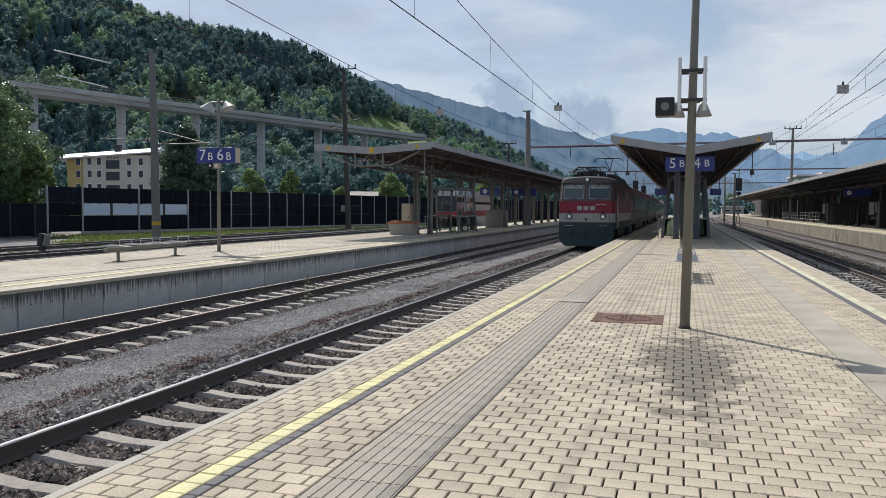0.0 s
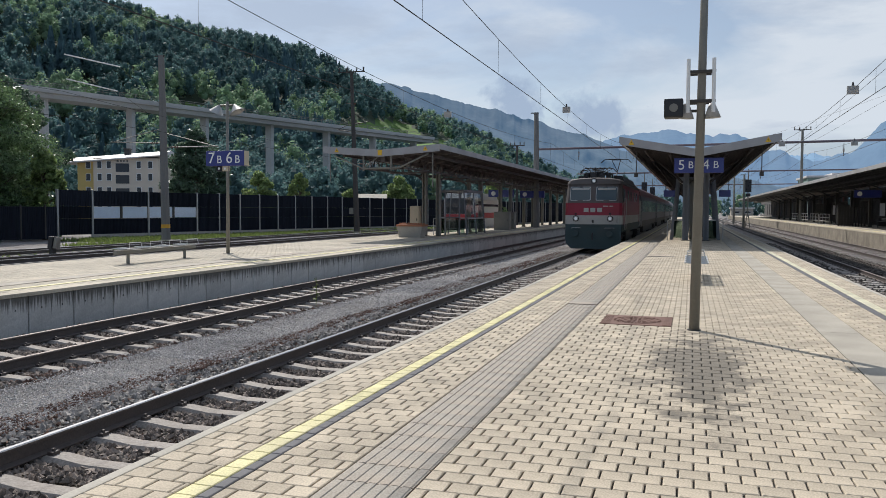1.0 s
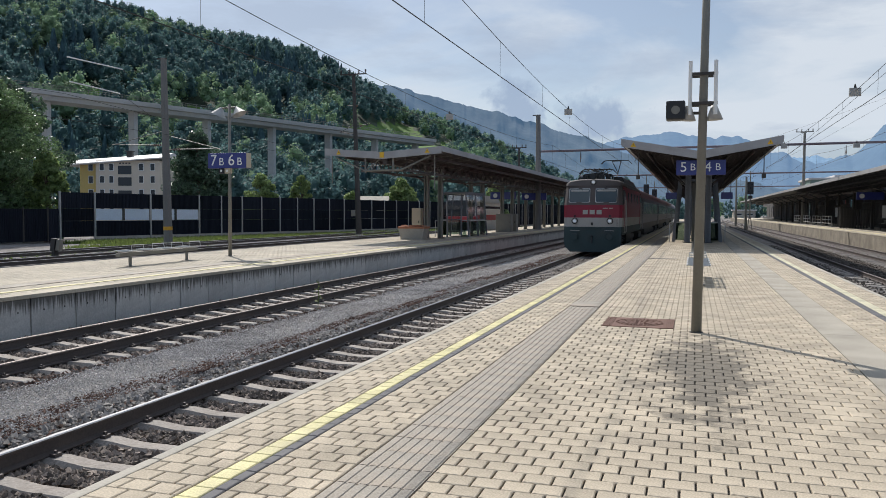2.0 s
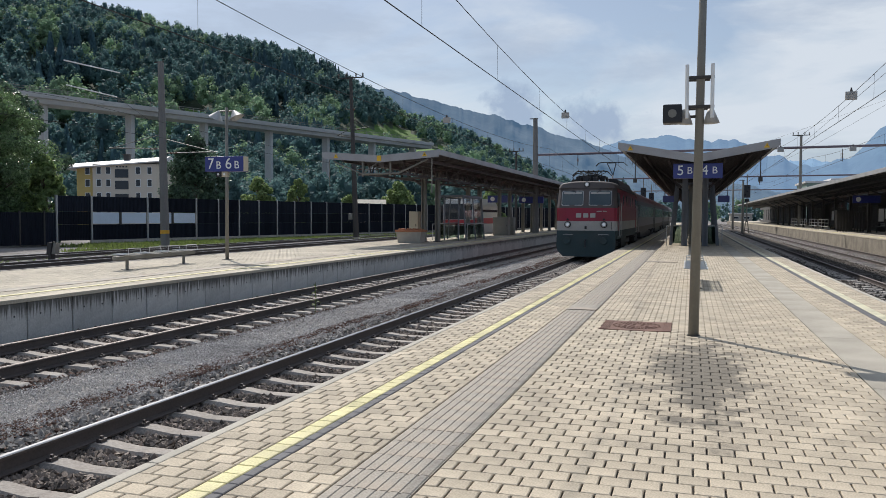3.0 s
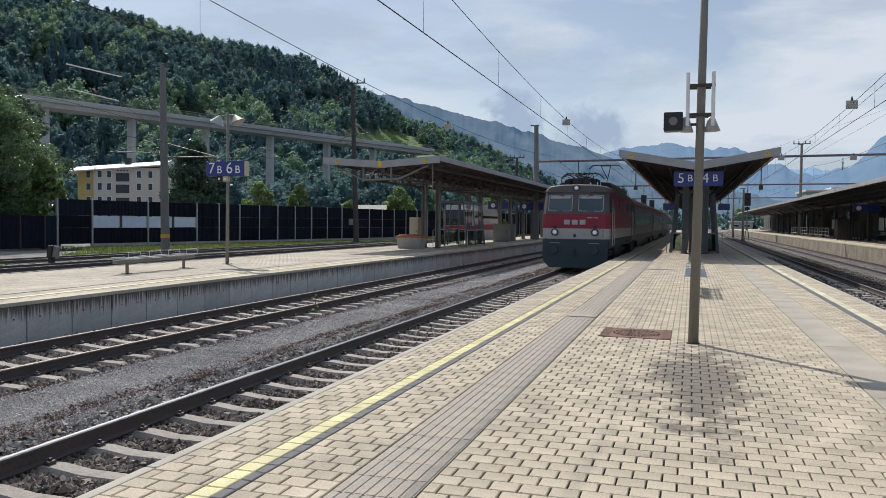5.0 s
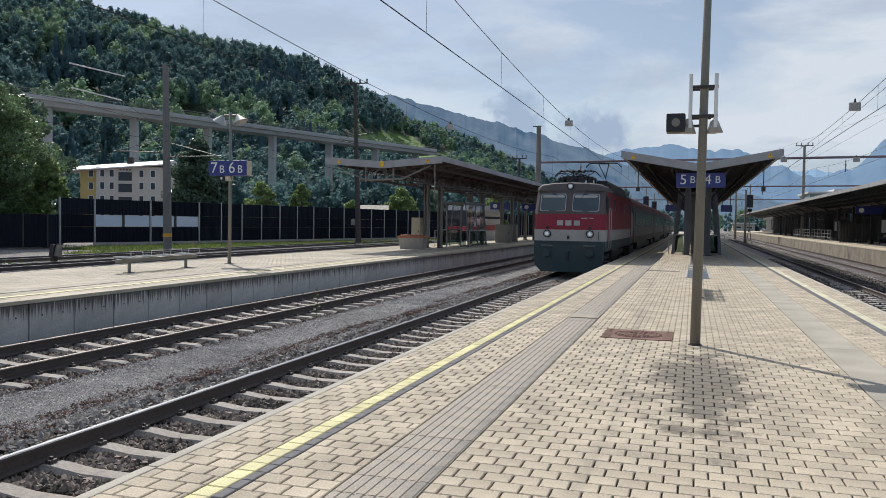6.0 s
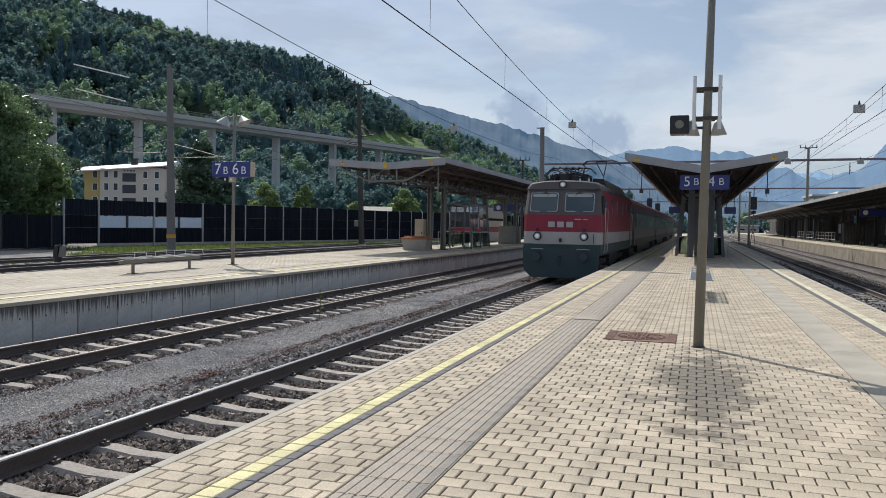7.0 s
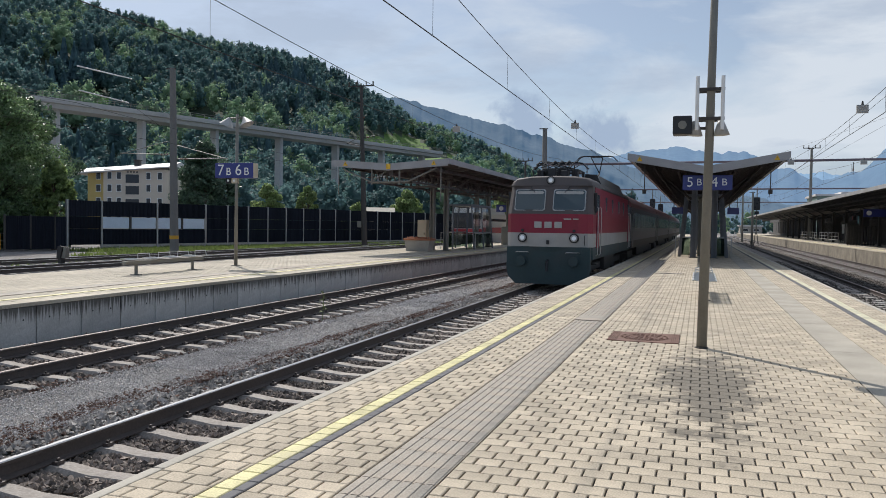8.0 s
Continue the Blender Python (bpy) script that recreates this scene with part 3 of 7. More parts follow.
def wall_panel_material():
    m = material("streaked_wall_concrete", (0.50, 0.485, 0.455), 0.9, vary=0.25, scale=1.5, fine=30, bump=0.15, each=0.1)
    n, l = m.node_tree.nodes, m.node_tree.links
    p = n["Principled BSDF"]
    old = p.inputs["Base Color"].links[0].from_socket
    ge = n.new("ShaderNodeNewGeometry")
    mp = n.new("ShaderNodeMapping")
    mp.inputs["Scale"].default_value = (0.5, 12.0, 0.30)
    nz = n.new("ShaderNodeTexNoise")
    nz.inputs["Scale"].default_value, nz.inputs["Detail"].default_value = 1.6, 5.0
    sep = n.new("ShaderNodeSeparateXYZ")
    hi = n.new("ShaderNodeMapRange")
    hi.inputs["From Min"].default_value, hi.inputs["From Max"].default_value = -0.52, -0.02
    hi.inputs["To Min"].default_value, hi.inputs["To Max"].default_value = -0.28, 0.22
    ad = n.new("ShaderNodeMath")
    ad.operation = "ADD"
    st = n.new("ShaderNodeMapRange")
    st.inputs["From Min"].default_value, st.inputs["From Max"].default_value = 0.44, 0.60
    st.inputs["To Max"].default_value = 0.85
    mx = n.new("ShaderNodeMixRGB")
    mx.inputs["Color2"].default_value = (0.055, 0.05, 0.042, 1)
    l.new(ge.outputs["Position"], mp.inputs["Vector"])
    l.new(mp.outputs["Vector"], nz.inputs["Vector"])
    l.new(ge.outputs["Position"], sep.inputs[0])
    l.new(sep.outputs["Z"], hi.inputs["Value"])
    l.new(nz.outputs["Fac"], ad.inputs[0])
    l.new(hi.outputs["Result"], ad.inputs[1])
    l.new(ad.outputs[0], st.inputs["Value"])
    l.new(st.outputs["Result"], mx.inputs["Fac"])
    l.new(old, mx.inputs["Color1"])
    l.new(mx.outputs["Color"], p.inputs["Base Color"])
    return m


WALL_STREAKED = wall_panel_material()


WALL_BROWN = material("brown_weathered_concrete", (0.245, 0.215, 0.170), 0.9, vary=0.4, scale=1.2, fine=14, bump=0.3, dirt=(0.12, 0.10, 0.078), dirt_amount=0.6)


def side_platform(name, x_edge, x_far, y0, y1, z, panels_to, label, paved=False, wall=None):
    """A platform with a wall of concrete panels under its nearer edge."""
    s = 1 if x_far > x_edge else -1
    bm = NM()
    a, b = sorted((x_edge + s * 0.16, x_far))
    box(bm, a, b, y0, y1, -1.1, z - (0.016 if paved else 0.004))
    ob = setting(name, bm, JOINT if paved else PAVER_LEFT, label, "platform")
    bm = NM()
    w = 1.09
    a, b = sorted((x_edge, x_edge + s * 0.15))
    box(bm, a, b, 0.013, w - 0.013, -1.1, z - 0.07, 0.012)
    panel = part("wall_panel", bm, wall or WALL_STREAKED, ob)
    y = y0
    panel.location = (0, y, 0)
    hm = NM()
    for yy in (0.3, 0.8):
        rod(hm, (x_edge - s * 0.003, yy, -0.30), (x_edge + s * 0.01, yy, -0.30), 0.018, 0.018, 8)
    hole = part("anchor_hole", hm, BLACK, panel)
    while y + w < panels_to:
        y += w
        q = share("wall_panel", panel.data, ob, (0, y, 0))
        share("anchor_hole", hole.data, q, (0, 0, 0))
    bm = NM()
    box(bm, a, b, y + w, y1, -1.1, z - 0.07)
    part("wall_stretch", bm, wall or WALL_STREAKED, ob)
    a, b = sorted((x_edge - s * 0.02, x_edge + s * 0.30))
    bm = NM()
    box(bm, a, b, y0, y1, z - 0.068, z + 0.004, 0.01)
    part("coping", bm, PAVER_LEFT, ob)
    if paved:
        for ya, yb in ((y0, 6.0), (52.0, y1)):
            bm = NM()
            a, b = sorted((x_edge + s * 0.31, x_far))
            box(bm, a, b, ya, yb, z - 0.014, z - 0.004)
            part("far_paving", bm, PAVER_LEFT, ob)
    for d0, d1, mat, nm in ((0.62, 0.76, YELLOW, "yellow_line"), (1.35, 1.80, TACTILE, "guidance_strip")):
        a, b = sorted((x_edge + s * d0, x_edge + s * d1))
        bm = NM()
        box(bm, a, b, y0, y1, z - 0.01, z + 0.007)
        part(nm, bm, mat, ob)
    return ob


MIDDLE = side_platform("platform", -11.32, -17.3, -4, 210, 0.0, 60, "sunlit middle platform with a stained concrete panel wall", True)
side_platform("platform", 10.9, 19.5, 20, 260, 0.22, 24, "shaded side platform with a weathered concrete wall", wall=WALL_BROWN)

# ---- the pole with loudspeakers on the main platform ----
def speaker_pole():
    t = thing("lamp_pole", "weathered grey steel pole with loudspeakers on the paved platform", "pole", at=(0.06, 10.43, 0))
    bm = NM()
    rod(bm, (0, 0, 0), (0.085, 0, 7.5), 0.064, 0.032, 20)
    part("shaft", bm, STEEL_GREY, t, smooth=True)
    bm = NM()
    rod(bm, (0, 0, 0), (0, 0, 0.012), 0.085, 0.082, 20)
    part("foot_collar", bm, STEEL_DARK, t)
    for z in (2.86, 3.22):
        bm = NM()
        box(bm, -0.13, 0.20, -0.10, -0.07, z - 0.02, z + 0.02, 0.004)
        box(bm, -0.11, 0.15, 0.07, 0.10, z - 0.02, z + 0.02, 0.004)
        part("bracket", bm, STEEL_DARK, t)
    for x in (-0.125, 0.175):
        bm = NM()
        rod(bm, (x, -0.09, 2.72), (x, -0.09, 3.38), 0.024, 0.024, 10)
        part("tube", bm, WHITE, t, "pale vertical tube")
    for x, s in ((-0.15, -1), (0.17, 1)):
        bm = NM()
        rod(bm, (x, 0, 2.66), (x - s * 0.01, 0, 2.84), 0.10, 0.035, 16)
        part("horn", bm, LIGHT_GREY, t, "grey horn loudspeaker", True)
    bm = NM()
    box(bm, -0.41, -0.18, -0.12, 0.10, 2.665, 2.90, 0.02)
    b = part("speaker_box", bm, BLACK, t, "square black loudspeaker box")
    bm = NM()
    rod(bm, (-0.295, -0.124, 2.785), (-0.295, -0.118, 2.785), 0.052, 0.052, 20)
    part("speaker_cone", bm, STEEL_GREY, b)
    bm = NM()
    rod(bm, (-0.2, 0, 2.75), (0, 0, 2.75), 0.018, 0.018, 8)
    part("arm", bm, STEEL_DARK, t)
    return t


speaker_pole()


def floor_pieces():
    t = thing("manhole_cover", "rusty cast iron inspection cover set into the paving", "manhole cover", at=(-0.68, 11.1, 0))
    bm = NM()
    box(bm, -0.46, 0.46, -0.46, 0.46, -0.014, 0.005, 0.004)
    part("frame", bm, RUST_COVER, t)
    for k in range(5):
        for s in (-1, 1):
            bm = NM()
            a, b = sorted((s * (0.345 + 0.024 * k), s * (0.359 + 0.024 * k)))
            box(bm, a, b, -0.45, 0.45, 0.005, 0.011)
            part("frame_rib", bm, RUST_COVER, t)
    bm = NM()
    rod(bm, (0, 0, 0.003), (0, 0, 0.008), 0.33, 0.33, 40)
    lid = part("lid", bm, RUST_COVER, t)
    for rad, n in ((0.30, 40), (0.23, 22), (0.15, 14), (0.07, 6)):
        for i in range(n):
            a = i / n * math.tau
            x, y, h = math.cos(a) * rad, math.sin(a) * rad, 0.013 if rad > 0.25 else 0.024
            bm = NM()
            box(bm, x - h, x + h, y - h, y + h, 0.008, 0.014)
            part("stud", bm, RUST_COVER, lid)
    t = thing("channel_drain", "narrow slotted channel drain across the paving", "drain", at=(-0.95, 27.1, 0))
    bm = NM()
    box(bm, -0.45, 0.45, -0.13, 0.13, -0.012, 0.008)
    part("channel", bm, DRAIN, t)
    # covers let into the guidance strip
    t = thing("cover_plate", "small concrete cover plate in the guidance strip", "cover", at=(-1.64, 13.0, 0))
    bm = NM()
    box(bm, -0.23, 0.23, -0.30, 0.30, -0.01, 0.014, 0.003)
    part("plate", bm, TACTILE, t)


floor_pieces()


def bench(at, rz=0.0, length=2.9, label="low steel bench with wire seats on the middle platform", wide=1.0):
    t = thing("bench", label, "bench", "benches of the station", at, rz)
    h = length / 2
    bm = NM()
    box(bm, -0.06, 0.06, -h, h, 0.28, 0.385, 0.01)
    part("beam", bm, STEEL_GREY, t)
    for y in (-h * 0.72, h * 0.72):
        bm = NM()
        rod(bm, (0, y, 0.012), (0, y, 0.30), 0.045, 0.045, 12)
        leg = part("leg", bm, STEEL_GREY, t)
        bm = NM()
        box(bm, -0.12, 0.12, y - 0.1, y + 0.1, 0, 0.012, 0.003)
        part("foot_plate", bm, STEEL_DARK, leg)
    n = 4 if length > 2 else 2
    for i in range(n):
        c = -h + (i + 0.5) * length / n
        bm = NM()
        for x in (-0.12, 0.0, 0.12):
            rod(bm, (x * wide, c - 0.28, 0.423), (x * wide, c + 0.28, 0.423), 0.008, 0.008, 5)
        box(bm, -0.25 * wide, -0.25 * wide + 0.03, c - 0.29, c + 0.29, 0.42, 0.445)
        box(bm, 0.24 * wide - 0.03, 0.24 * wide, c - 0.29, c + 0.29, 0.415, 0.44)
        seat = part("seat", bm, ALU, t)
        for j in range(15):
            y = c - 0.27 + j * 0.0386
            part("wire", path(NM(), [(-0.24 * wide, y, 0.435), (0.0, y, 0.415), (0.22 * wide, y, 0.43)], 0.0105, 5), ALU, seat)
    for i in range(n):
        c = -h + (i + 0.98) * length / n - 0.05
        bm = NM()
        path(bm, [(-0.2 * wide, c, 0.42), (-0.2 * wide, c, 0.56), (0.16 * wide, c, 0.58), (0.2 * wide, c, 0.42)], 0.013, 6)
        part("armrest", bm, ALU, t)
    return t


bench((-14.75, 19.4, 0), 4.0, 3.9)
bench((0.13, 18.5, 0), 0.0, 3.0, "steel bench with wire seats beyond the lamp pole", 1.0)


def number_board(t, y_front, x0, x1, z0, z1, depth):
    """A blue board with white letters on the face towards -y."""
    bm = NM()
    box(bm, x0, x1, y_front, y_front + depth, z0, z1, 0.015)
    return part("board", bm, BLUE, t, "deep blue number board")


def letters(t, board, words, size, x, y, z):
    return lettering("letter", words, size, WHITE, board, Matrix.Translation((x, y, z)) @ pose(0, 0, 0, 90, 0, 0), 0.006)


def sign_post():
    t = thing("sign_post", "steel lamp post with a blue track number board", "sign", at=(-14.9, 23.28, 0))
    bm = NM()
    rod(bm, (0, 0, 0), (0.02, 0, 5.1), 0.062, 0.048, 16)
    part("post", bm, STEEL_GREY, t, smooth=True)
    bm = NM()
    box(bm, -0.12, 0.12, -0.12, 0.12, 0, 0.02, 0.004)
    part("foot_plate", bm, STEEL_GREY, t)
    b = number_board(t, -0.13, -0.745, 0.72, 2.955, 3.46, 0.30)
    bm = NM()
    box(bm, 0.721, 0.735, -0.12, 0.16, 2.965, 3.45)
    part("side_plate", bm, BEIGE, b, "pale side plate")
    for w, s, x in (("7", 0.52, -0.52), ("B", 0.36, -0.22), ("6", 0.52, 0.16), ("B", 0.36, 0.47)):
        letters(t, b, w, s, x, -0.134, 3.205 if s > 0.4 else 3.16)
    for x in (-0.27, -0.04):
        bm = NM()
        box(bm, x - 0.10, x + 0.10, -0.08, 0.08, 2.78, 2.96, 0.012)
        c = part("loudspeaker", bm, BLACK if x < -0.1 else BEIGE, t, "small box under the board")
        bm = NM()
        rod(bm, (x, -0.088, 2.87), (x, -0.08, 2.87), 0.04, 0.04, 14)
        part("grille", bm, WHITE, c)
    for s in (-1, 1):
        bm = NM()
        rod(bm, (s * 0.40, 0, 4.74), (s * 0.27, 0, 5.0), 0.25, 0.03, 24, False)
        part("lampshade", bm, GALVANISED, t, "pale conical lamp shade", True)
        bm = NM()
        rod(bm, (0, 0, 4.98), (s * 0.24, 0, 4.98), 0.03, 0.03, 8)
        part("lamp_arm", bm, STEEL_GREY, t)
    return t


sign_post()


# ---- canopies ----
def plate(bm, pts, thick):
    """A slab between four top corners."""
    top = [bm.verts.new(p) for p in pts]
    bot = [bm.verts.new((p[0], p[1], p[2] - thick)) for p in pts]
    fs = [bm.faces.new(top), bm.faces.new(bot[::-1])]
    for i in range(4):
        j = (i + 1) % 4
        fs.append(bm.faces.new((top[i], bot[i], bot[j], top[j])))
    bmesh.ops.recalc_face_normals(bm, faces=fs)
    return bm


def warning(t, x, y, z, s=0.20):
    bm = NM()
    prism(bm, [(x - s * 0.6, z - s * 0.5), (x + s * 0.6, z - s * 0.5), (x, z + s * 0.55)], "y", y - 0.012, y)
    w = part("warning_plate", bm, YELLOW_SIGN, t, "yellow warning triangle")
    bm = NM()
    prism(bm, [(x - 0.02, z - s * 0.3), (x + 0.03, z), (x - 0.01, z), (x + 0.02, z + s * 0.25), (x - 0.035, z - 0.01), (x + 0.005, z - 0.01)], "y", y - 0.015, y - 0.011)
    part("bolt_mark", bm, BLACK, w)


def canopy(at, half, y1, z_mid, z_tip, columns, label, rz=0.0, truss=False, purlin=1.6, skew=0.0, pair=0.0, steel=None, under=None):
    """A butterfly roof: two wings rising from a middle gutter, on columns down the centre line."""
    t = thing("platform_canopy", label, "canopy", "platform canopies", at, rz)
    for s in (-1, 1):
        bm = NM()
        plate(bm, [(0, 0, z_mid), (s * half, skew * s, z_tip), (s * half, y1, z_tip), (0, y1, z_mid)], 0.06)
        part("roof_wing", bm, FASCIA, t)
        bm = NM()
        plate(bm, [(s * 0.05, 0.15, z_mid - 0.17), (s * (half - 0.1), 0.15 + skew * s, z_tip - 0.17), (s * (half - 0.1), y1 - 0.1, z_tip - 0.17), (s * 0.05, y1 - 0.1, z_mid - 0.17)], 0.03)
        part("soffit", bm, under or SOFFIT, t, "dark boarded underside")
        bm = NM()
        plate(bm, [(0, -0.06, z_mid + 0.015), (s * half, -0.06 + skew * s, z_tip + 0.015), (s * half, skew * s, z_tip + 0.015), (0, 0, z_mid + 0.015)], 0.34)
        part("front_fascia", bm, FASCIA, t)
        bm = NM()
        a, b = sorted((s * half, s * (half + 0.05)))
        box(bm, a, b, -0.06 + skew * s, y1, z_tip - 0.24, z_tip + 0.02, 0.008)
        part("side_fascia", bm, FASCIA, t)
        y = 0.6
        while y < y1 and y < 60:
            bm = NM()
            p = [(0.10, z_mid - 0.20), (0.10, z_mid - 0.42), (half - 0.14, z_tip - 0.30), (half - 0.14, z_tip - 0.20)]
            prism(bm, [(s * a, b) for a, b in p], "y", y - 0.05, y + 0.05)
            part("rafter", bm, under or TRUSS, t)
            y += purlin
        for k in (0.36, 0.68):
            bm = NM()
            x = s * half * k
            z = z_mid + (z_tip - z_mid) * k - 0.30 - 0.05
            box(bm, x - 0.04, x + 0.04, 0.2, y1 - 0.2, z - 0.07, z + 0.07)
            part("purlin", bm, under or TRUSS, t)
    bm = NM()
    box(bm, -0.11, 0.11, 0.25, y1 - 0.2, z_mid - 0.55, z_mid - 0.22, 0.01)
    part("ridge_beam", bm, TRUSS, t)
    for y in columns:
        for xc in ((-pair, pair) if pair else (0.0,)):
            bm = NM()
            for x in (xc - 0.10, xc + 0.10):
                box(bm, x - 0.035, x + 0.035, y - 0.13, y + 0.13, 0, z_mid - 0.4, 0.008)
            box(bm, xc - 0.065, xc + 0.065, y - 0.02, y + 0.02, 0, z_mid - 0.4)
            c = part("column", bm, steel or STEEL_GREY, t)
            bm = NM()
            box(bm, xc - 0.22, xc + 0.22, y - 0.22, y + 0.22, 0, 0.025, 0.005)
            part("base_plate", bm, STEEL_DARK, c)
        for s in (-1, 1):
            bm = NM()
            rod(bm, (s * (0.15 + pair), y, z_mid - 1.15), (s * half * 0.62, y, z_mid + (z_tip - z_mid) * 0.62 - 0.35), 0.055, 0.055, 8)
            part("strut", bm, under or TRUSS, t)
    if truss:
        for x in (-half * 0.34, half * 0.34):
            bm = NM()
            zt, zb = z_mid - 0.15, z_mid - 0.85
            box(bm, x - 0.05, x + 0.05, 0.3, y1 - 0.3, zb - 0.05, zb + 0.05)
            box(bm, x - 0.05, x + 0.05, 0.3, y1 - 0.3, zt - 0.05, zt + 0.05)
            y, up = 0.3, True
            while y + 0.55 < min(y1, 60):
                rod(bm, (x, y, zb if up else zt), (x, y + 0.55, zt if up else zb), 0.032, 0.032, 5)
                y, up = y + 0.55, not up
            part("lattice_girder", bm, TRUSS, t)
        y = 0.35
        while y < min(y1, 60):
            bm = NM()
            box(bm, -half * 0.42, half * 0.42, y - 0.05, y + 0.05, z_mid - 0.93, z_mid - 0.83)
            part("cross_beam", bm, TRUSS, t)
            y += 4.2
    return t


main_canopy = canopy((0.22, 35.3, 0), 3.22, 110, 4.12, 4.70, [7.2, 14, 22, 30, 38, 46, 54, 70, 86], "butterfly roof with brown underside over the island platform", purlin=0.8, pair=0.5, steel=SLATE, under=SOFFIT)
for x in (-2.75, 2.75):
    warning(main_canopy, x, -0.062, 4.46)
for x in (-2.55, 2.55):
    bm = NM()
    rod(bm, (x, 0.3, 4.35), (x, 0.3, 3.15), 0.022, 0.022, 6)
    p = part("hanger", bm, STEEL_DARK, main_canopy)
    bm = NM()
    box(bm, x - 0.08, x + 0.08, 0.22, 0.38, 2.98, 3.16, 0.01)
    part("insulator", bm, STEEL_DARK, p)
for s in (-1, 1):
    bm = NM()
    plate(bm, [(s * 2.90, 0.05, 4.645 - 0.225), (s * 3.21, 0.05, 4.70 - 0.225), (s * 3.21, 109.8, 4.70 - 0.225), (s * 2.90, 109.8, 4.645 - 0.225)], 0.03)
    part("edge_flashing", bm, WHITE, main_canopy, "pale sheet-metal edge under the roof")
    for k in range(70):
        bm = NM()
        box(bm, *sorted((s * 2.80, s * 2.98)), 0.3 + 0.8 * k, 0.66 + 0.8 * k, 4.34, 4.45)
        part("edge_board", bm, SOFFIT, main_canopy)
b = number_board(main_canopy, 0.35, -0.96, 1.06, 3.14, 3.78, 0.16)
for w, s, x in (("5", 0.60, -0.66), ("B", 0.42, -0.28), ("4", 0.60, 0.34), ("B", 0.42, 0.74)):
    letters(main_canopy, b, w, s, x, 0.346, 3.47 if s > 0.4 else 3.41)
for x in (-0.7, 0.8):
    bm = NM()
    rod(bm, (x, 0.43, 3.78), (x, 0.43, 4.15), 0.02, 0.02, 6)
    part("board_hanger", bm, STEEL_DARK, main_canopy)

left_canopy = canopy((-14.4, 35.8, 0), 3.0, 125, 4.40, 4.62, [7.9, 17.5, 27, 36.5, 46, 55.5, 65, 74.5], "long butterfly roof on lattice girders over the middle platform", truss=True, pair=0.42)
# the open end of the lattice girders: a tie bar, hangers and raking struts
for a, b, r in (((-2.5, 0.12, 4.18), (-0.95, 0.12, 3.52), 0.035), ((-0.95, 0.12, 3.52), (0.95, 0.12, 3.56), 0.045), ((0.95, 0.12, 3.56), (2.4, 0.12, 4.20), 0.045),
                ((-0.95, 0.12, 3.40), (-0.95, 0.12, 4.30), 0.05), ((0.5, 0.12, 3.42), (0.5, 0.12, 4.28), 0.05), ((-0.95, 0.12, 3.52), (0.0, 0.12, 4.22), 0.03),
                ((-2.75, 0.16, 4.25), (-2.75, 0.16, 2.95), 0.022), ((2.6, 0.16, 4.25), (2.6, 0.16, 2.6), 0.03)):
    part("end_strut", rod(NM(), a, b, r, r, 8), STEEL_GREY, left_canopy)
for x in (-2.3, 2.3):
    warning(left_canopy, x, -0.062, 4.43)
bm = NM()
box(bm, -0.13, 0.09, -0.085, -0.061, 4.14, 4.40, 0.004)
part("notice_plate", bm, YELLOW_SIGN, left_canopy, "yellow notice plate")
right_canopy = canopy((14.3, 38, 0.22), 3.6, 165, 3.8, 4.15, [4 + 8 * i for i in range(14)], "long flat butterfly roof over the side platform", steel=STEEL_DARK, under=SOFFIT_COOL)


def leaning_house(name, label, at, foot, head, d, h, bays, wide, core=False):
    """A glazed house with leaning side walls, slate posts, low panels and outer handrails."""
    t = thing(name, label, name.replace("_", " "), at=at)
    ys = [d * k / bays for k in range(bays + 1)]
    for s in (-1, 1):
        for y in ys:
            bm = NM()
            prism(bm, [(s * (foot - wide), 0), (s * foot, 0), (s * head, h), (s * (head - wide * 0.75), h)], "y", y - wide * 0.3, y + wide * 0.3)
            part("post", bm, SLATE, t)
        for a, b in zip(ys, ys[1:]):
            for z0, z1, m, nm in ((0.08, 1.0, SMOKED, "lower_pane"), (1.08, h - 0.06, CLEAR, "pane")):
                xa, xb = foot - 0.08 + (head - foot) * z0 / h, foot - 0.08 + (head - foot) * z1 / h
                bm = NM()
                prism(bm, [(s * xa, z0), (s * (xa + 0.012), z0), (s * (xb + 0.012), z1), (s * xb, z1)], "y", a + 0.055, b - 0.055)
                part(nm, bm, m, t).visible_shadow = False
        for z in (1.04, h):
            x = foot - 0.06 + (head - foot) * z / h
            part("side_rail", box(NM(), *sorted((s * x, s * (x - 0.05))), 0.051, d, z - 0.03, z + 0.03), SLATE, t)
        part("handrail", path(NM(), [(s * (foot + 0.12), -0.35, 0.0), (s * (foot + 0.12), -0.35, 1.0), (s * (foot + 0.12), d, 1.0)], 0.022, 8), GALVANISED, t)
        # the front bay: an inner post, a pane and a low panel
        xi = foot * 0.46
        part("post", box(NM(), *sorted((s * (xi - wide * 0.4), s * (xi + wide * 0.4))), -0.05, 0.05, 0, h), SLATE, t)
        part("lower_pane", box(NM(), *sorted((s * (xi + 0.07), s * (foot - 0.20))), -0.01, 0.01, 0.1, 1.0), SMOKED, t).visible_shadow = False
        part("front_rail", box(NM(), *sorted((s * (xi + 0.062), s * (foot - 0.165))), -0.03, 0.03, 1.0, 1.06), GALVANISED, t)
    part("roof_frame", box(NM(), -head + 0.0, head, -0.06, d + 0.06, h + 0.032, h + 0.14, 0.01), SLATE, t)
    if core:
        part("machine_column", box(NM(), -0.28, 0.28, 1.4, 3.4, 0, h - 0.02, 0.02), STEEL_GREY, t, "grey steel service column")
    return t


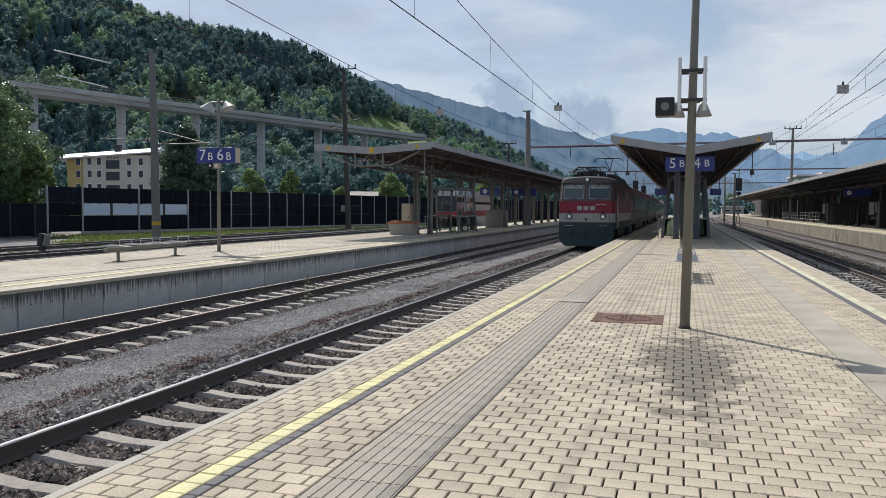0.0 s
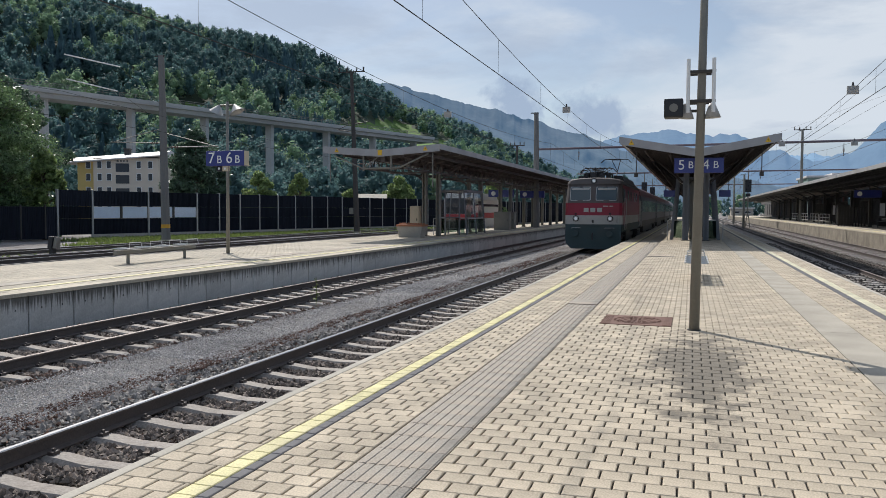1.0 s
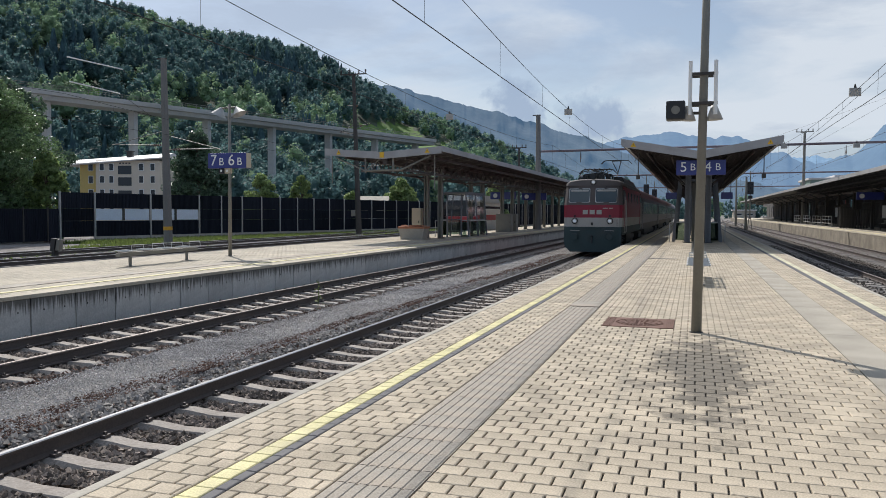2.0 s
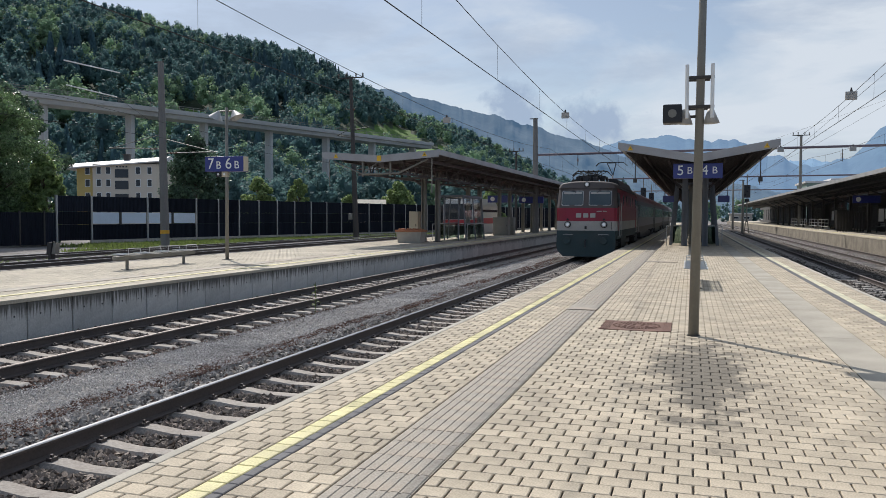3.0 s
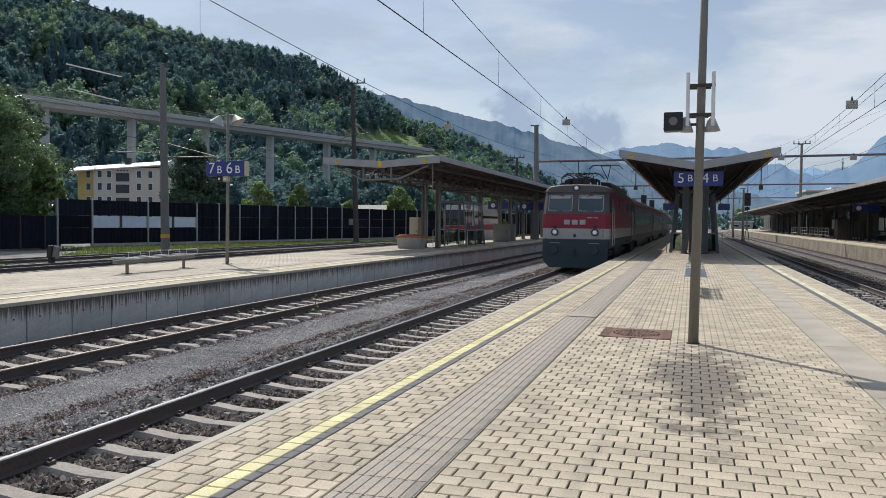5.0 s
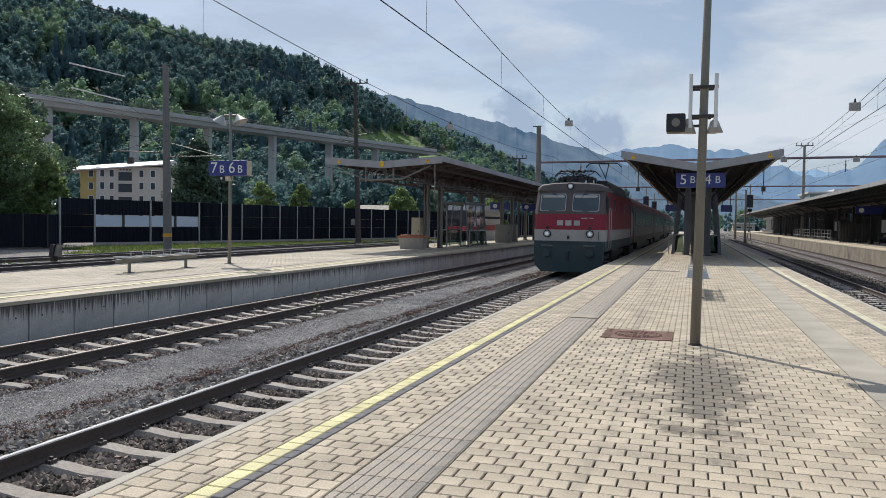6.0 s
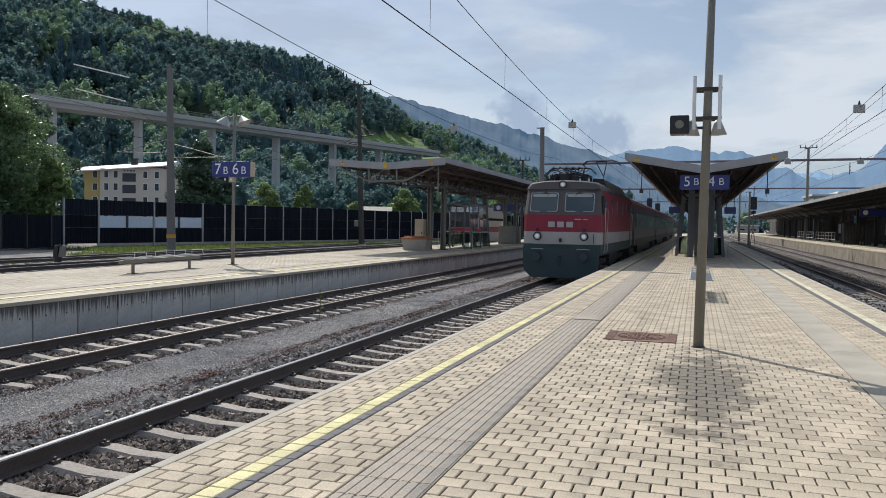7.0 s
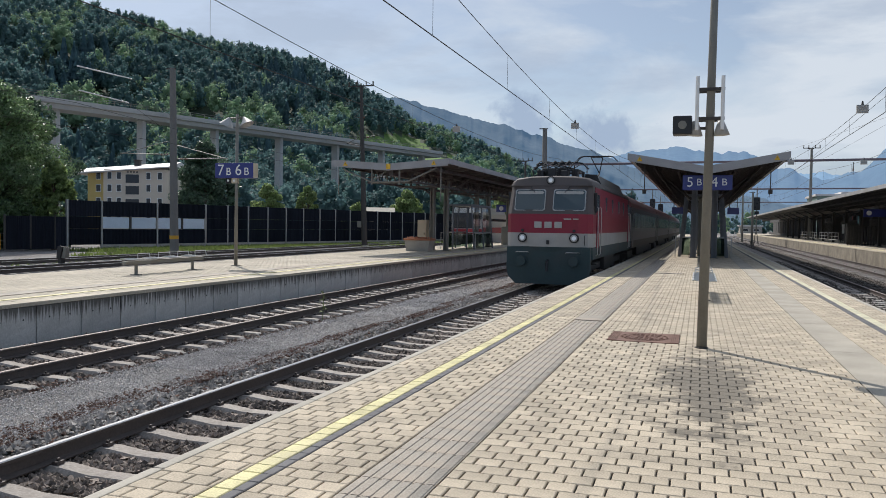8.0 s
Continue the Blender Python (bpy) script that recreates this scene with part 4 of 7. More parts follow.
SMOKED = glass("greenish_smoked_pane", (0.62, 0.74, 0.68), 0.05, 0.7)
leaning_house("stair_enclosure", "slate-framed glazed stair enclosure with leaning sides under the canopy", (0.19, 43.6, 0), 1.26, 0.98, 7.5, 3.15, 4, 0.15, True)
leaning_house("waiting_shelter", "grey-framed glass waiting shelter with leaning sides under the canopy", (-13.95, 46.4, 0), 0.98, 0.76, 4.4, 2.62, 2, 0.09)

def planter(at):
    t = thing("planter", "grey tub planter with a terracotta rim beside the shelter", "planter", at=at)
    bm = NM()
    prism(bm, [(-0.62, 0), (0.62, 0), (0.74, 0.60), (-0.74, 0.60)], "y", -0.45, 0.45)
    part("tub", bm, CONCRETE, t)
    bm = NM()
    box(bm, -0.79, 0.79, -0.5, 0.5, 0.60, 0.71, 0.02)
    part("rim", bm, TERRACOTTA, t)
    bm = NM()
    for i in range(60):
        x, y = random.uniform(-0.65, 0.65), random.uniform(-0.35, 0.35)
        ball(bm, (x, y, 0.73), random.uniform(0.04, 0.08), 1)
    tagged(part("soil_plants", bm, TERRACOTTA, t), kind="stuff")


planter((-14.85, 41.6, 0))


def cabinet(at, w, d, h, mat, label):
    t = thing("cabinet", label, "cabinet", at=at)
    bm = NM()
    box(bm, -w / 2, w / 2, -d / 2, d / 2, 0, h, 0.02)
    b = part("body", bm, mat, t)
    bm = NM()
    box(bm, -w / 2 + 0.04, w / 2 - 0.04, -d / 2 - 0.012, -d / 2, 0.06, h - 0.06, 0.006)
    part("door", bm, mat, b)
    bm = NM()
    box(bm, w / 2 - 0.14, w / 2 - 0.10, -d / 2 - 0.03, -d / 2 - 0.012, h * 0.5, h * 0.58)
    part("handle", bm, STEEL_DARK, b)
    return t


cabinet((-15.45, 43.9, 0), 0.55, 0.5, 1.75, BEIGE, "beige technical cabinet behind the planter")
for y in (60.5, 62.5):
    cabinet((-14.1, y, 0), 1.2, 0.8, 1.4, STEEL_GREY, "grey steel locker on the middle platform")


def hanging_board(at, w, h, label, dial=True):
    t = thing("display_board", label, "display", "hanging displays", at)
    bm = NM()
    box(bm, -w / 2, w / 2, -0.1, 0.1, -h / 2, h / 2, 0.01)
    b = part("case", bm, BLUE, t)
    for x in (-w / 3, w / 3):
        bm = NM()
        rod(bm, (x, 0, h / 2), (x, 0, h / 2 + 0.75), 0.02, 0.02, 6)
        part("hanger", bm, STEEL_DARK, t)
    if dial:
        bm = NM()
        rod(bm, (-w * 0.30, -0.112, 0), (-w * 0.30, -0.1, 0), h * 0.32, h * 0.32, 18)
        part("dial", bm, WHITE, b, "round white clock dial")


hanging_board((-15.5, 66, 2.95), 2.2, 0.6, "blue display board with a clock under the canopy")
hanging_board((-13.6, 70, 2.95), 2.2, 0.6, "blue display board with a clock under the canopy")
hanging_board((-1.12, 43.2, 2.42), 0.56, 0.34, "small blue display board under the island canopy", False)
hanging_board((1.62, 43.2, 2.42), 0.56, 0.34, "small blue display board under the island canopy", False)
hanging_board((13.5, 71, 2.95), 2.0, 0.6, "blue display board under the side canopy")


def side_platform_furniture():
    """What stands in the shade of the side canopy."""
    for y in (86, 93, 101, 110):
        t = thing("railing", "pale steel railing on the shaded side platform", "railing", "railings of the side platform", (13.0, y, 0.22))
        for k in range(4):
            bm = NM()
            rod(bm, (0, k * 2.0, 0), (0, k * 2.0, 1.05), 0.03, 0.03, 8)
            part("post", bm, GALVANISED, t)
        for z in (0.35, 0.7, 1.05):
            bm = NM()
            rod(bm, (0, 0, z), (0, 6.0, z), 0.028, 0.028, 8)
            part("rail", bm, GALVANISED, t)
    for x, y, h in ((17.0, 47, 2.5), (17.0, 58, 2.5), (17.0, 70, 2.5), (17.0, 84, 2.5), (17.0, 100, 2.5), (17.0, 118, 2.5), (17.0, 138, 2.5)):
        t = thing("slat_screen", "dark steel slat screen under the side canopy", "screen", "screens of the side platform", (x, y, 0.22))
        for k in range(26):
            bm = NM()
            box(bm, -0.03, 0.03, k * 0.36, k * 0.36 + 0.16, 0, h)
            part("slat", bm, STEEL_DARK, t)
        for z in (0.1, h - 0.05):
            bm = NM()
            box(bm, -0.05, -0.031, 0, 9.2, z - 0.05, z + 0.05)
            part("rail", bm, STEEL_DARK, t)
    t = thing("stair_fence", "black slatted steel fence across the stairs of the side platform", "fence", at=(12.35, 77, 0.22))
    for k in range(10):
        part("slat", box(NM(), k * 0.225, k * 0.225 + 0.11, -0.03, 0.03, 0.0, 1.72), STEEL_DARK, t)
    for z in (0.12, 1.66):
        part("rail", box(NM(), -0.05, 2.2, 0.031, 0.07, z - 0.04, z + 0.04), STEEL_DARK, t)
    for y in (56, 66, 88):
        cabinet((14.6, y, 0.22), 1.2, 1.0, 2.0, STEEL_DARK, "dark vending cabinet on the shaded side platform")
    # dark wall added as backing for the deep shade under the canopy
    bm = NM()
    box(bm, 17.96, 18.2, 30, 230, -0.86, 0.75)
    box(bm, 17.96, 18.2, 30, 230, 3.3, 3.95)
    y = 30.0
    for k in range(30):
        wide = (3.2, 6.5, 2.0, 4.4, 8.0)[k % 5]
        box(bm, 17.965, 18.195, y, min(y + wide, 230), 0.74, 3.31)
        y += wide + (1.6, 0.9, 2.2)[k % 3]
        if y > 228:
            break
    setting("wall_east", bm, DARK_BACKING, "dark backing wall with gaps, added behind the side platform", "wall")
    for x, y, w in ((15.6, 60.5, 1.2), (14.9, 71.5, 1.0), (15.2, 95, 1.2)):
        t = thing("notice_board", "dark notice stand with white timetable sheets", "notice board", "notice boards of the side platform", (x, y, 0.22))
        for s in (-w / 2, w / 2):
            bm = NM()
            rod(bm, (s, 0, 0), (s, 0, 2.2), 0.035, 0.035, 8)
            part("post", bm, STEEL_DARK, t)
        bm = NM()
        box(bm, -w / 2 + 0.04, w / 2 - 0.04, -0.03, 0.03, 0.8, 2.1, 0.005)
        f = part("panel", bm, STEEL_DARK, t)
        for i in range(2):
            bm = NM()
            a = -w / 2 + 0.09 + i * (w / 2 - 0.05)
            box(bm, a, a + w / 2 - 0.12, -0.036, -0.031, 0.95 + 0.2 * i, 1.98)
            part("sheet", bm, WHITE, f, "white printed timetable sheet")
    for x, y in ((16.2, 66), (16.4, 79)):
        t = thing("bench", "dark slatted steel bench on the shaded side platform", "bench", "benches of the side platform", (x, y, 0.22))
        for s in (0.15, 1.65):
            bm = NM()
            box(bm, -0.22, 0.22, s - 0.03, s + 0.03, 0, 0.42)
            box(bm, 0.18, 0.23, s - 0.031, s + 0.031, 0.40, 0.9)
            part("leg", bm, STEEL_DARK, t)
        for k in range(4):
            bm = NM()
            box(bm, -0.22 + 0.115 * k, -0.13 + 0.115 * k, 0, 1.8, 0.42, 0.45)
            part("slat", bm, GALVANISED, t)
        for k in range(3):
            bm = NM()
            box(bm, 0.15, 0.178, 0, 1.8, 0.52 + 0.13 * k, 0.61 + 0.13 * k)
            part("back_slat", bm, GALVANISED, t)


DARK_BACKING = material("dark_backing_wall", (0.050, 0.048, 0.050), 0.85, vary=0.3, scale=0.5, fine=12, bump=0.2)
side_platform_furniture()


# ---- masts and overhead line ----
def mast(at, h, r0, r1, label, lean=(0, 0), band=False, box_at=None, arms=(), mat=None, cross=0.0):
    t = thing("catenary_mast", label, "mast", "overhead line masts", at)
    bm = NM()
    prism(bm, [(-r0, -r0), (r0, -r0), (r0, r0), (-r0, r0)], "z", -0.3, 0.02)
    part("footing", bm, CONCRETE, t)
    bm = NM()
    rod(bm, (0, 0, 0), (lean[0], lean[1], h), r0, r1, 8)
    part("shaft", bm, mat or MAST_CONC, t)
    if band:
        bm = NM()
        rod(bm, (lean[0] * 0.07, 0, h * 0.065), (lean[0] * 0.085, 0, h * 0.085), r0 + 0.006, r0 + 0.004, 8)
        part("marker_band", bm, ORANGE, t, "orange marker band")
    if box_at:
        bm = NM()
        box(bm, -r0 - 0.42, -r0, -0.22, 0.22, box_at - 0.3, box_at + 0.3, 0.02)
        part("switch_box", bm, STEEL_GREY, t)
    for z, dx, rise in arms:
        bm = NM()
        rod(bm, (lean[0] * z / h, 0, z), (dx, 0, z + rise), 0.035, 0.035, 6)
        rod(bm, (lean[0] * z / h, 0, z + 1.0), (dx * 0.95, 0, z + rise), 0.028, 0.028, 6)
        a = part("cantilever", bm, mat or STEEL_GREY, t)
        bm = NM()
        for k in range(5):
            x = dx * (0.12 + 0.03 * k)
            rod(bm, (x, 0, z + rise * 0.15), (x + 0.02 * (1 if dx > 0 else -1), 0, z + rise * 0.15), 0.075, 0.075, 8)
        part("insulator", bm, RUST_COVER, a)
    bm = NM()
    box(bm, lean[0] - 0.5, lean[0] + 0.25, -0.04, 0.04, h - 0.08, h, 0.0)
    b = part("top_bracket", bm, STEEL_DARK, t)
    if cross:
        bm = NM()
        box(bm, lean[0] - cross, lean[0] + cross, -0.05, 0.05, h - 0.02, h + 0.08)
        c = part("crossarm", bm, STEEL_DARK, t)
        for x in (-0.92, -0.35, 0.4, 0.92):
            bm = NM()
            for k in range(4):
                rod(bm, (lean[0] + x * cross, 0, h + 0.08 + 0.1 * k), (lean[0] + x * cross, 0, h + 0.15 + 0.1 * k), 0.10, 0.05, 8)
            part("insulator", bm, STEEL_DARK, c)
    return t


mast((-34.3, 46.0, -0.6), 12.5, 0.30, 0.20, "tall tapering concrete catenary mast with an orange band", (-0.2, 0), True, arms=((6.3, 4.2, 0.0), (6.6, -4.5, 0.15)))
mast((-30.6, 70.0, -0.6), 15.2, 0.30, 0.16, "tall dark lattice-like mast with switchgear arms", (-0.55, 0), False, 2.0, arms=((9.5, -2.0, 0.3), (10.3, 1.3, 0.2), (12.2, -1.2, 0.1), (6.5, 2.4, 0)), mat=STEEL_DARK, cross=1.35)
mast((-13.2, 70.0, 0.0), 10.2, 0.30, 0.20, "stout brown concrete mast on the middle platform", (-0.1, 0))
mast((14.25, 118.0, 0.22), 12.4, 0.22, 0.16, "slim grey mast rising through the side platform's roof", (0, 0), mat=STEEL_GREY, cross=1.1)
mast((-22.5, 105.0, -0.8), 11.0, 0.2, 0.14, "slim distant catenary mast", (0, 0), mat=STEEL_DARK, cross=1.0)
mast((6.9, 117.0, -0.8), 7.4, 0.18, 0.13, "slim distant catenary mast", (0, 0), mat=STEEL_GREY)
mast((7.2, 150.0, -0.8), 8.6, 0.2, 0.13, "slim distant catenary mast", (0, 0), mat=STEEL_GREY)


def portal(y, x0, x1, z, label, drops=()):
    t = thing("catenary_portal", label, "portal", "catenary portals", (0, y, z))
    bm = NM()
    rod(bm, (x0, 0, 0), (x1, 0, 0.25), 0.10, 0.10, 10)
    part("cross_tube", bm, PURPLE, t)
    for x in drops:
        bm = NM()
        rod(bm, (x, 0, 0), (x, 0, -1.0), 0.03, 0.03, 6)
        d = part("dropper", bm, STEEL_DARK, t)
        bm = NM()
        for k in range(4):
            rod(bm, (x, 0, -0.35 - 0.1 * k), (x, 0, -0.39 - 0.1 * k), 0.07, 0.07, 8)
        part("insulator", bm, RUST_COVER, d)


PURPLE = material("faded_tube_paint", (0.16, 0.13, 0.15), 0.5, 0.1, vary=0.1)
portal(70, -13.0, 17.5, 6.95, "long tubular catenary beam across the tracks", (-9.5, -4.8, 5.0, 11.5))
portal(117, -16, 22.0, 6.9, "distant tubular catenary beam across the tracks", (-9.5, -4.8, 5.0, 9.0))
portal(165, -16, 24.0, 6.6, "far tubular catenary beam across the tracks", (-9.5, -4.8, 5.0, 9.0))


def overhead(x, z, y0, y1, label, top=1.0, span=44.0, phase=0.0, x1=None):
    """Contact wire, sagging carrying wire and droppers over one track."""
    x1 = x if x1 is None else x1
    t = thing("overhead_wire", label, "wire", "overhead wires")

    def at(y):
        return x + (x1 - x) * (y - y0) / (y1 - y0)
    bm = NM()
    path(bm, [(at(y), y, z) for y in (y0, y1)], 0.011, 5)
    part("contact_wire", bm, WIRE, t)

    def carry(y):
        u = ((y + phase) % span) / span
        return z + top * (0.42 + 0.58 * (2 * u - 1) ** 2)
    bm = NM()
    ys = np.arange(y0, y1, 3.0)
    path(bm, [(at(y), y, carry(y)) for y in ys], 0.009, 5)
    part("carrying_wire", bm, WIRE, t)
    for y in ys[::2]:
        bm = NM()
        rod(bm, (at(y), y, z), (at(y), y, carry(y)), 0.004, 0.004, 4)
        part("dropper", bm, WIRE, t)
    return t


overhead(-4.8, 5.0, 2, 200, "thin dark contact wire over the train's track", 1.37, 48, 37)
overhead(-9.6, 5.02, 2, 200, "thin dark contact wire over the track by the wall", 1.32, 48, 39)
overhead(4.95, 4.97, 2, 220, "thin dark contact wire over the shaded track", 1.28, 48, 34, 6.0)
overhead(9.1, 5.1, 2, 220, "thin dark contact wire over the siding", 1.2, 48, 26)
def cable(points, label):
    t = thing("return_wire", label, "wire", "return wires beside the tracks")
    part("wire", path(NM(), points, 0.007, 5), WIRE, t)


cable([(5.0, 6, 5.87), (5.4, 26, 5.74), (6.2, 62, 5.5), (7.0, 117, 5.9)], "thin return wire beside the shaded track")
cable([(10.8, 22, 8.05), (9.39, 45, 7.22), (8.47, 60, 6.68), (6.9, 117, 6.5)], "thin feeder wire beyond the shaded track")
cable([(17.7, 45, 10.4), (12.5, 60, 9.42), (7.3, 75, 8.45), (4.0, 84.5, 7.85)], "thin stay wire crossing over the siding")
overhead(-26.9, 5.6, 2, 180, "thin dark contact wire over the rusty track", 1.2, 48, 20)


def wire_box(at, s, label="white sheet-metal marker box hanging on the overhead wire"):
    t = thing("marker_box", label, "marker", "marker boxes on the wires", at)
    bm = NM()
    box(bm, -s / 2, s / 2, -0.05, 0.05, -s * 0.38, s * 0.38, 0.01)
    part("sheet", bm, LIGHT_GREY, t)
    bm = NM()
    rod(bm, (0, 0, s * 0.38), (0, 0, s * 0.75), 0.05, 0.02, 6)
    part("clamp", bm, STEEL_DARK, t)


wire_box((-4.8, 31.6, 5.50), 0.30)
wire_box((5.05, 29.4, 5.55), 0.36)
wire_box((-9.6, 31.2, 5.42), 0.30)
wire_box((5.05, 51.0, 5.5), 0.36)
wire_box((9.1, 52.0, 5.55), 0.36)


def signal(at, h, label):
    t = thing("railway_signal", label, "signal", at=at)
    for x in (-0.16, 0.16):
        bm = NM()
        rod(bm, (x * 2, 0, 0), (x * 0.6, 0, h * 0.25), 0.06, 0.05, 6)
        part("leg", bm, STEEL_GREY, t)
    bm = NM()
    rod(bm, (0, 0, h * 0.22), (0, 0, h * 1.12), 0.09, 0.07, 8)
    part("mast", bm, STEEL_GREY, t)
    bm = NM()
    box(bm, -0.42, 0.42, -0.1, 0.15, h * 0.68, h * 0.92, 0.03)
    b = part("signal_head", bm, BLACK, t)
    bm = NM()
    box(bm, -0.28, 0.28, -0.1, 0.1, h * 0.60, h * 0.655)
    part("speed_plate", bm, BLACK, t)
    for x in (-0.22, 0.0, 0.22):
        bm = NM()
        rod(bm, (x, -0.14, h * (0.8 + x * 0.3)), (x, -0.10, h * (0.8 + x * 0.3)), 0.10, 0.10, 10)
        part("lens", bm, PANE_DARK, b)


signal((7.45, 117.4, -0.8), 7.3, "black railway signal head on a grey lattice-footed post")
signal((-7.1, 128.0, -0.8), 7.4, "black railway signal seen above the train")
signal((-6.5, 142.0, -0.8), 7.0, "black railway signal seen above the train")


def point_motor(at):
    t = thing("point_indicator", "dark point indicator lantern beside the far track", "indicator", at=at)
    bm = NM()
    prism(bm, [(-0.10, 0), (0.12, 0), (0.10, 0.45), (-0.06, 0.45)], "y", -0.12, 0.12)
    part("foot", bm, BLACK, t)
    bm = NM()
    prism(bm, [(-0.12, 0.45), (0.10, 0.45), (0.22, 1.02), (-0.04, 1.02)], "y", -0.18, 0.12)
    part("housing", bm, BLACK, t)
    bm = NM()
    prism(bm, [(0.12, 0.47), (0.34, 0.47), (0.38, 0.98), (0.24, 0.98)], "y", -0.12, 0.12)
    part("side_plate", bm, STEEL_GREY, t, "grey side plate")


point_motor((-28.3, 29.6, -0.8))


# ---- noise barrier, verge ----
B0, B1 = Vector((-44.6, 47.2, -0.75)), Vector((-21.0, 150.0, -0.75))


def barrier():
    d = (B1 - B0).normalized()
    t = thing("noise_barrier", "black ribbed noise barrier with pale steel posts", "noise barrier", at=B0, rz=math.degrees(math.atan2(d.y, d.x)), kind="structure")
    n, w, h = 21, 5.2, 3.65
    bm = NM()
    box(bm, -0.07, 0.07, -0.09, 0.09, 0, h + 0.05, 0.008)
    post = part("post", bm, GALVANISED, t)
    bm = NM()
    box(bm, 0.09, w - 0.09, -0.05, 0.05, 0.0, 0.30)
    sock = part("plinth", bm, CONCRETE, t)

    def ribbed(z0, z1, a=0.09, b=None):
        b = w - 0.09 if b is None else b
        bm = NM()
        box(bm, a, b, -0.03, 0.05, z0, z1)
        k = int((b - a) / 0.13)
        for i in range(k):
            x = a + (i + 0.5) * (b - a) / k
            box(bm, x - 0.03, x + 0.03, -0.065, -0.03, z0 + 0.01, z1 - 0.01)
        return bm
    low = part("panel", ribbed(0.302, 1.50), CHARCOAL, t)
    mid = part("panel", ribbed(1.512, 2.45), CHARCOAL, t)
    top = part("panel", ribbed(2.462, h), CHARCOAL, t)
    for o in (low, mid, top, sock):
        o.location = (2.9 + 2 * w, 0, 0)
    for z0, z1 in ((0.302, 1.50), (1.512, 2.45), (2.462, h)):
        part("panel", ribbed(z0, z1, 0.09, 2.81), CHARCOAL, t)
    for i in range(1, n):
        x = 2.9 + (i - 1) * w - w * (i == 0)
        share("post", post.data, t, (x, 0, 0))
        if 3 <= i < n - 1:
            share("post", post.data, t, (x + w / 2, 0, 0))
        if i < n - 1 and i != 3:
            for o, nm in ((sock, "plinth"), (low, "panel"), (top, "panel")):
                share(nm, o.data, t, (x, 0, 0))
            if i > 2:
                share("panel", mid.data, t, (x, 0, 0))
    # low dark end bays before the trees
    for k in (0.97, 2.82, 4.67):
        part("post", box(NM(), -k - 0.05, -k + 0.05, -0.07, 0.07, 0, 2.5, 0.006), STEEL_DARK, t)
    for a, b in ((-0.91, -0.09), (-2.76, -1.03), (-4.61, -2.88)):
        part("panel", ribbed(0.05, 2.4, a, b), CHARCOAL, t)
    # four windows in the second and third bay, coloured like reflected sky
    for i in (1, 2):
        for a in (0.12, 2.70):
            bm = NM()
            box(bm, 2.9 + (i - 1) * w + a, 2.9 + (i - 1) * w + a + 2.36, -0.01, 0.01, 1.55, 2.42)
            part("window_pane", bm, SKY_PANE, t, "window pane in the pale blue of a sky reflection")
        bm = NM()
        box(bm, 2.9 + (i - 1) * w + 2.49, 2.9 + (i - 1) * w + 2.69, -0.06, 0.05, 1.51, 2.46)
        part("mullion", bm, STEEL_DARK, t)
    return t


# The sky's reflection is put into the pale blue pane colour.
SKY_PANE = material("sky_reflection_pane", (0.62, 0.70, 0.80), 0.25, vary=0.12, scale=1.5, fine=12, bump=0.0)
barrier()


def verge(name, x0, x1, y0, y1, count, hgt, seed, mat, label, slant=0.0):
    rng = np.random.RandomState(seed)
    x = rng.uniform(x0, x1, count)
    y = y0 + (y1 - y0) * rng.rand(count)
    x = x + slant * (y - y0)
    h = hgt * rng.uniform(0.4, 1.3, count)
    a = rng.uniform(0, 3.14, count)
    w = 0.07 * rng.uniform(0.6, 1.5, count)
    lx, ly = rng.normal(0, 0.12, count), rng.normal(0, 0.12, count)
    z = np.full(count, -0.86)
    v = np.stack([np.c_[x - np.cos(a) * w, y - np.sin(a) * w, z], np.c_[x + np.cos(a) * w, y + np.sin(a) * w, z], np.c_[x + lx, y + ly, z + h]], 1).reshape(-1, 3)
    f = np.arange(count * 3).reshape(-1, 3)
    ob = raw(name, v.tolist(), f.tolist(), mat)
    return tagged(ob, label, "grass", "", "stuff")


verge("grass", -43.6, -38.0, 46, 118, 26000, 0.28, 11, GRASS, "sunlit green weeds along the noise barrier", slant=0.21)
verge("grass", -38.0, -33.6, 40, 120, 9000, 0.25, 12, GRASS, "thin grass at the edge of the sidings", slant=0.12)
verge("grass", -34, -29, 20, 45, 1500, 0.2, 13, GRASS, "thin weeds between the sidings")
verge("grass", -7.6, -6.9, 22, 60, 160, 0.10, 14, MEADOW, "dry weeds in the gravel strip")


def yard_fence():
    t = thing("fence", "grey tubular fence beside the noise barrier", "fence", at=(-50.1, 45.4, -0.86))
    for i in range(4):
        bm = NM()
        rod(bm, (i * 1.1, 0, 0), (i * 1.1, 0, 1.25), 0.035, 0.035, 8)
        part("post", bm, YELLOW_SIGN if i == 1 else GALVANISED, t)
    for z in (0.65, 1.22):
        bm = NM()
        rod(bm, (0, 0, z), (3.3, 0, z), 0.03, 0.03, 8)
        part("rail", bm, GALVANISED, t)


yard_fence()


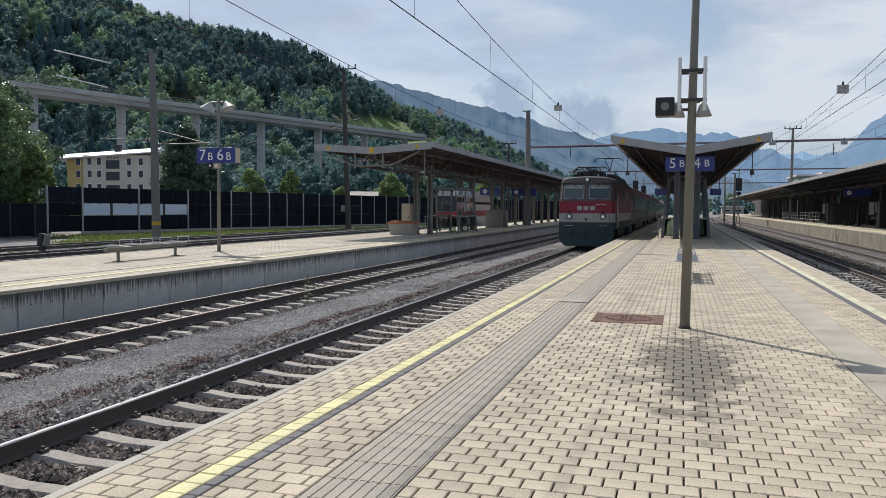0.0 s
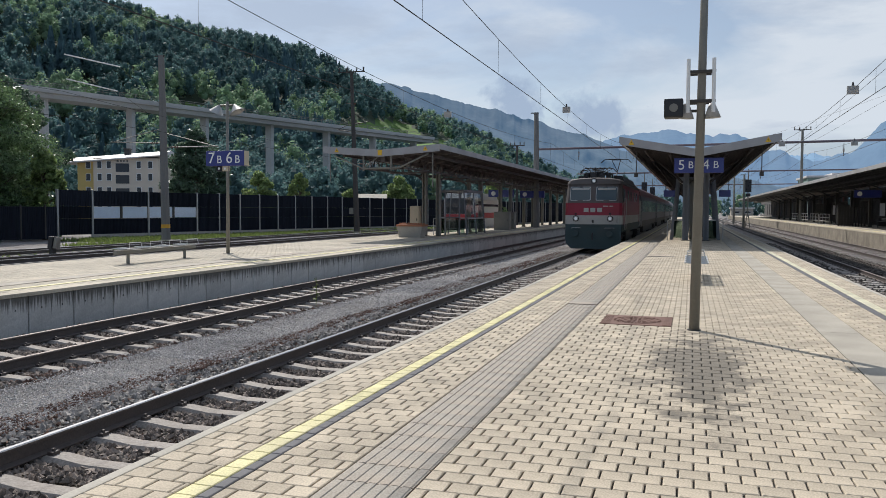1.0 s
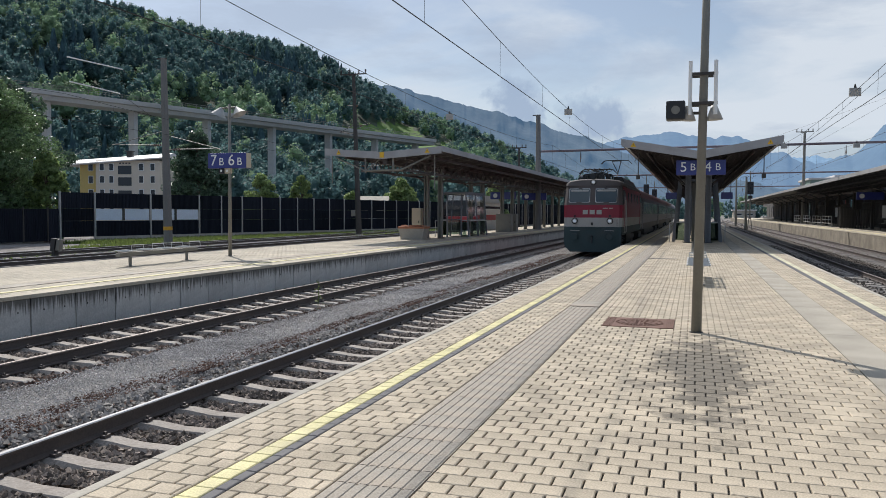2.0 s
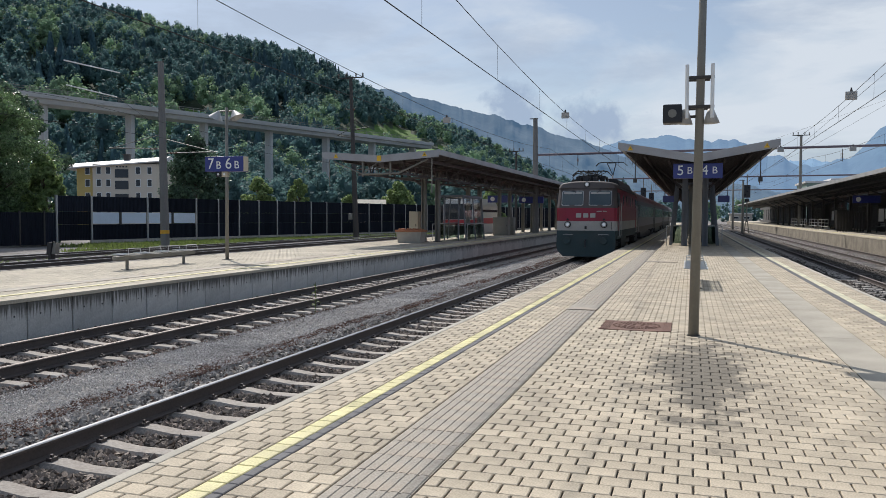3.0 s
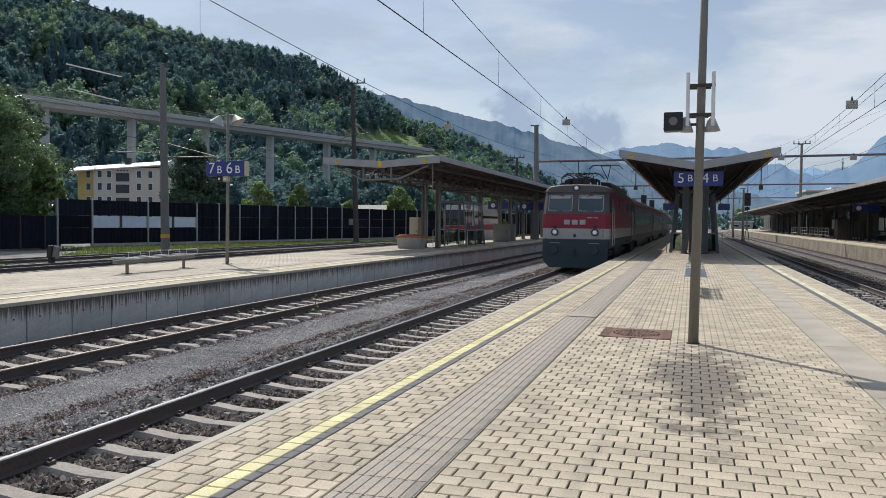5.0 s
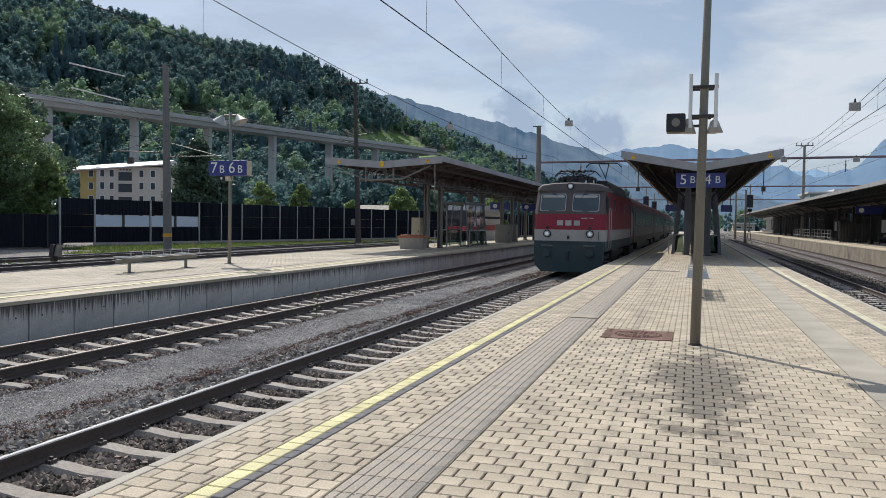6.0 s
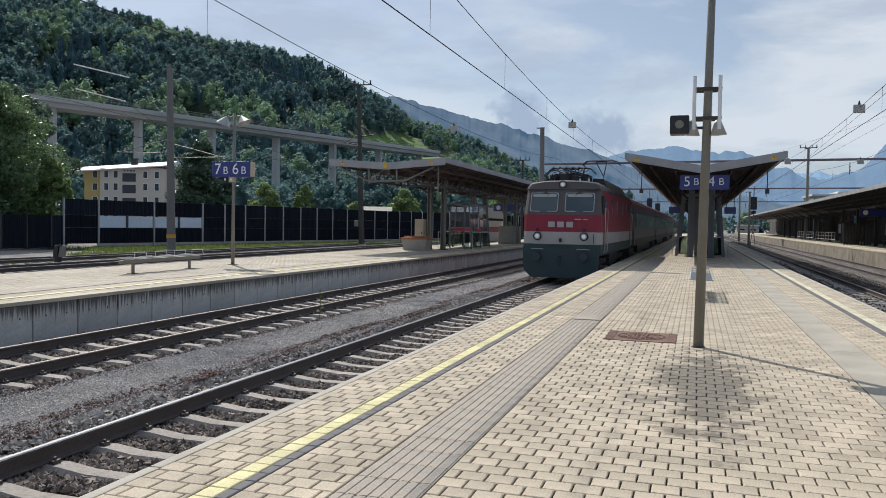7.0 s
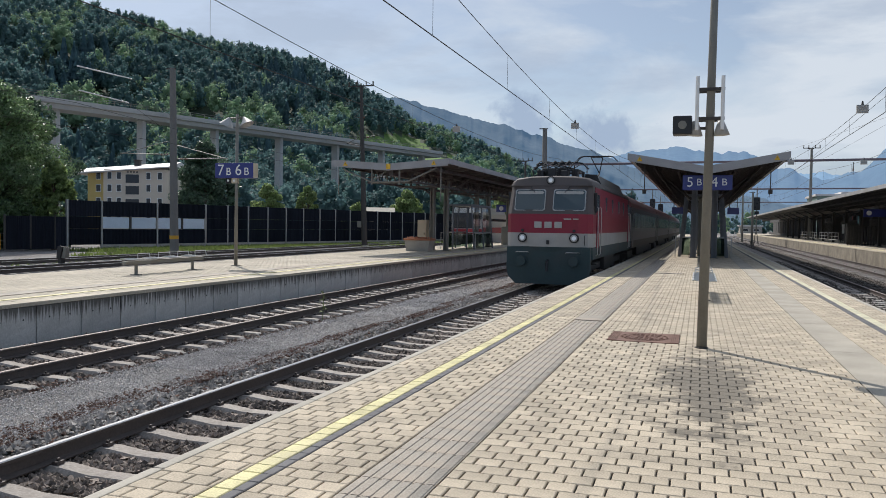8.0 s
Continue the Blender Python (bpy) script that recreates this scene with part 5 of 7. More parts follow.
def tall_weed(at, h):
    t = thing("weed", "tall green weed growing between the tracks", "plant", at=at)
    bm = NM()
    path(bm, [(0, 0, 0), (0.02, 0.01, h * 0.5), (0.0, 0.02, h)], 0.008, 5)
    stem = part("stem", bm, GRASS, t)
    for k in range(16):
        a, z = k * 2.4, h * (0.25 + 0.045 * k)
        l = 0.16 * (1.2 - k / 18)
        bm = NM()
        v = [bm.verts.new(p) for p in ((0, 0, z), (math.cos(a + 0.25) * l * 0.6, math.sin(a + 0.25) * l * 0.6, z + 0.03), (math.cos(a) * l, math.sin(a) * l, z - 0.02), (math.cos(a - 0.25) * l * 0.6, math.sin(a - 0.25) * l * 0.6, z + 0.03))]
        bm.faces.new(v)
        part("leaf", bm, GRASS, stem)


tall_weed((-8.15, 16.3, -0.78), 0.75)


# ---- leaves and trees ----
def leaf_cloud(rng, centres, radii, per, size):
    """Small two-triangle leaf sprays scattered through lumps."""
    vs, fs, k = [], [], 0
    for c, r in zip(centres, radii):
        d = rng.normal(size=(per, 3))
        d /= np.linalg.norm(d, axis=1)[:, None]
        p = c + d * (r * rng.uniform(0.55, 1.05, per) ** 0.6)[:, None] * np.array([1, 1, 0.8])
        u = rng.normal(size=(per, 3))
        u /= np.linalg.norm(u, axis=1)[:, None]
        v = np.cross(u, d)
        v /= np.linalg.norm(v, axis=1)[:, None] + 1e-9
        s = size * rng.uniform(0.6, 1.5, per)[:, None]
        q = np.stack([p - u * s, p + v * s * 0.6 + d * s * 0.3, p + u * s, p - v * s * 0.6], 1)
        vs.append(q.reshape(-1, 3))
        fs.append((np.arange(per)[:, None] * 4 + np.arange(4)[None]) + k)
        k += per * 4
    return np.concatenate(vs), np.concatenate(fs)


def tree(at, h, spread, label, seed, mat, lumps=60, per=90, leaf=0.16, trunk=0.3, low=0.25, conic=0.0, lump=1.0):
    rng = np.random.RandomState(seed)
    t = thing("tree", label, "tree", "trees round the station", at)
    bm = NM()
    rod(bm, (0, 0, -0.3), (0.1, 0, h * 0.5), trunk, trunk * 0.55, 8)
    rod(bm, (0.1, 0, h * 0.5), (0.0, 0, h * 0.9), trunk * 0.55, 0.04, 6)
    cs, rs = [], []
    for i in range(lumps):
        u = low + (1 - low) * rng.rand()
        w = spread * (math.sin(math.pi * min(1, (u - low) / (1 - low) * 0.9 + 0.12)) ** 0.7) if not conic else spread * (1.05 - (u - low) / (1 - low))
        a, q = rng.uniform(0, 6.28), rng.rand() ** 0.5
        c = np.array([math.cos(a) * w * q, math.sin(a) * w * q, u * h * 0.94])
        cs.append(c)
        rs.append(spread * rng.uniform(0.16, 0.34) * (0.5 if conic else 1) * lump)
        if i % 4 == 0:
            rod(bm, (0.05, 0, max(0.15, u - 0.18) * h * 0.9), tuple(c), trunk * 0.22, 0.02, 5)
    part("trunk", bm, BARK, t)
    v, f = leaf_cloud(rng, cs, rs, per, leaf)
    raw("crown", v.tolist(), f.tolist(), mat, t)
    return t


tree((-50.8, 46.2, -0.86), 13.4, 4.9, "large leafy tree with sunlit upper leaves by the fence", 21, LEAF_A, 300, 300, 0.085, low=0.12, lump=0.62)
tree((-46.3, 47.8, -0.86), 7.0, 1.5, "slender leafy tree at the end of the noise barrier", 22, LEAF_SUN, 60, 180, 0.14, low=0.2)
tree((-58.0, 55.0, -0.86), 14.0, 5.0, "tall leafy tree behind the fence", 23, LEAF_B, 90, 200, 0.2)
tree((-52.0, 43.5, -0.86), 8.0, 3.6, "dark leafy tree shading the yard fence", 31, LEAF_B, 80, 200, 0.17, low=0.05)
tree((-51.5, 49.5, -0.86), 4.4, 4.2, "low dark shrubbery behind the yard fence", 32, LEAF_B, 80, 200, 0.16, low=0.0)
tree((-48.2, 69.6, -0.86), 10.6, 3.1, "broad dark green tree behind the noise barrier", 24, LEAF_B, 90, 220, 0.15, low=0.1)
tree((-50.5, 71.0, -0.86), 8.0, 1.8, "dark green tree behind the noise barrier", 25, LEAF_B, 40, 180, 0.15, low=0.1)
tree((-55.0, 93.5, -0.86), 7.4, 2.3, "round sunny bush behind the noise barrier", 26, LEAF_SUN, 60, 180, 0.15, low=0.1)
tree((-49.8, 95.0, -0.86), 7.6, 1.5, "narrow light green tree behind the noise barrier", 27, LEAF_SUN, 46, 180, 0.15, low=0.1)
tree((-40.8, 108.2, -0.86), 7.4, 2.5, "leafy sunlit bush behind the shelter", 28, LEAF_SUN, 60, 170, 0.17, low=0.1)
tree((-46.5, 104.0, -0.86), 5.2, 2.2, "low sunny bush behind the noise barrier", 29, LEAF_SUN, 40, 160, 0.16, low=0.1)
tree((-30.0, 122.0, -0.86), 6.6, 3.2, "leafy bush beyond the middle platform", 30, LEAF_SUN, 46, 160, 0.18, low=0.1)


# ---- house ----
def window(parent, x, y, z, w, h):
    bm = NM()
    box(bm, x - w / 2 - 0.1, x + w / 2 + 0.1, y - 0.05, y, z - h / 2 - 0.1, z + h / 2 + 0.1)
    f = part("window", bm, WHITE, parent)
    bm = NM()
    box(bm, x - w / 2, x + w / 2, y - 0.07, y - 0.051, z - h / 2, z + h / 2)
    part("pane", bm, PANE_DARK, f)


def block_of_flats(at, rz):
    t = thing("apartment_house", "cream apartment house with a pale shallow roof", "house", at=at, rz=rz)
    w, d, h = 12.3, 11, 12.0
    bm = NM()
    box(bm, 0, w, 0, d, 0, h)
    part("wall", bm, WALL_CREAM, t)
    bm = NM()
    box(bm, -3.6, -0.01, 1.2, d, 0, h - 0.2)
    part("wall", bm, WALL_YELLOW, t, "ochre side wing")
    bm = NM()
    prism(bm, [(-0.9, h - 0.02), (d + 0.9, h - 0.02), (d + 0.9, h + 0.18), (d / 2, h + 1.45), (-0.9, h + 0.18)], "x", -6.0, w + 0.7)
    for v in bm.verts:
        v.co.z += (v.co.x - w) * 0.075 + 0.35
    roof = part("roof", bm, ROOF_PALE, t)
    bm = NM()
    box(bm, 4.3, 5.3, 4, 5, h + 0.6, h + 2.0)
    box(bm, 4.15, 5.45, 3.85, 5.15, h + 2.0, h + 2.15)
    part("chimney", bm, STEEL_DARK, roof)
    for z in (3.3, 5.85, 8.4, 10.75):
        for x in (1.2, 3.0, 8.7, 10.9):
            window(t, x, 0, z, 0.75, 1.25)
    for z in (5.5, 8.0, 10.2):
        bm = NM()
        box(bm, 4.3, 6.85, -0.06, -0.01, z - 0.8, z + 0.8)
        part("stair_window", bm, PANE_DARK, t)
    for x in (4.7, 5.3, 5.9, 6.5):
        bm = NM()
        box(bm, x - 0.16, x + 0.16, -0.05, 0.0, 11.35, 11.6)
        part("vent", bm, PANE_DARK, t)
    for z in (5.85, 8.4, 10.75):
        window(t, -1.5, 1.2, z, 0.8, 1.25)
    return t


block_of_flats((-108.7, 124.2, -0.86), 16.8)


def low_house(at, w, d, h, rz, label):
    t = thing("house", label, "house", at=at, rz=rz)
    bm = NM()
    box(bm, 0, w, 0, d, 0, h)
    part("wall", bm, WALL_CREAM, t)
    bm = NM()
    prism(bm, [(-0.6, h), (d + 0.6, h), (d / 2, h + d * 0.25)], "x", -0.6, w + 0.6)
    part("roof", bm, CONCRETE, t)
    for i in range(int(w / 3)):
        window(t, 1.5 + 3 * i, 0, h * 0.55, 1.0, 1.2)


low_house((-44.6, 103.0, -0.86), 3.2, 3, 3.9, 20, "low pale-roofed hut behind the noise barrier")


# ---- motorway viaduct ----
def viaduct():
    a, b = Vector((-132.4, 137.2, 26.3)), Vector((-89.7, 263.0, 25.6))
    d = (b - a)
    ln = d.length
    t = thing("viaduct", "long concrete motorway viaduct on slender piers", "bridge", at=a, rz=math.degrees(math.atan2(d.y, d.x)))
    e0, e1 = -45, ln + 1
    bm = NM()
    prism(bm, [(-4.0, 0), (4.0, 0), (4.0, -0.45), (3.2, -0.6), (3.0, -1.5), (-3.0, -1.5), (-3.2, -0.6), (-4.0, -0.45)], "x", e0, e1)
    part("deck", bm, BRIDGE, t)
    for y in (-3.95, 3.95):
        bm = NM()
        box(bm, e0, e1, y - 0.12, y + 0.12, -0.1, 0.55)
        part("parapet", bm, BRIDGE, t)
        bm = NM()
        for i in range(int((e1 - e0) / 4)):
            x = e0 + 4 * i
            box(bm, x - 0.05, x + 0.05, y - 0.05, y + 0.05, 0.55, 1.6)
        box(bm, e0, e1, y - 0.04, y + 0.04, 1.5, 1.6)
        box(bm, e0, e1, y - 0.04, y + 0.04, 1.05, 1.13)
        part("railing", bm, STEEL_GREY, t)
    for x in (-22, -0.3, 20.2, 41.0, 62.7, 85.0, 106.0, 127.0):
        bm = NM()
        box(bm, x - 0.5, x + 0.5, -1.2, 1.2, -28.5, -1.45, 0.12)
        part("pier", bm, BRIDGE, t)
    return t


viaduct()


# ---- wooded hill and far mountains ----
def bearing(px):
    """The compass bearing (from +y, to the right) of a column of the opening view."""
    return math.atan((px - 784) / 1400) - math.atan2(0.28852, 0.95608)


CREST = [(-900, 0.40), (-300, 0.36), (0, 0.292), (175, 0.256), (235, 0.247), (330, 0.227), (430, 0.213), (520, 0.197), (600, 0.170), (650, 0.150), (690, 0.130), (760, 0.121), (830, 0.103), (880, 0.082), (950, 0.054), (1000, 0.038), (1080, 0.030), (1160, 0.0)]


def crest(px):
    return float(np.interp(px, [c[0] for c in CREST], [c[1] for c in CREST]))


def hill_height(px, r):
    r0, r1 = 250.0, 720.0
    u = min(1.0, max(0.0, (r - r0) / (r1 - r0)))
    s = u * u * (3 - 2 * u) * 0.55 + u * 0.45
    a = bearing(px)
    n = noise.fractal(Vector((r * math.sin(a), r * math.cos(a), 0)) * 0.012, 1.0, 2.0, 4)
    z = 720 * max(0.0, crest(px) * math.cos(math.atan((px - 784) / 1400)) - 0.014) * s + n * 9 * min(1, u * 3) * (1 - u * 0.75)
    if r > r1:
        z -= (r - r1) * 0.15
    return z - 1.5


def hill():
    cols, rows = np.linspace(-900, 1160, 130), np.linspace(225, 900, 46)
    v, f = [], []
    for px in cols:
        for r in rows:
            a = bearing(px)
            v.append((r * math.sin(a), r * math.cos(a), hill_height(px, r)))
    k = len(rows)
    for i in range(len(cols) - 1):
        for j in range(k - 1):
            f.append((i * k + j, i * k + j + 1, (i + 1) * k + j + 1, (i + 1) * k + j))
    ob = raw("hillside", v, f, MEADOW_HILL)
    ob.data.materials.append(FOREST_FLOOR)
    idx = []
    for i in range(len(cols) - 1):
        for j in range(k - 1):
            px, r = (cols[i] + cols[i + 1]) / 2, (rows[j] + rows[j + 1]) / 2
            idx.append(0 if clearing(px, r) else 1)
    ob.data.polygons.foreach_set("material_index", idx)
    tagged(ob, "steep wooded hillside with sunny meadows", "hill", "", "structure")


MEADOW_HILL = material("hill_meadow", (0.085, 0.165, 0.028), 0.95, vary=0.3, scale=0.02, fine=0.3, bump=0.2)


def clearing(px, r):
    """True where the hill is open meadow."""
    y = 350 + 0.022 * px * 0 - (hill_height(px, r) - 1.5) / (r * 0.96) * 1400
    y2 = y - 8 / (r * 0.96) * 1400
    for cx, cy, w, h in ((650, 205, 75, 20), (150, 150, 95, 9), (480, 185, 26, 12), (330, 175, 40, 12), (735, 232, 60, 14), (560, 150, 45, 8)):
        if ((px - cx) / w) ** 2 + (max(0.0, abs((y + y2) / 2 - cy) - (y - y2) * 0.35) / h) ** 2 < 1:
            return True
    return False


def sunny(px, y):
    """How far a place of the slope takes the sunlit crown colour, not the shaded one."""
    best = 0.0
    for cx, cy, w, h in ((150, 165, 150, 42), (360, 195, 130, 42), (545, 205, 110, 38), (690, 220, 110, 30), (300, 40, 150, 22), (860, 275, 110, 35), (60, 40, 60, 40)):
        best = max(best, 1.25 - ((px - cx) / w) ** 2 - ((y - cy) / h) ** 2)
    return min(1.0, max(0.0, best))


def forest():
    """Trees of the wood: broadleaf crowns of several leafy bulges, and ragged tiered conifers."""
    rng = np.random.RandomState(8)
    bm = NM()
    bmesh.ops.create_icosphere(bm, subdivisions=1, radius=1.0)
    bm.verts.ensure_lookup_table()
    unit = np.array([v.co[:] for v in bm.verts])
    tri = np.array([[v.index for v in f.verts] for f in bm.faces])
    bm.free()
    heap = {"a": [[], [], 0], "b": [[], [], 0], "c": [[], [], 0]}

    def put(kind, v, f):
        hv = heap[kind]
        hv[0].append(v)
        hv[1].append(f + hv[2])
        hv[2] += len(v)

    def conifer(base, h):
        side, tiers = 9, 7
        w, rows, faces = h * rng.uniform(0.19, 0.28), [], []
        for i in range(tiers):
            for wide, up in ((1.0, 0.0), (0.35, 1.45)):
                rad = w * (1 - i / tiers) ** 0.85 * wide + 0.05
                ang = np.arange(side) / side * 6.2832 + rng.uniform(0, 1)
                jag = rad * rng.uniform(0.5, 1.3, side)
                rows.append(np.c_[np.cos(ang) * jag, np.sin(ang) * jag, np.full(side, h * (0.06 + 0.94 * (i + up) / (tiers + 0.5))) - jag * 0.35 * (wide == 1.0)])
            for j in range(side):
                a, b = i * 2 * side + j, i * 2 * side + (j + 1) % side
                faces += [(a, b, b + side), (a, b + side, a + side)]
        put("c", np.concatenate(rows) + base, np.array(faces))

    def broadleaf(base, h, kind, bulges, q, fine):
        lean = rng.normal(0, 0.03, 2)
        for k in range(bulges):
            u = (k + 0.5) / bulges
            spread = h * 0.17 * math.sin(math.pi * (0.18 + 0.74 * u)) ** 0.8
            a = k * 2.4 + rng.uniform(-0.6, 0.6)
            c = base + np.array([math.cos(a) * spread + lean[0] * h * u, math.sin(a) * spread + lean[1] * h * u, h * (0.26 + 0.62 * u)])
            rad = h * rng.uniform(0.13, 0.19) * (1.12 - 0.35 * u)
            put(kind, unit * rad * 0.66 * (1 + rng.normal(0, 0.16, (len(unit), 1))) * np.array([1, 1, 1.25]) + c, tri)
            # leaf sprays over the bulge, thickest towards its top
            d = rng.normal(size=(q, 3)) + np.array([0, 0, 0.25])
            d /= np.linalg.norm(d, axis=1)[:, None]
            o = np.cross(d, rng.normal(size=(q, 3)))
            o /= np.linalg.norm(o, axis=1)[:, None]
            e = np.cross(d, o)
            sz = (rad * rng.uniform(0.6, 1.5, q) * fine)[:, None]
            m = c + d * (rad * rng.uniform(0.62, 1.22, q))[:, None] * np.array([1, 1, 1.2])
            v = np.stack([m + o * sz, m + e * sz * 0.7 + d * sz * 0.4, m - o * sz, m - e * sz * 0.7 - d * sz * 0.3], 1).reshape(-1, 3)
            k4 = np.arange(q)[:, None] * 4
            put(kind, v, np.concatenate([k4 + np.array([0, 1, 2]), k4 + np.array([0, 2, 3])]))

    for count in range(4500):
        if count < 90:
            # trees that close the yard in the distance
            px, r = rng.uniform(1080, 1480), rng.uniform(330, 460)
            tall = 0.62
        elif count < 420:
            # the wood's foot, on level ground before and under the viaduct
            px, r = rng.uniform(-120, 800), rng.uniform(165, 232)
            tall = 0.70
            if 40 < px < 310 and r < 205:
                continue
        else:
            px, r = rng.uniform(-160, 1100), 232 + 520 * rng.rand() ** 0.8
            tall = 1.0 if px < 700 else 0.8
            if clearing(px, r) or (hill_height(px, r) < -1.2 and rng.rand() < 0.6):
                continue
        a = bearing(px)
        base = np.array([r * math.sin(a), r * math.cos(a), hill_height(px, r) - 0.4])
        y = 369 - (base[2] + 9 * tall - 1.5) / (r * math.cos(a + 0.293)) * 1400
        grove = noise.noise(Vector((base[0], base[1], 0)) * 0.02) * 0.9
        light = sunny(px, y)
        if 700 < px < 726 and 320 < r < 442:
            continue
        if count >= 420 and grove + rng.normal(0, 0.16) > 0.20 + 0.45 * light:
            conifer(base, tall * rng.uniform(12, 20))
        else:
            # sunlit or shaded crown colour, by place on the slope
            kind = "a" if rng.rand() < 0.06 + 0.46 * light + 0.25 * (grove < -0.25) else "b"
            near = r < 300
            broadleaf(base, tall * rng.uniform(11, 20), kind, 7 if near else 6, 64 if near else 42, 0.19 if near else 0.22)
    for key, mat, label in (("a", CROWN_A, "broadleaf crowns of the hillside wood in a sunlit colour"), ("b", CROWN_B, "broadleaf crowns of the hillside wood in a shaded, hazy colour"), ("c", CROWN_C, "dark conifers of the hillside wood")):
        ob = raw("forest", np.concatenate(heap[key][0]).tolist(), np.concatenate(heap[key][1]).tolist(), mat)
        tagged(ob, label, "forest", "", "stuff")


hill()
forest()


def mountain(name, r, controls, rough, mat, label, seed):
    """A far ridge: a rugged wall of slopes whose crest follows a few heights."""
    xs = np.linspace(controls[0][0], controls[-1][0], 420)
    v, f = [], []
    levels = 26
    for i, px in enumerate(xs):
        a = bearing(px)
        h = np.interp(px, [c[0] for c in controls], [c[1] for c in controls])
        h += noise.fractal(Vector((px * 0.02, seed, 0)), 0.9, 2.0, 6) * rough
        for j in range(levels):
            u = j / (levels - 1)
            rr = r * (0.72 + 0.28 * u) + (60 * noise.noise(Vector((px * 0.02 + u * 3, u * 6, seed))) + 18 * noise.noise(Vector((px * 0.05, u * 15, seed))) + 7 * noise.noise(Vector((px * 0.2, u * 40, seed)))) * (1 - u * 0.6)
            v.append((rr * math.sin(a), rr * math.cos(a), r * h * u ** 1.1 - 2 + 1.5 * u))
    for i in range(len(xs) - 1):
        for j in range(levels - 1):
            f.append((i * levels + j, i * levels + j + 1, (i + 1) * levels + j + 1, (i + 1) * levels + j))
    ob = raw(name, v, f, mat)
    ob.data.polygons.foreach_set("use_smooth", [True] * len(ob.data.polygons))
    return tagged(ob, label, "mountain", "", "structure")


# Aerial haze is put in as blue emission, stronger for the farther ridges.
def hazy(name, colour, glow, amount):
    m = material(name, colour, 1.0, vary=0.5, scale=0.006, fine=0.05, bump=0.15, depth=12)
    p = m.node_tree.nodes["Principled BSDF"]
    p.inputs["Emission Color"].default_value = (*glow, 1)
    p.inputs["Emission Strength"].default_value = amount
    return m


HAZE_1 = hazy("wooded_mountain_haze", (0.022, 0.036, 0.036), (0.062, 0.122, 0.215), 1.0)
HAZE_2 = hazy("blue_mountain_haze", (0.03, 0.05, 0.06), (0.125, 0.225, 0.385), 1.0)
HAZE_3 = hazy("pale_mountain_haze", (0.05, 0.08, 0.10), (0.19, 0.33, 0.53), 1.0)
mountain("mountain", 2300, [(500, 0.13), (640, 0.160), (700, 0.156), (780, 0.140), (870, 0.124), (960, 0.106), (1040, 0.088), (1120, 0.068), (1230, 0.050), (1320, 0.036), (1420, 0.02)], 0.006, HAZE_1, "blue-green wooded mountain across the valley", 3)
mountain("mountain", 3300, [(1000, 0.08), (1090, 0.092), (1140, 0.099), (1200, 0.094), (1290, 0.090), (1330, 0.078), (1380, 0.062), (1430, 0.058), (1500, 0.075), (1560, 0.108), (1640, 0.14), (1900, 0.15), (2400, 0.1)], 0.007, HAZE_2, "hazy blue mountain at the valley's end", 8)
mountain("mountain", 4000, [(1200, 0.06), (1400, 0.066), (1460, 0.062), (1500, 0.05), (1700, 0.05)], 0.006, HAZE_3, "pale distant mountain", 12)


def depot(at, w, d, h, mat, label):
    t = thing("building", label, "building", at=at)
    bm = NM()
    box(bm, 0, w, 0, d, 0, h)
    part("wall", bm, mat, t)
    bm = NM()
    box(bm, -0.5, w + 0.5, -0.5, d + 0.5, h, h + 0.5, 0.05)
    part("roof", bm, ROOF_PALE, t)
    for i in range(int(w / 4)):
        window(t, 2 + 4 * i, 0, h * 0.6, 2.0, h * 0.22)


GREENISH = material("pale_green_cladding", (0.22, 0.30, 0.27), 0.7, vary=0.08, scale=0.3, fine=4)
REDDISH = material("red_roof_sheet", (0.35, 0.09, 0.07), 0.7, vary=0.1, scale=0.3, fine=4)
depot((27.8, 217, -0.86), 5.6, 20, 10.9, GREENISH, "pale green station building behind the side platform")
depot((34.0, 219.5, -0.86), 3.4, 14, 11.6, REDDISH, "red-clad building behind the side platform")
depot((15, 330, -0.86), 8, 10, 3.4, CONCRETE, "pale town house at the end of the yard")


def farmhouse(px, r):
    a = bearing(px)
    low_house((r * math.sin(a), r * math.cos(a), hill_height(px, r) - 0.5), 11, 8, 4.6, -12, "pale farmhouse on the sunny hillside meadow")


farmhouse(708, 430)


def feeder(points, label):
    """White rods painted for sun glints on a wire, held by an added stay."""
    t = thing("feeder_cable", label, "cable", "feeder cables")
    bm = NM()
    path(bm, points, 0.035, 6)
    part("cable", bm, WHITE, t)
    bm = NM()
    rod(bm, points[-1], (-34.42, 45.8, points[-1][2] + 0.1), 0.010, 0.010, 5)
    part("stay_wire", bm, STEEL_DARK, t)


feeder([(-26.9, 29.07, 8.41), (-26.9, 32.67, 8.47)], "white rod for a sun glint on the wire over the rusty track")
feeder([(-26.9, 29.18, 7.33), (-26.9, 32.45, 7.26)], "white rod for a sun glint on the wire over the rusty track")


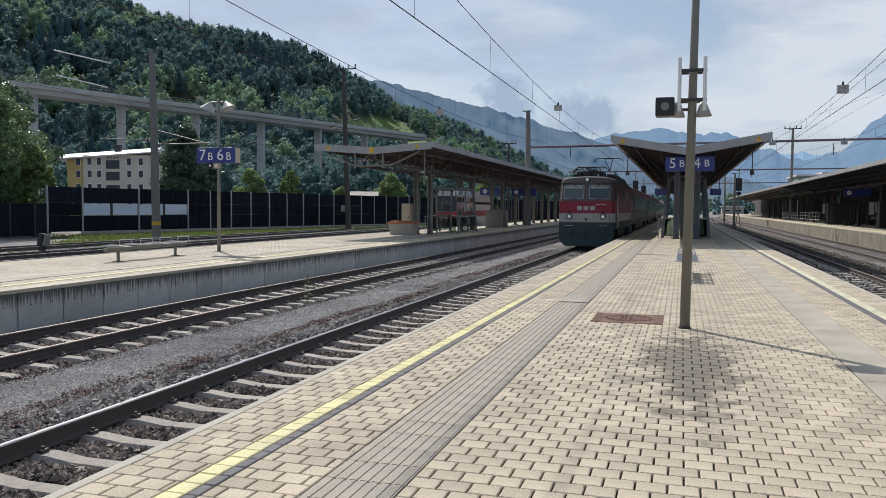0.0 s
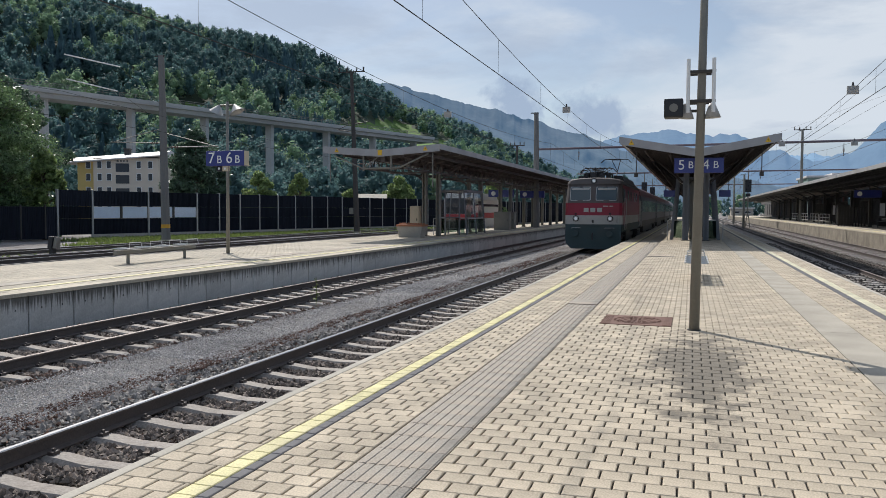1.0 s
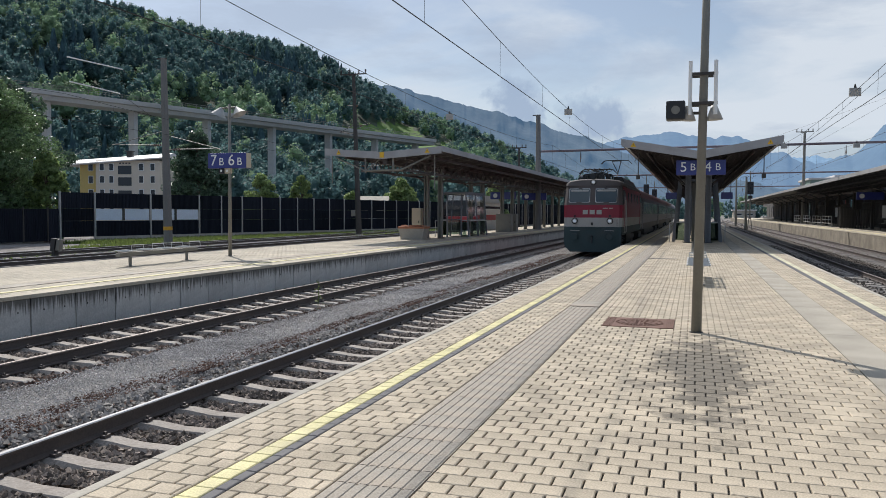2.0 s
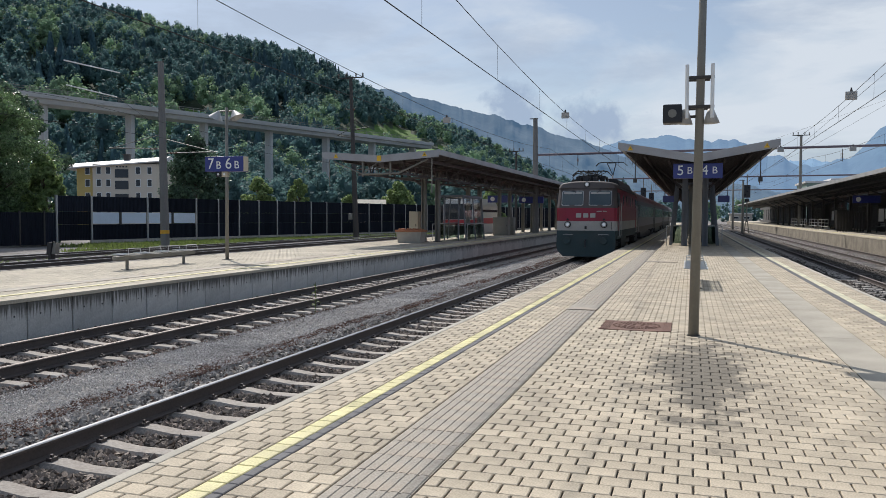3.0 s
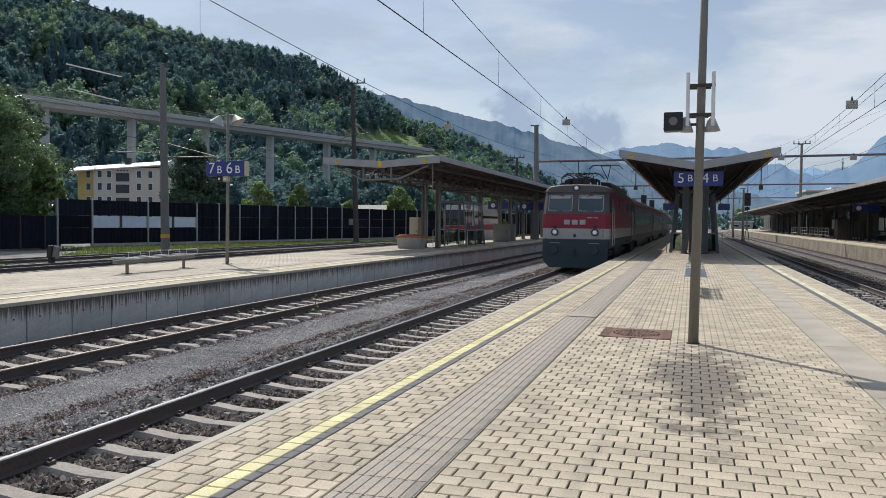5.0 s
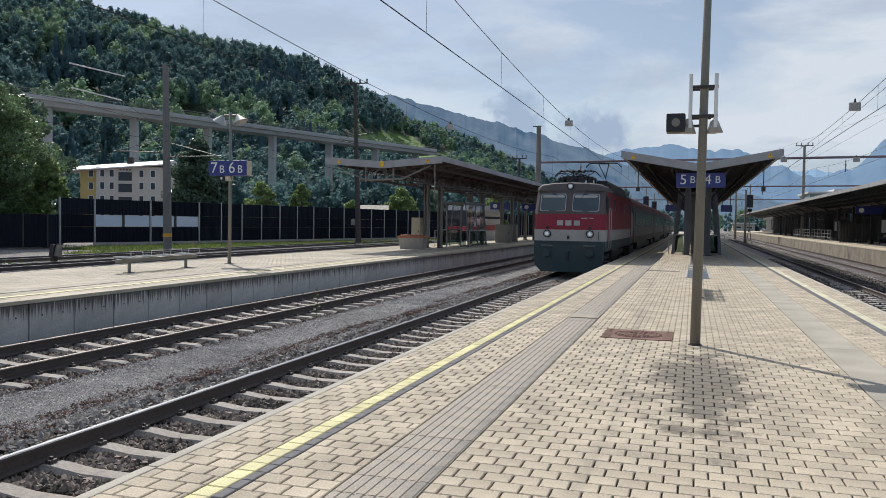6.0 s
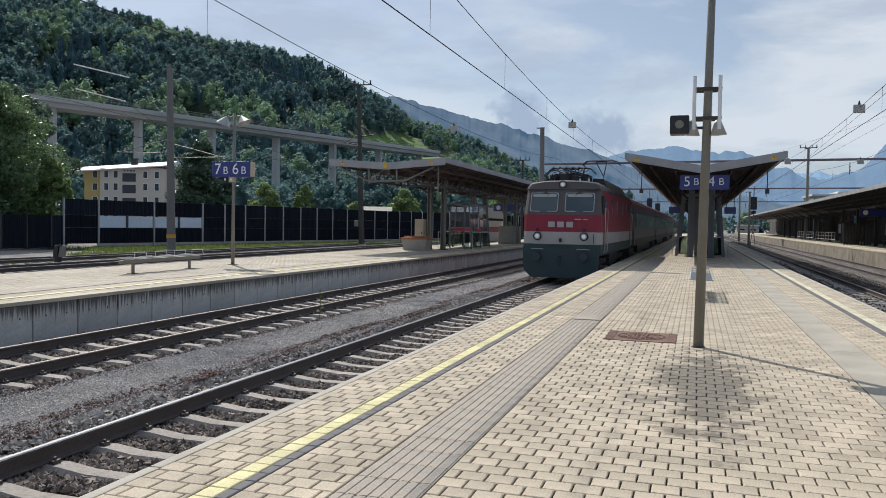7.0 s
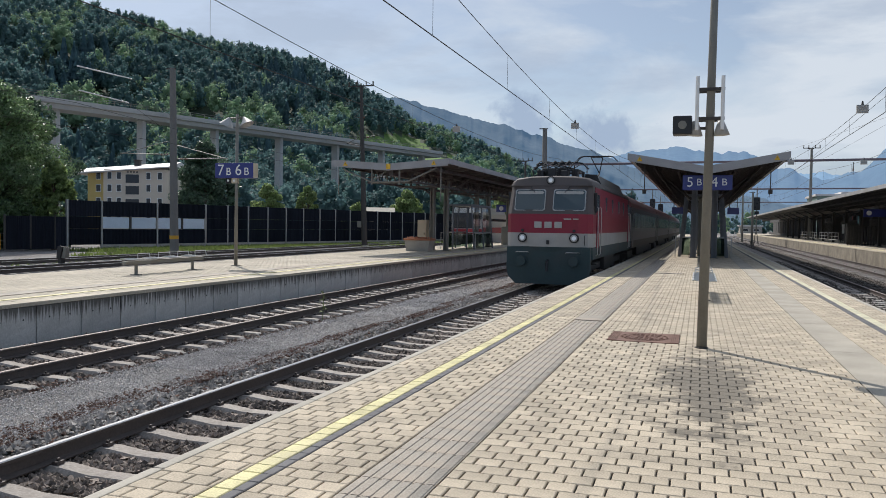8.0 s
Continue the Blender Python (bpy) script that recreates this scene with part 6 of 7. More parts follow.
# ---- the train ----
def loco():
    """An electric locomotive; its front lies at y = 0 and it points to -y. Rail level is z = 0."""
    t = thing("locomotive", "red electric locomotive with grey skirt and umber cab roof", "locomotive", at=(-4.82, 41.8, RAIL_Z))
    W = 1.45
    L = 15.4

    # side and front shells are stacked bands: skirt, grey, red, umber
    def band(name, z0, z1, front0, front1, mat, label="", w0=W, w1=W, curve=0.16):
        """A ring of wall round the whole body between two heights; front0/1: how far the nose is set back there."""
        bm = NM()
        def loop(z, fr, w):
            pts = []
            n = 8
            for i in range(n + 1):
                u = -1 + 2 * i / n
                pts.append((u * (w - 0.14), fr + curve * abs(u) ** 2.6, z))
            pts = [(-w, fr + curve + 0.16, z)] + pts + [(w, fr + curve + 0.16, z)]
            back = [(p[0], L - p[1] + 0.0, z) for p in pts[::-1]]
            return [bm.verts.new(p) for p in pts + back]
        a, b = loop(z0, front0, w0), loop(z1, front1, w1)
        k = len(a)
        for i in range(k):
            bm.faces.new((a[i], a[(i + 1) % k], b[(i + 1) % k], b[i]))
        bmesh.ops.recalc_face_normals(bm, faces=bm.faces)
        return part(name, bm, mat, t, label)
    band("frame_skirt", 0.95, 1.36, 0.10, 0.03, GREEN_GREY, "dark bluish lower frame")
    band("lower_body", 1.36, 1.82, 0.03, 0.0, LIGHT_GREY, "light grey lower body")
    band("body", 1.82, 2.46, 0.0, 0.03, RED, "red body band")
    # upper sides are red behind the cab; the cab face is umber
    def sides(name, z0, z1, w0, w1, mat):
        for s in (-1, 1):
            bm = NM()
            v = [bm.verts.new(p) for p in ((s * w0, 1.05, z0), (s * w0, L - 1.05, z0), (s * w1, L - 1.2, z1), (s * w1, 1.2, z1))]
            q = [bm.verts.new((p.co.x - s * 0.05, p.co.y, p.co.z)) for p in v]
            bm.faces.new(v), bm.faces.new(q[::-1])
            for i in range(4):
                bm.faces.new((v[i], q[i], q[(i + 1) % 4], v[(i + 1) % 4]))
            bmesh.ops.recalc_face_normals(bm, faces=bm.faces)
            part(name, bm, mat, t)
    band("cab_face", 2.46, 3.42, 0.03, 0.34, UMBER, "umber cab front", W, W * 0.955)
    sides("side_wall", 2.46, 3.40, W + 0.012, W * 0.958 + 0.012, RED)
    # rounded roof over the cabs and machine room
    bm = NM()
    prof = [(-W * 0.958, 3.42), (-W * 0.94, 3.58), (-W * 0.84, 3.70), (-W * 0.5, 3.77), (0, 3.79), (W * 0.5, 3.77), (W * 0.84, 3.70), (W * 0.94, 3.58), (W * 0.958, 3.42)]
    rings = []
    for y, sc, dz in ((0.46, 0.965, -0.09), (0.60, 0.985, -0.03), (1.0, 1.0, 0.0), (L - 1.0, 1.0, 0.0), (L - 0.6, 0.985, -0.03), (L - 0.46, 0.965, -0.09)):
        rings.append([bm.verts.new((x * (1 if z < 3.5 else sc), y, max(3.42, z + dz))) for x, z in prof])
    for a, b in zip(rings, rings[1:]):
        for i in range(len(prof) - 1):
            bm.faces.new((a[i], a[i + 1], b[i + 1], b[i]))
    bm.faces.new(rings[0][::-1]), bm.faces.new(rings[-1])
    lip = [bm.verts.new((x, y, 3.42)) for x, y in ((-W * 0.955, 0.50), (-W * 0.86, 0.36), (0, 0.31), (W * 0.86, 0.36), (W * 0.955, 0.50))]
    top = [rings[0][0], rings[0][2], rings[0][4], rings[0][6], rings[0][8]]
    for i in range(4):
        bm.faces.new((lip[i], lip[i + 1], top[i + 1], top[i]))
    bmesh.ops.recalc_face_normals(bm, faces=bm.faces)
    roof = part("roof", bm, UMBER, t, "umber grey roof", True)
    # dark sloped ventilation shoulder behind the cab
    for s in (-1, 1):
        bm = NM()
        prism(bm, [(s * W * 0.965, 3.41), (s * (W * 0.955 + 0.02), 3.44), (s * W * 0.80, 3.98), (s * W * 0.5, 4.0), (s * W * 0.5, 3.6)], "y", 3.4, L - 3.4)
        part("roof_shoulder", bm, BLACK, roof, "dark roof louvre housing")
    # windscreens
    for s in (-1, 1):
        x0, x1 = 0.13, 1.20
        bm = NM()
        def at(x, z, d):
            u = x / (W - 0.14)
            return (s * x, 0.03 + (z - 2.46) / 0.96 * 0.31 + 0.16 * abs(u) ** 2.6 - d, z)
        def panel(bm, xa, xb, za, zb, d0, d1):
            pts = [(xa, za + 0.05), (xa + 0.05, za), (xb - 0.05, za), (xb, za + 0.05), (xb, zb - 0.05), (xb - 0.05, zb), (xa + 0.05, zb), (xa, zb - 0.05)]
            a = [bm.verts.new(at(x, z, d0)) for x, z in pts]
            b = [bm.verts.new(at(x, z, d1)) for x, z in pts]
            bm.faces.new(a), bm.faces.new(b[::-1])
            for i in range(8):
                bm.faces.new((a[i], b[i], b[(i + 1) % 8], a[(i + 1) % 8]))
            bmesh.ops.recalc_face_normals(bm, faces=bm.faces)
        panel(bm, x0, x1, 2.57, 3.29, -0.05, 0.025)
        fr = part("windscreen_frame", bm, GALVANISED, t, "thin pale windscreen frame")
        bm = NM()
        panel(bm, x0 + 0.028, x1 - 0.028, 2.60, 3.262, 0.0, 0.032)
        part("windscreen", bm, WINDSCREEN, fr, "dark reflecting windscreen")
        bm = NM()
        panel(bm, x0 + 0.06, x1 - 0.06, 3.13, 3.23, 0.0, 0.036)
        part("sun_blind", bm, LIGHT_GREY, fr)
        bm = NM()
        path(bm, [at(0.66, 3.40, 0.05), at(0.60, 3.28, 0.06), at(0.50, 3.18, 0.05)], 0.012, 5)
        part("wiper", bm, BLACK, fr)
    # lamps
    def lamp(x, z, y, r, glass_mat):
        bm = NM()
        rod(bm, (x, y - 0.05, z), (x, y + 0.12, z), r * 1.25, r * 1.3, 24)
        h = part("headlight", bm, RUBBER, t, "round headlight")
        bm = NM()
        rod(bm, (x, y - 0.062, z), (x, y - 0.05, z), r * 0.86, r * 0.95, 24)
        part("lens_ring", bm, GALVANISED, h)
        bm = NM()
        rod(bm, (x, y - 0.07, z), (x, y - 0.06, z), r * 0.55, r * 0.6, 20)
        part("lens", bm, glass_mat, h)
    for x in (-0.87, 0.87):
        lamp(x, 1.655, 0.04, 0.125, LAMP_ON)
        bm = NM()
        rod(bm, (x, 0.0, 1.90), (x, 0.06, 1.90), 0.05, 0.05, 14)
        part("tail_lamp", bm, PANE_DARK, t)
    lamp(0, 3.60, 0.38, 0.115, LAMP_ON)
    # plain pale blocks stand for the company mark, bars for the number
    for x in (-0.34, 0.0, 0.34):
        bm = NM()
        box(bm, x - 0.125, x + 0.125, -0.02, 0.0, 1.99, 2.20, 0.009)
        part("company_mark", bm, LIGHT_GREY, t, "pale block of the company mark")
    bm = NM()
    box(bm, 0.52, 0.76, 0.0, 0.03, 2.27, 2.315)
    part("number_bar", bm, LIGHT_GREY, t)
    bm = NM()
    box(bm, 0.83, 1.0, 0.02, 0.05, 2.27, 2.315)
    part("number_bar", bm, LIGHT_GREY, t)
    # central coupler pocket, handrails, bars
    bm = NM()
    box(bm, -0.05, 0.05, -0.02, 0.03, 1.44, 1.58, 0.01)
    part("socket", bm, BLACK, t)
    for s in (-1, 1):
        bm = NM()
        path(bm, [(s * 0.62, -0.06, 1.16), (s * 0.64, -0.12, 1.18), (s * 1.06, -0.06, 1.18), (s * 1.08, 0.0, 1.16)], 0.014, 6)
        part("handrail", bm, GALVANISED, t)
    bm = NM()
    path(bm, [(1.22, 0.10, 1.42), (1.22, 0.03, 1.44), (1.22, 0.03, 1.74), (1.22, 0.10, 1.76)], 0.013, 6)
    part("handrail", bm, BLACK, t)
    # buffers and beam, plough
    bm = NM()
    box(bm, -1.30, 1.30, 0.28, 0.6, 0.62, 1.10, 0.03)
    part("buffer_beam", bm, GREEN_GREY, t)
    for x in (-0.875, 0.875):
        bm = NM()
        rod(bm, (x, 0.1, 0.88), (x, -0.12, 0.88), 0.12, 0.10, 16)
        bf = part("buffer", bm, GREEN_GREY, t)
        bm = NM()
        rod(bm, (x, -0.11, 0.88), (x, -0.16, 0.88), 0.17, 0.16, 24)
        part("buffer_plate", bm, GREEN_GREY, bf)
    bm = NM()
    path(bm, [(0, 0.02, 0.9), (0, -0.10, 0.85), (0, -0.12, 0.55)], 0.045, 8)
    part("coupling_hook", bm, BLACK, t)
    bm = NM()
    prism(bm, [(-1.40, 1.34), (1.40, 1.34), (1.42, 0.62), (1.36, 0.36), (1.10, 0.10), (-1.10, 0.10), (-1.36, 0.36), (-1.42, 0.62)], "y", 0.06, 0.26)
    part("plough", bm, GREEN_GREY, t, "dark snow plough plate")
    # cab door, side handrails, steps, side windows, louvres on both sides
    for s in (-1, 1):
        for y in (1.55, L - 1.55):
            bm = NM()
            a, b = sorted((s * (W + 0.002), s * (W + 0.02)))
            box(bm, a, b, y - 0.33, y + 0.33, 1.32, 2.44, 0.006)
            d = part("cab_door", bm, RED, t)
            bm = NM()
            a, b = sorted((s * (W * 0.97), s * (W + 0.03)))
            box(bm, a, b, y - 0.24, y + 0.24, 2.60, 3.15, 0.01)
            part("door_window", bm, WINDSCREEN, d)
            for dy in (-0.44, 0.44):
                bm = NM()
                path(bm, [(s * (W + 0.01), y + dy, 1.05), (s * (W + 0.07), y + dy, 1.1), (s * (W + 0.07), y + dy, 2.7), (s * W, y + dy, 2.75)], 0.016, 6)
                part("grab_rail", bm, GALVANISED, d)
            for z in (0.45, 0.75):
                bm = NM()
                a, b = sorted((s * (W - 0.25), s * (W + 0.02)))
                box(bm, a, b, y - 0.25, y + 0.25, z - 0.02, z + 0.02)
                part("step", bm, STEEL_DARK, d)
        bm = NM()
        a, b = sorted((s * (W - 0.03), s * (W + 0.07)))
        box(bm, a, b, 0.70, 0.80, 2.52, 3.20, 0.015)
        part("mirror", bm, BLACK, t, "folded black mirror housing")
        for y in (4.2, 6.4, 9.0, 11.2):
            bm = NM()
            a, b = sorted((s * (W * 0.975), s * (W + 0.018)))
            box(bm, a, b, y - 0.10, y + 0.10, 2.62, 3.16, 0.01)
            part("side_window", bm, WINDSCREEN, t)
    # roof equipment
    for y, up in ((3.0, False), (L - 2.6, True)):
        bm = NM()
        box(bm, -0.62, 0.62, y - 0.8, y - 0.7, 4.02, 4.10)
        box(bm, -0.62, 0.62, y + 0.7, y + 0.8, 4.02, 4.10)
        for x in (-0.62, 0.62):
            box(bm, x - 0.04, x + 0.04, y - 0.8, y + 0.8, 4.02, 4.10)
            for yy in (y - 0.7, y + 0.7):
                rod(bm, (x, yy, 3.8), (x, yy, 4.02), 0.06, 0.05, 8)
        pan = part("pantograph", bm, BLACK, t, "black pantograph frame")
        bm = NM()
        if up:
            zt = 5.42
            path(bm, [(0, y - 0.5, 4.12), (0, y + 1.0, 4.72)], 0.04, 6)
            path(bm, [(0, y + 1.0, 4.72), (-0.28, y - 0.1, zt), (0.28, y - 0.1, zt), (0, y + 1.0, 4.72)], 0.025, 6)
        else:
            zt = 4.30
            path(bm, [(0, y - 0.5, 4.12), (0, y + 1.0, 4.2)], 0.04, 6)
            path(bm, [(0, y + 1.0, 4.2), (-0.3, y - 0.6, zt), (0.3, y - 0.6, zt), (0, y + 1.0, 4.2)], 0.025, 6)
        part("arm", bm, BLACK, pan)
        bm = NM()
        yy = y - 0.1 if up else y - 0.6
        for d in (-0.14, 0.14):
            path(bm, [(-0.98, yy + d, zt - 0.18), (-0.78, yy + d, zt + 0.02), (-0.6, yy + d, zt + 0.05), (0.6, yy + d, zt + 0.05), (0.78, yy + d, zt + 0.02), (0.98, yy + d, zt - 0.18)], 0.022, 6)
        part("collector_head", bm, BLACK, pan)
    bm = NM()
    for x, y, z, w, h in ((-0.55, 1.5, 3.83, 0.22, 0.18), (-0.15, 1.55, 3.86, 0.3, 0.22), (0.3, 1.5, 3.84, 0.24, 0.16), (0.0, 2.3, 3.84, 0.6, 0.30), (-0.5, 2.2, 3.83, 0.22, 0.28), (0.55, 2.2, 3.83, 0.22, 0.26)):
        box(bm, x - w / 2, x + w / 2, y - 0.2, y + 0.2, z - 0.1, z + h, 0.02)
    for k in range(6):
        x = -0.6 + k * 0.22
        y = 1.3 + 0.35 * (k % 3)
        rod(bm, (x, y, 3.75), (x + 0.04, y, 4.05 + 0.09 * (k % 3)), 0.035, 0.02, 8)
        for q in range(3):
            rod(bm, (x, y, 3.84 + 0.07 * q), (x, y, 3.86 + 0.07 * q), 0.06, 0.06, 8)
    for k in range(5):
        path(bm, [(-0.75 + 0.2 * k, 1.2 + 0.2 * k, 4.1), (-0.3 + 0.12 * k, 1.9, 4.32 - 0.04 * k), (0.5, 2.3 + 0.2 * k, 4.12)], 0.016, 5)
    part("switchgear", bm, BLACK, t, "black roof switchgear and insulators")
    bm = NM()
    for k in range(6):
        x = -0.7 + 0.25 * k
        path(bm, [(x, 1.35, 4.2), (x + 0.1, 1.7, 4.36), (x + 0.15, 2.3, 4.28), (x * 0.6, 3.0, 4.16)], 0.018, 5)
    path(bm, [(-0.75, 1.2, 3.80), (-0.82, 1.3, 4.0), (-0.66, 1.4, 4.18), (-0.4, 1.5, 4.22)], 0.025, 6)
    part("busbar", bm, BLACK, t)
    # bogies and wheels
    wheels = []
    for yb in (3.6, L - 3.6):
        bm = NM()
        for s in (-1, 1):
            box(bm, s * 1.0 - 0.08, s * 1.0 + 0.08, yb - 2.0, yb + 2.0, 0.45, 0.72, 0.03)
        box(bm, -1.0, 1.0, yb - 0.3, yb + 0.3, 0.4, 0.8)
        part("bogie_frame", bm, STEEL_DARK, t)
        for dy in (-1.45, 1.45):
            bm = NM()
            rod(bm, (-0.95, 0, 0), (0.95, 0, 0), 0.09, 0.09, 10)
            for s in (-1, 1):
                rod(bm, (s * 0.70, 0, 0), (s * 0.84, 0, 0), 0.62, 0.62, 28)
                for k in range(6):
                    a = k / 6 * 6.2832
                    rod(bm, (s * 0.85, math.cos(a) * 0.33, math.sin(a) * 0.33), (s * 0.865, math.cos(a) * 0.33, math.sin(a) * 0.33), 0.06, 0.06, 8)
            w = part("wheelset", bm, STEEL_DARK, t)
            w.location = (0, yb + dy, 0.65)
            wheels.append((w, (0, yb + dy, 0.65), 0.65))
    bm = NM()
    box(bm, -1.2, 1.2, 6.0, 9.4, 0.35, 0.98, 0.04)
    part("underfloor_box", bm, STEEL_DARK, t)
    return t, wheels


def coach():
    """A passenger coach, front end at y = 0."""
    t = thing("passenger_coach", "anthracite passenger coach with a dull red roof", "railway coach", "coaches of the train", at=(-4.82, 58, RAIL_Z))
    W, L = 1.41, 26.0
    body = [(-W, 0.85), (-W, 3.1), (-W * 0.96, 3.35), (-W * 0.80, 3.68), (-W * 0.45, 3.92), (0, 4.0), (W * 0.45, 3.92), (W * 0.80, 3.68), (W * 0.96, 3.35), (W, 3.1), (W, 0.85)]
    bm = NM()
    prism(bm, [(-W, 0.95), (-W, 3.12), (W, 3.12), (W, 0.95)], "y", 0, L)
    b = part("body", bm, COACH_SKIN, t)
    bm = NM()
    prism(bm, [(-W - 0.004, 3.121), *[(x, z) for x, z in body if z > 3.2], (W + 0.004, 3.121)], "y", 0.02, L - 0.02)
    part("roof", bm, COACH_ROOF, t)
    for s in (-1, 1):
        a, c = sorted((s * (W + 0.001), s * (W + 0.008)))
        # lighter band painted for the reflections along the lower side
        bm = NM()
        box(bm, a, c, 0.02, L - 0.02, 0.96, 1.35)
        part("reflection_band", bm, UMBER, b)
        for i in range(10):
            y = 3.2 + i * 2.15
            bm = NM()
            a2, c2 = sorted((s * (W + 0.001), s * (W + 0.016)))
            box(bm, a2, c2, y - 0.85, y + 0.85, 2.0, 2.85, 0.005)
            part("window", bm, COACH_BAND, b)
        for y in (1.0, L - 1.0):
            bm = NM()
            a2, c2 = sorted((s * (W + 0.002), s * (W + 0.025)))
            box(bm, a2, c2, y - 0.45, y + 0.45, 1.0, 3.0, 0.006)
            d = part("door", bm, COACH_SKIN, b)
            bm = NM()
            a2, c2 = sorted((s * (W + 0.02), s * (W + 0.03)))
            box(bm, a2, c2, y - 0.22, y + 0.22, 2.0, 2.85)
            part("door_window", bm, COACH_BAND, d)
    for y in (-0.25, L):
        bm = NM()
        box(bm, -0.6, 0.6, y, y + 0.25, 1.05, 3.2, 0.05)
        part("gangway", bm, RUBBER, t)
    for y in (3.5, L - 3.5):
        bm = NM()
        box(bm, -1.1, 1.1, y - 1.7, y + 1.7, 0.3, 0.75, 0.04)
        for s in (-1, 1):
            for dy in (-1.25, 1.25):
                rod(bm, (s * 0.70, y + dy, 0.46), (s * 0.84, y + dy, 0.46), 0.46, 0.46, 20)
        part("bogie", bm, STEEL_DARK, t)
    bm = NM()
    box(bm, -1.2, 1.2, 7, L - 7, 0.4, 0.95, 0.05)
    part("underfloor_boxes", bm, STEEL_DARK, t)
    return t


LOCO, WHEELS = loco()
COACHES = [coach()]
for k in range(1, 4):
    COACHES.append(copy_thing(COACHES[0], pose(-4.82, 58 + 26.3 * k, RAIL_Z)))


# Railcar added to show the red and white reflection in the shelter's glass.
def railcar(at, length, rz=0.0):
    t = thing("railcar", "red and white railcar added for the reflection in the shelter pane", "train", at=at, rz=rz)
    bm = NM()
    prism(bm, [(-1.4, 0.45), (-1.4, 3.0), (-1.1, 3.6), (1.1, 3.6), (1.4, 3.0), (1.4, 0.45)], "y", 0, length)
    b = part("body", bm, WHITE, t)
    for s in (-1, 1):
        a, c = sorted((s * 1.401, s * 1.412))
        for z0, z1, m, nm in ((1.35, 1.85, RED_STRIPE, "red_stripe"), (2.40, 2.62, COACH_BAND, "window_band")):
            bm = NM()
            box(bm, a, c, 0.1, length - 0.1, z0, z1)
            part(nm, bm, m, b)
    bm = NM()
    box(bm, -1.2, 1.2, 1, length - 1, 0.15, 0.45)
    part("underframe", bm, STEEL_DARK, t)
    bm = NM()
    box(bm, -1.2, 1.2, -0.02, -0.002, 1.75, 3.1, 0.008)
    part("windscreen", bm, PANE_DARK, t, "dark windscreen")
    bm = NM()
    box(bm, -1.38, 1.38, -0.016, -0.002, 1.24, 1.72)
    part("red_stripe", bm, RED_STRIPE, b)
    bm = NM()
    box(bm, -1.3, 1.3, -0.02, -0.002, 0.5, 1.2, 0.008)
    part("apron", bm, STEEL_DARK, t, "dark front apron")


RED_STRIPE = material("railcar_red", (0.50, 0.04, 0.05), 0.45, vary=0.08)
railcar((-19.2, 66.0, RAIL_Z), 8.6)


def train_y(t):
    """Where the train's front stands: it pulls away slowly."""
    return 41.8 - 0.6 * t - 0.168 * t * t




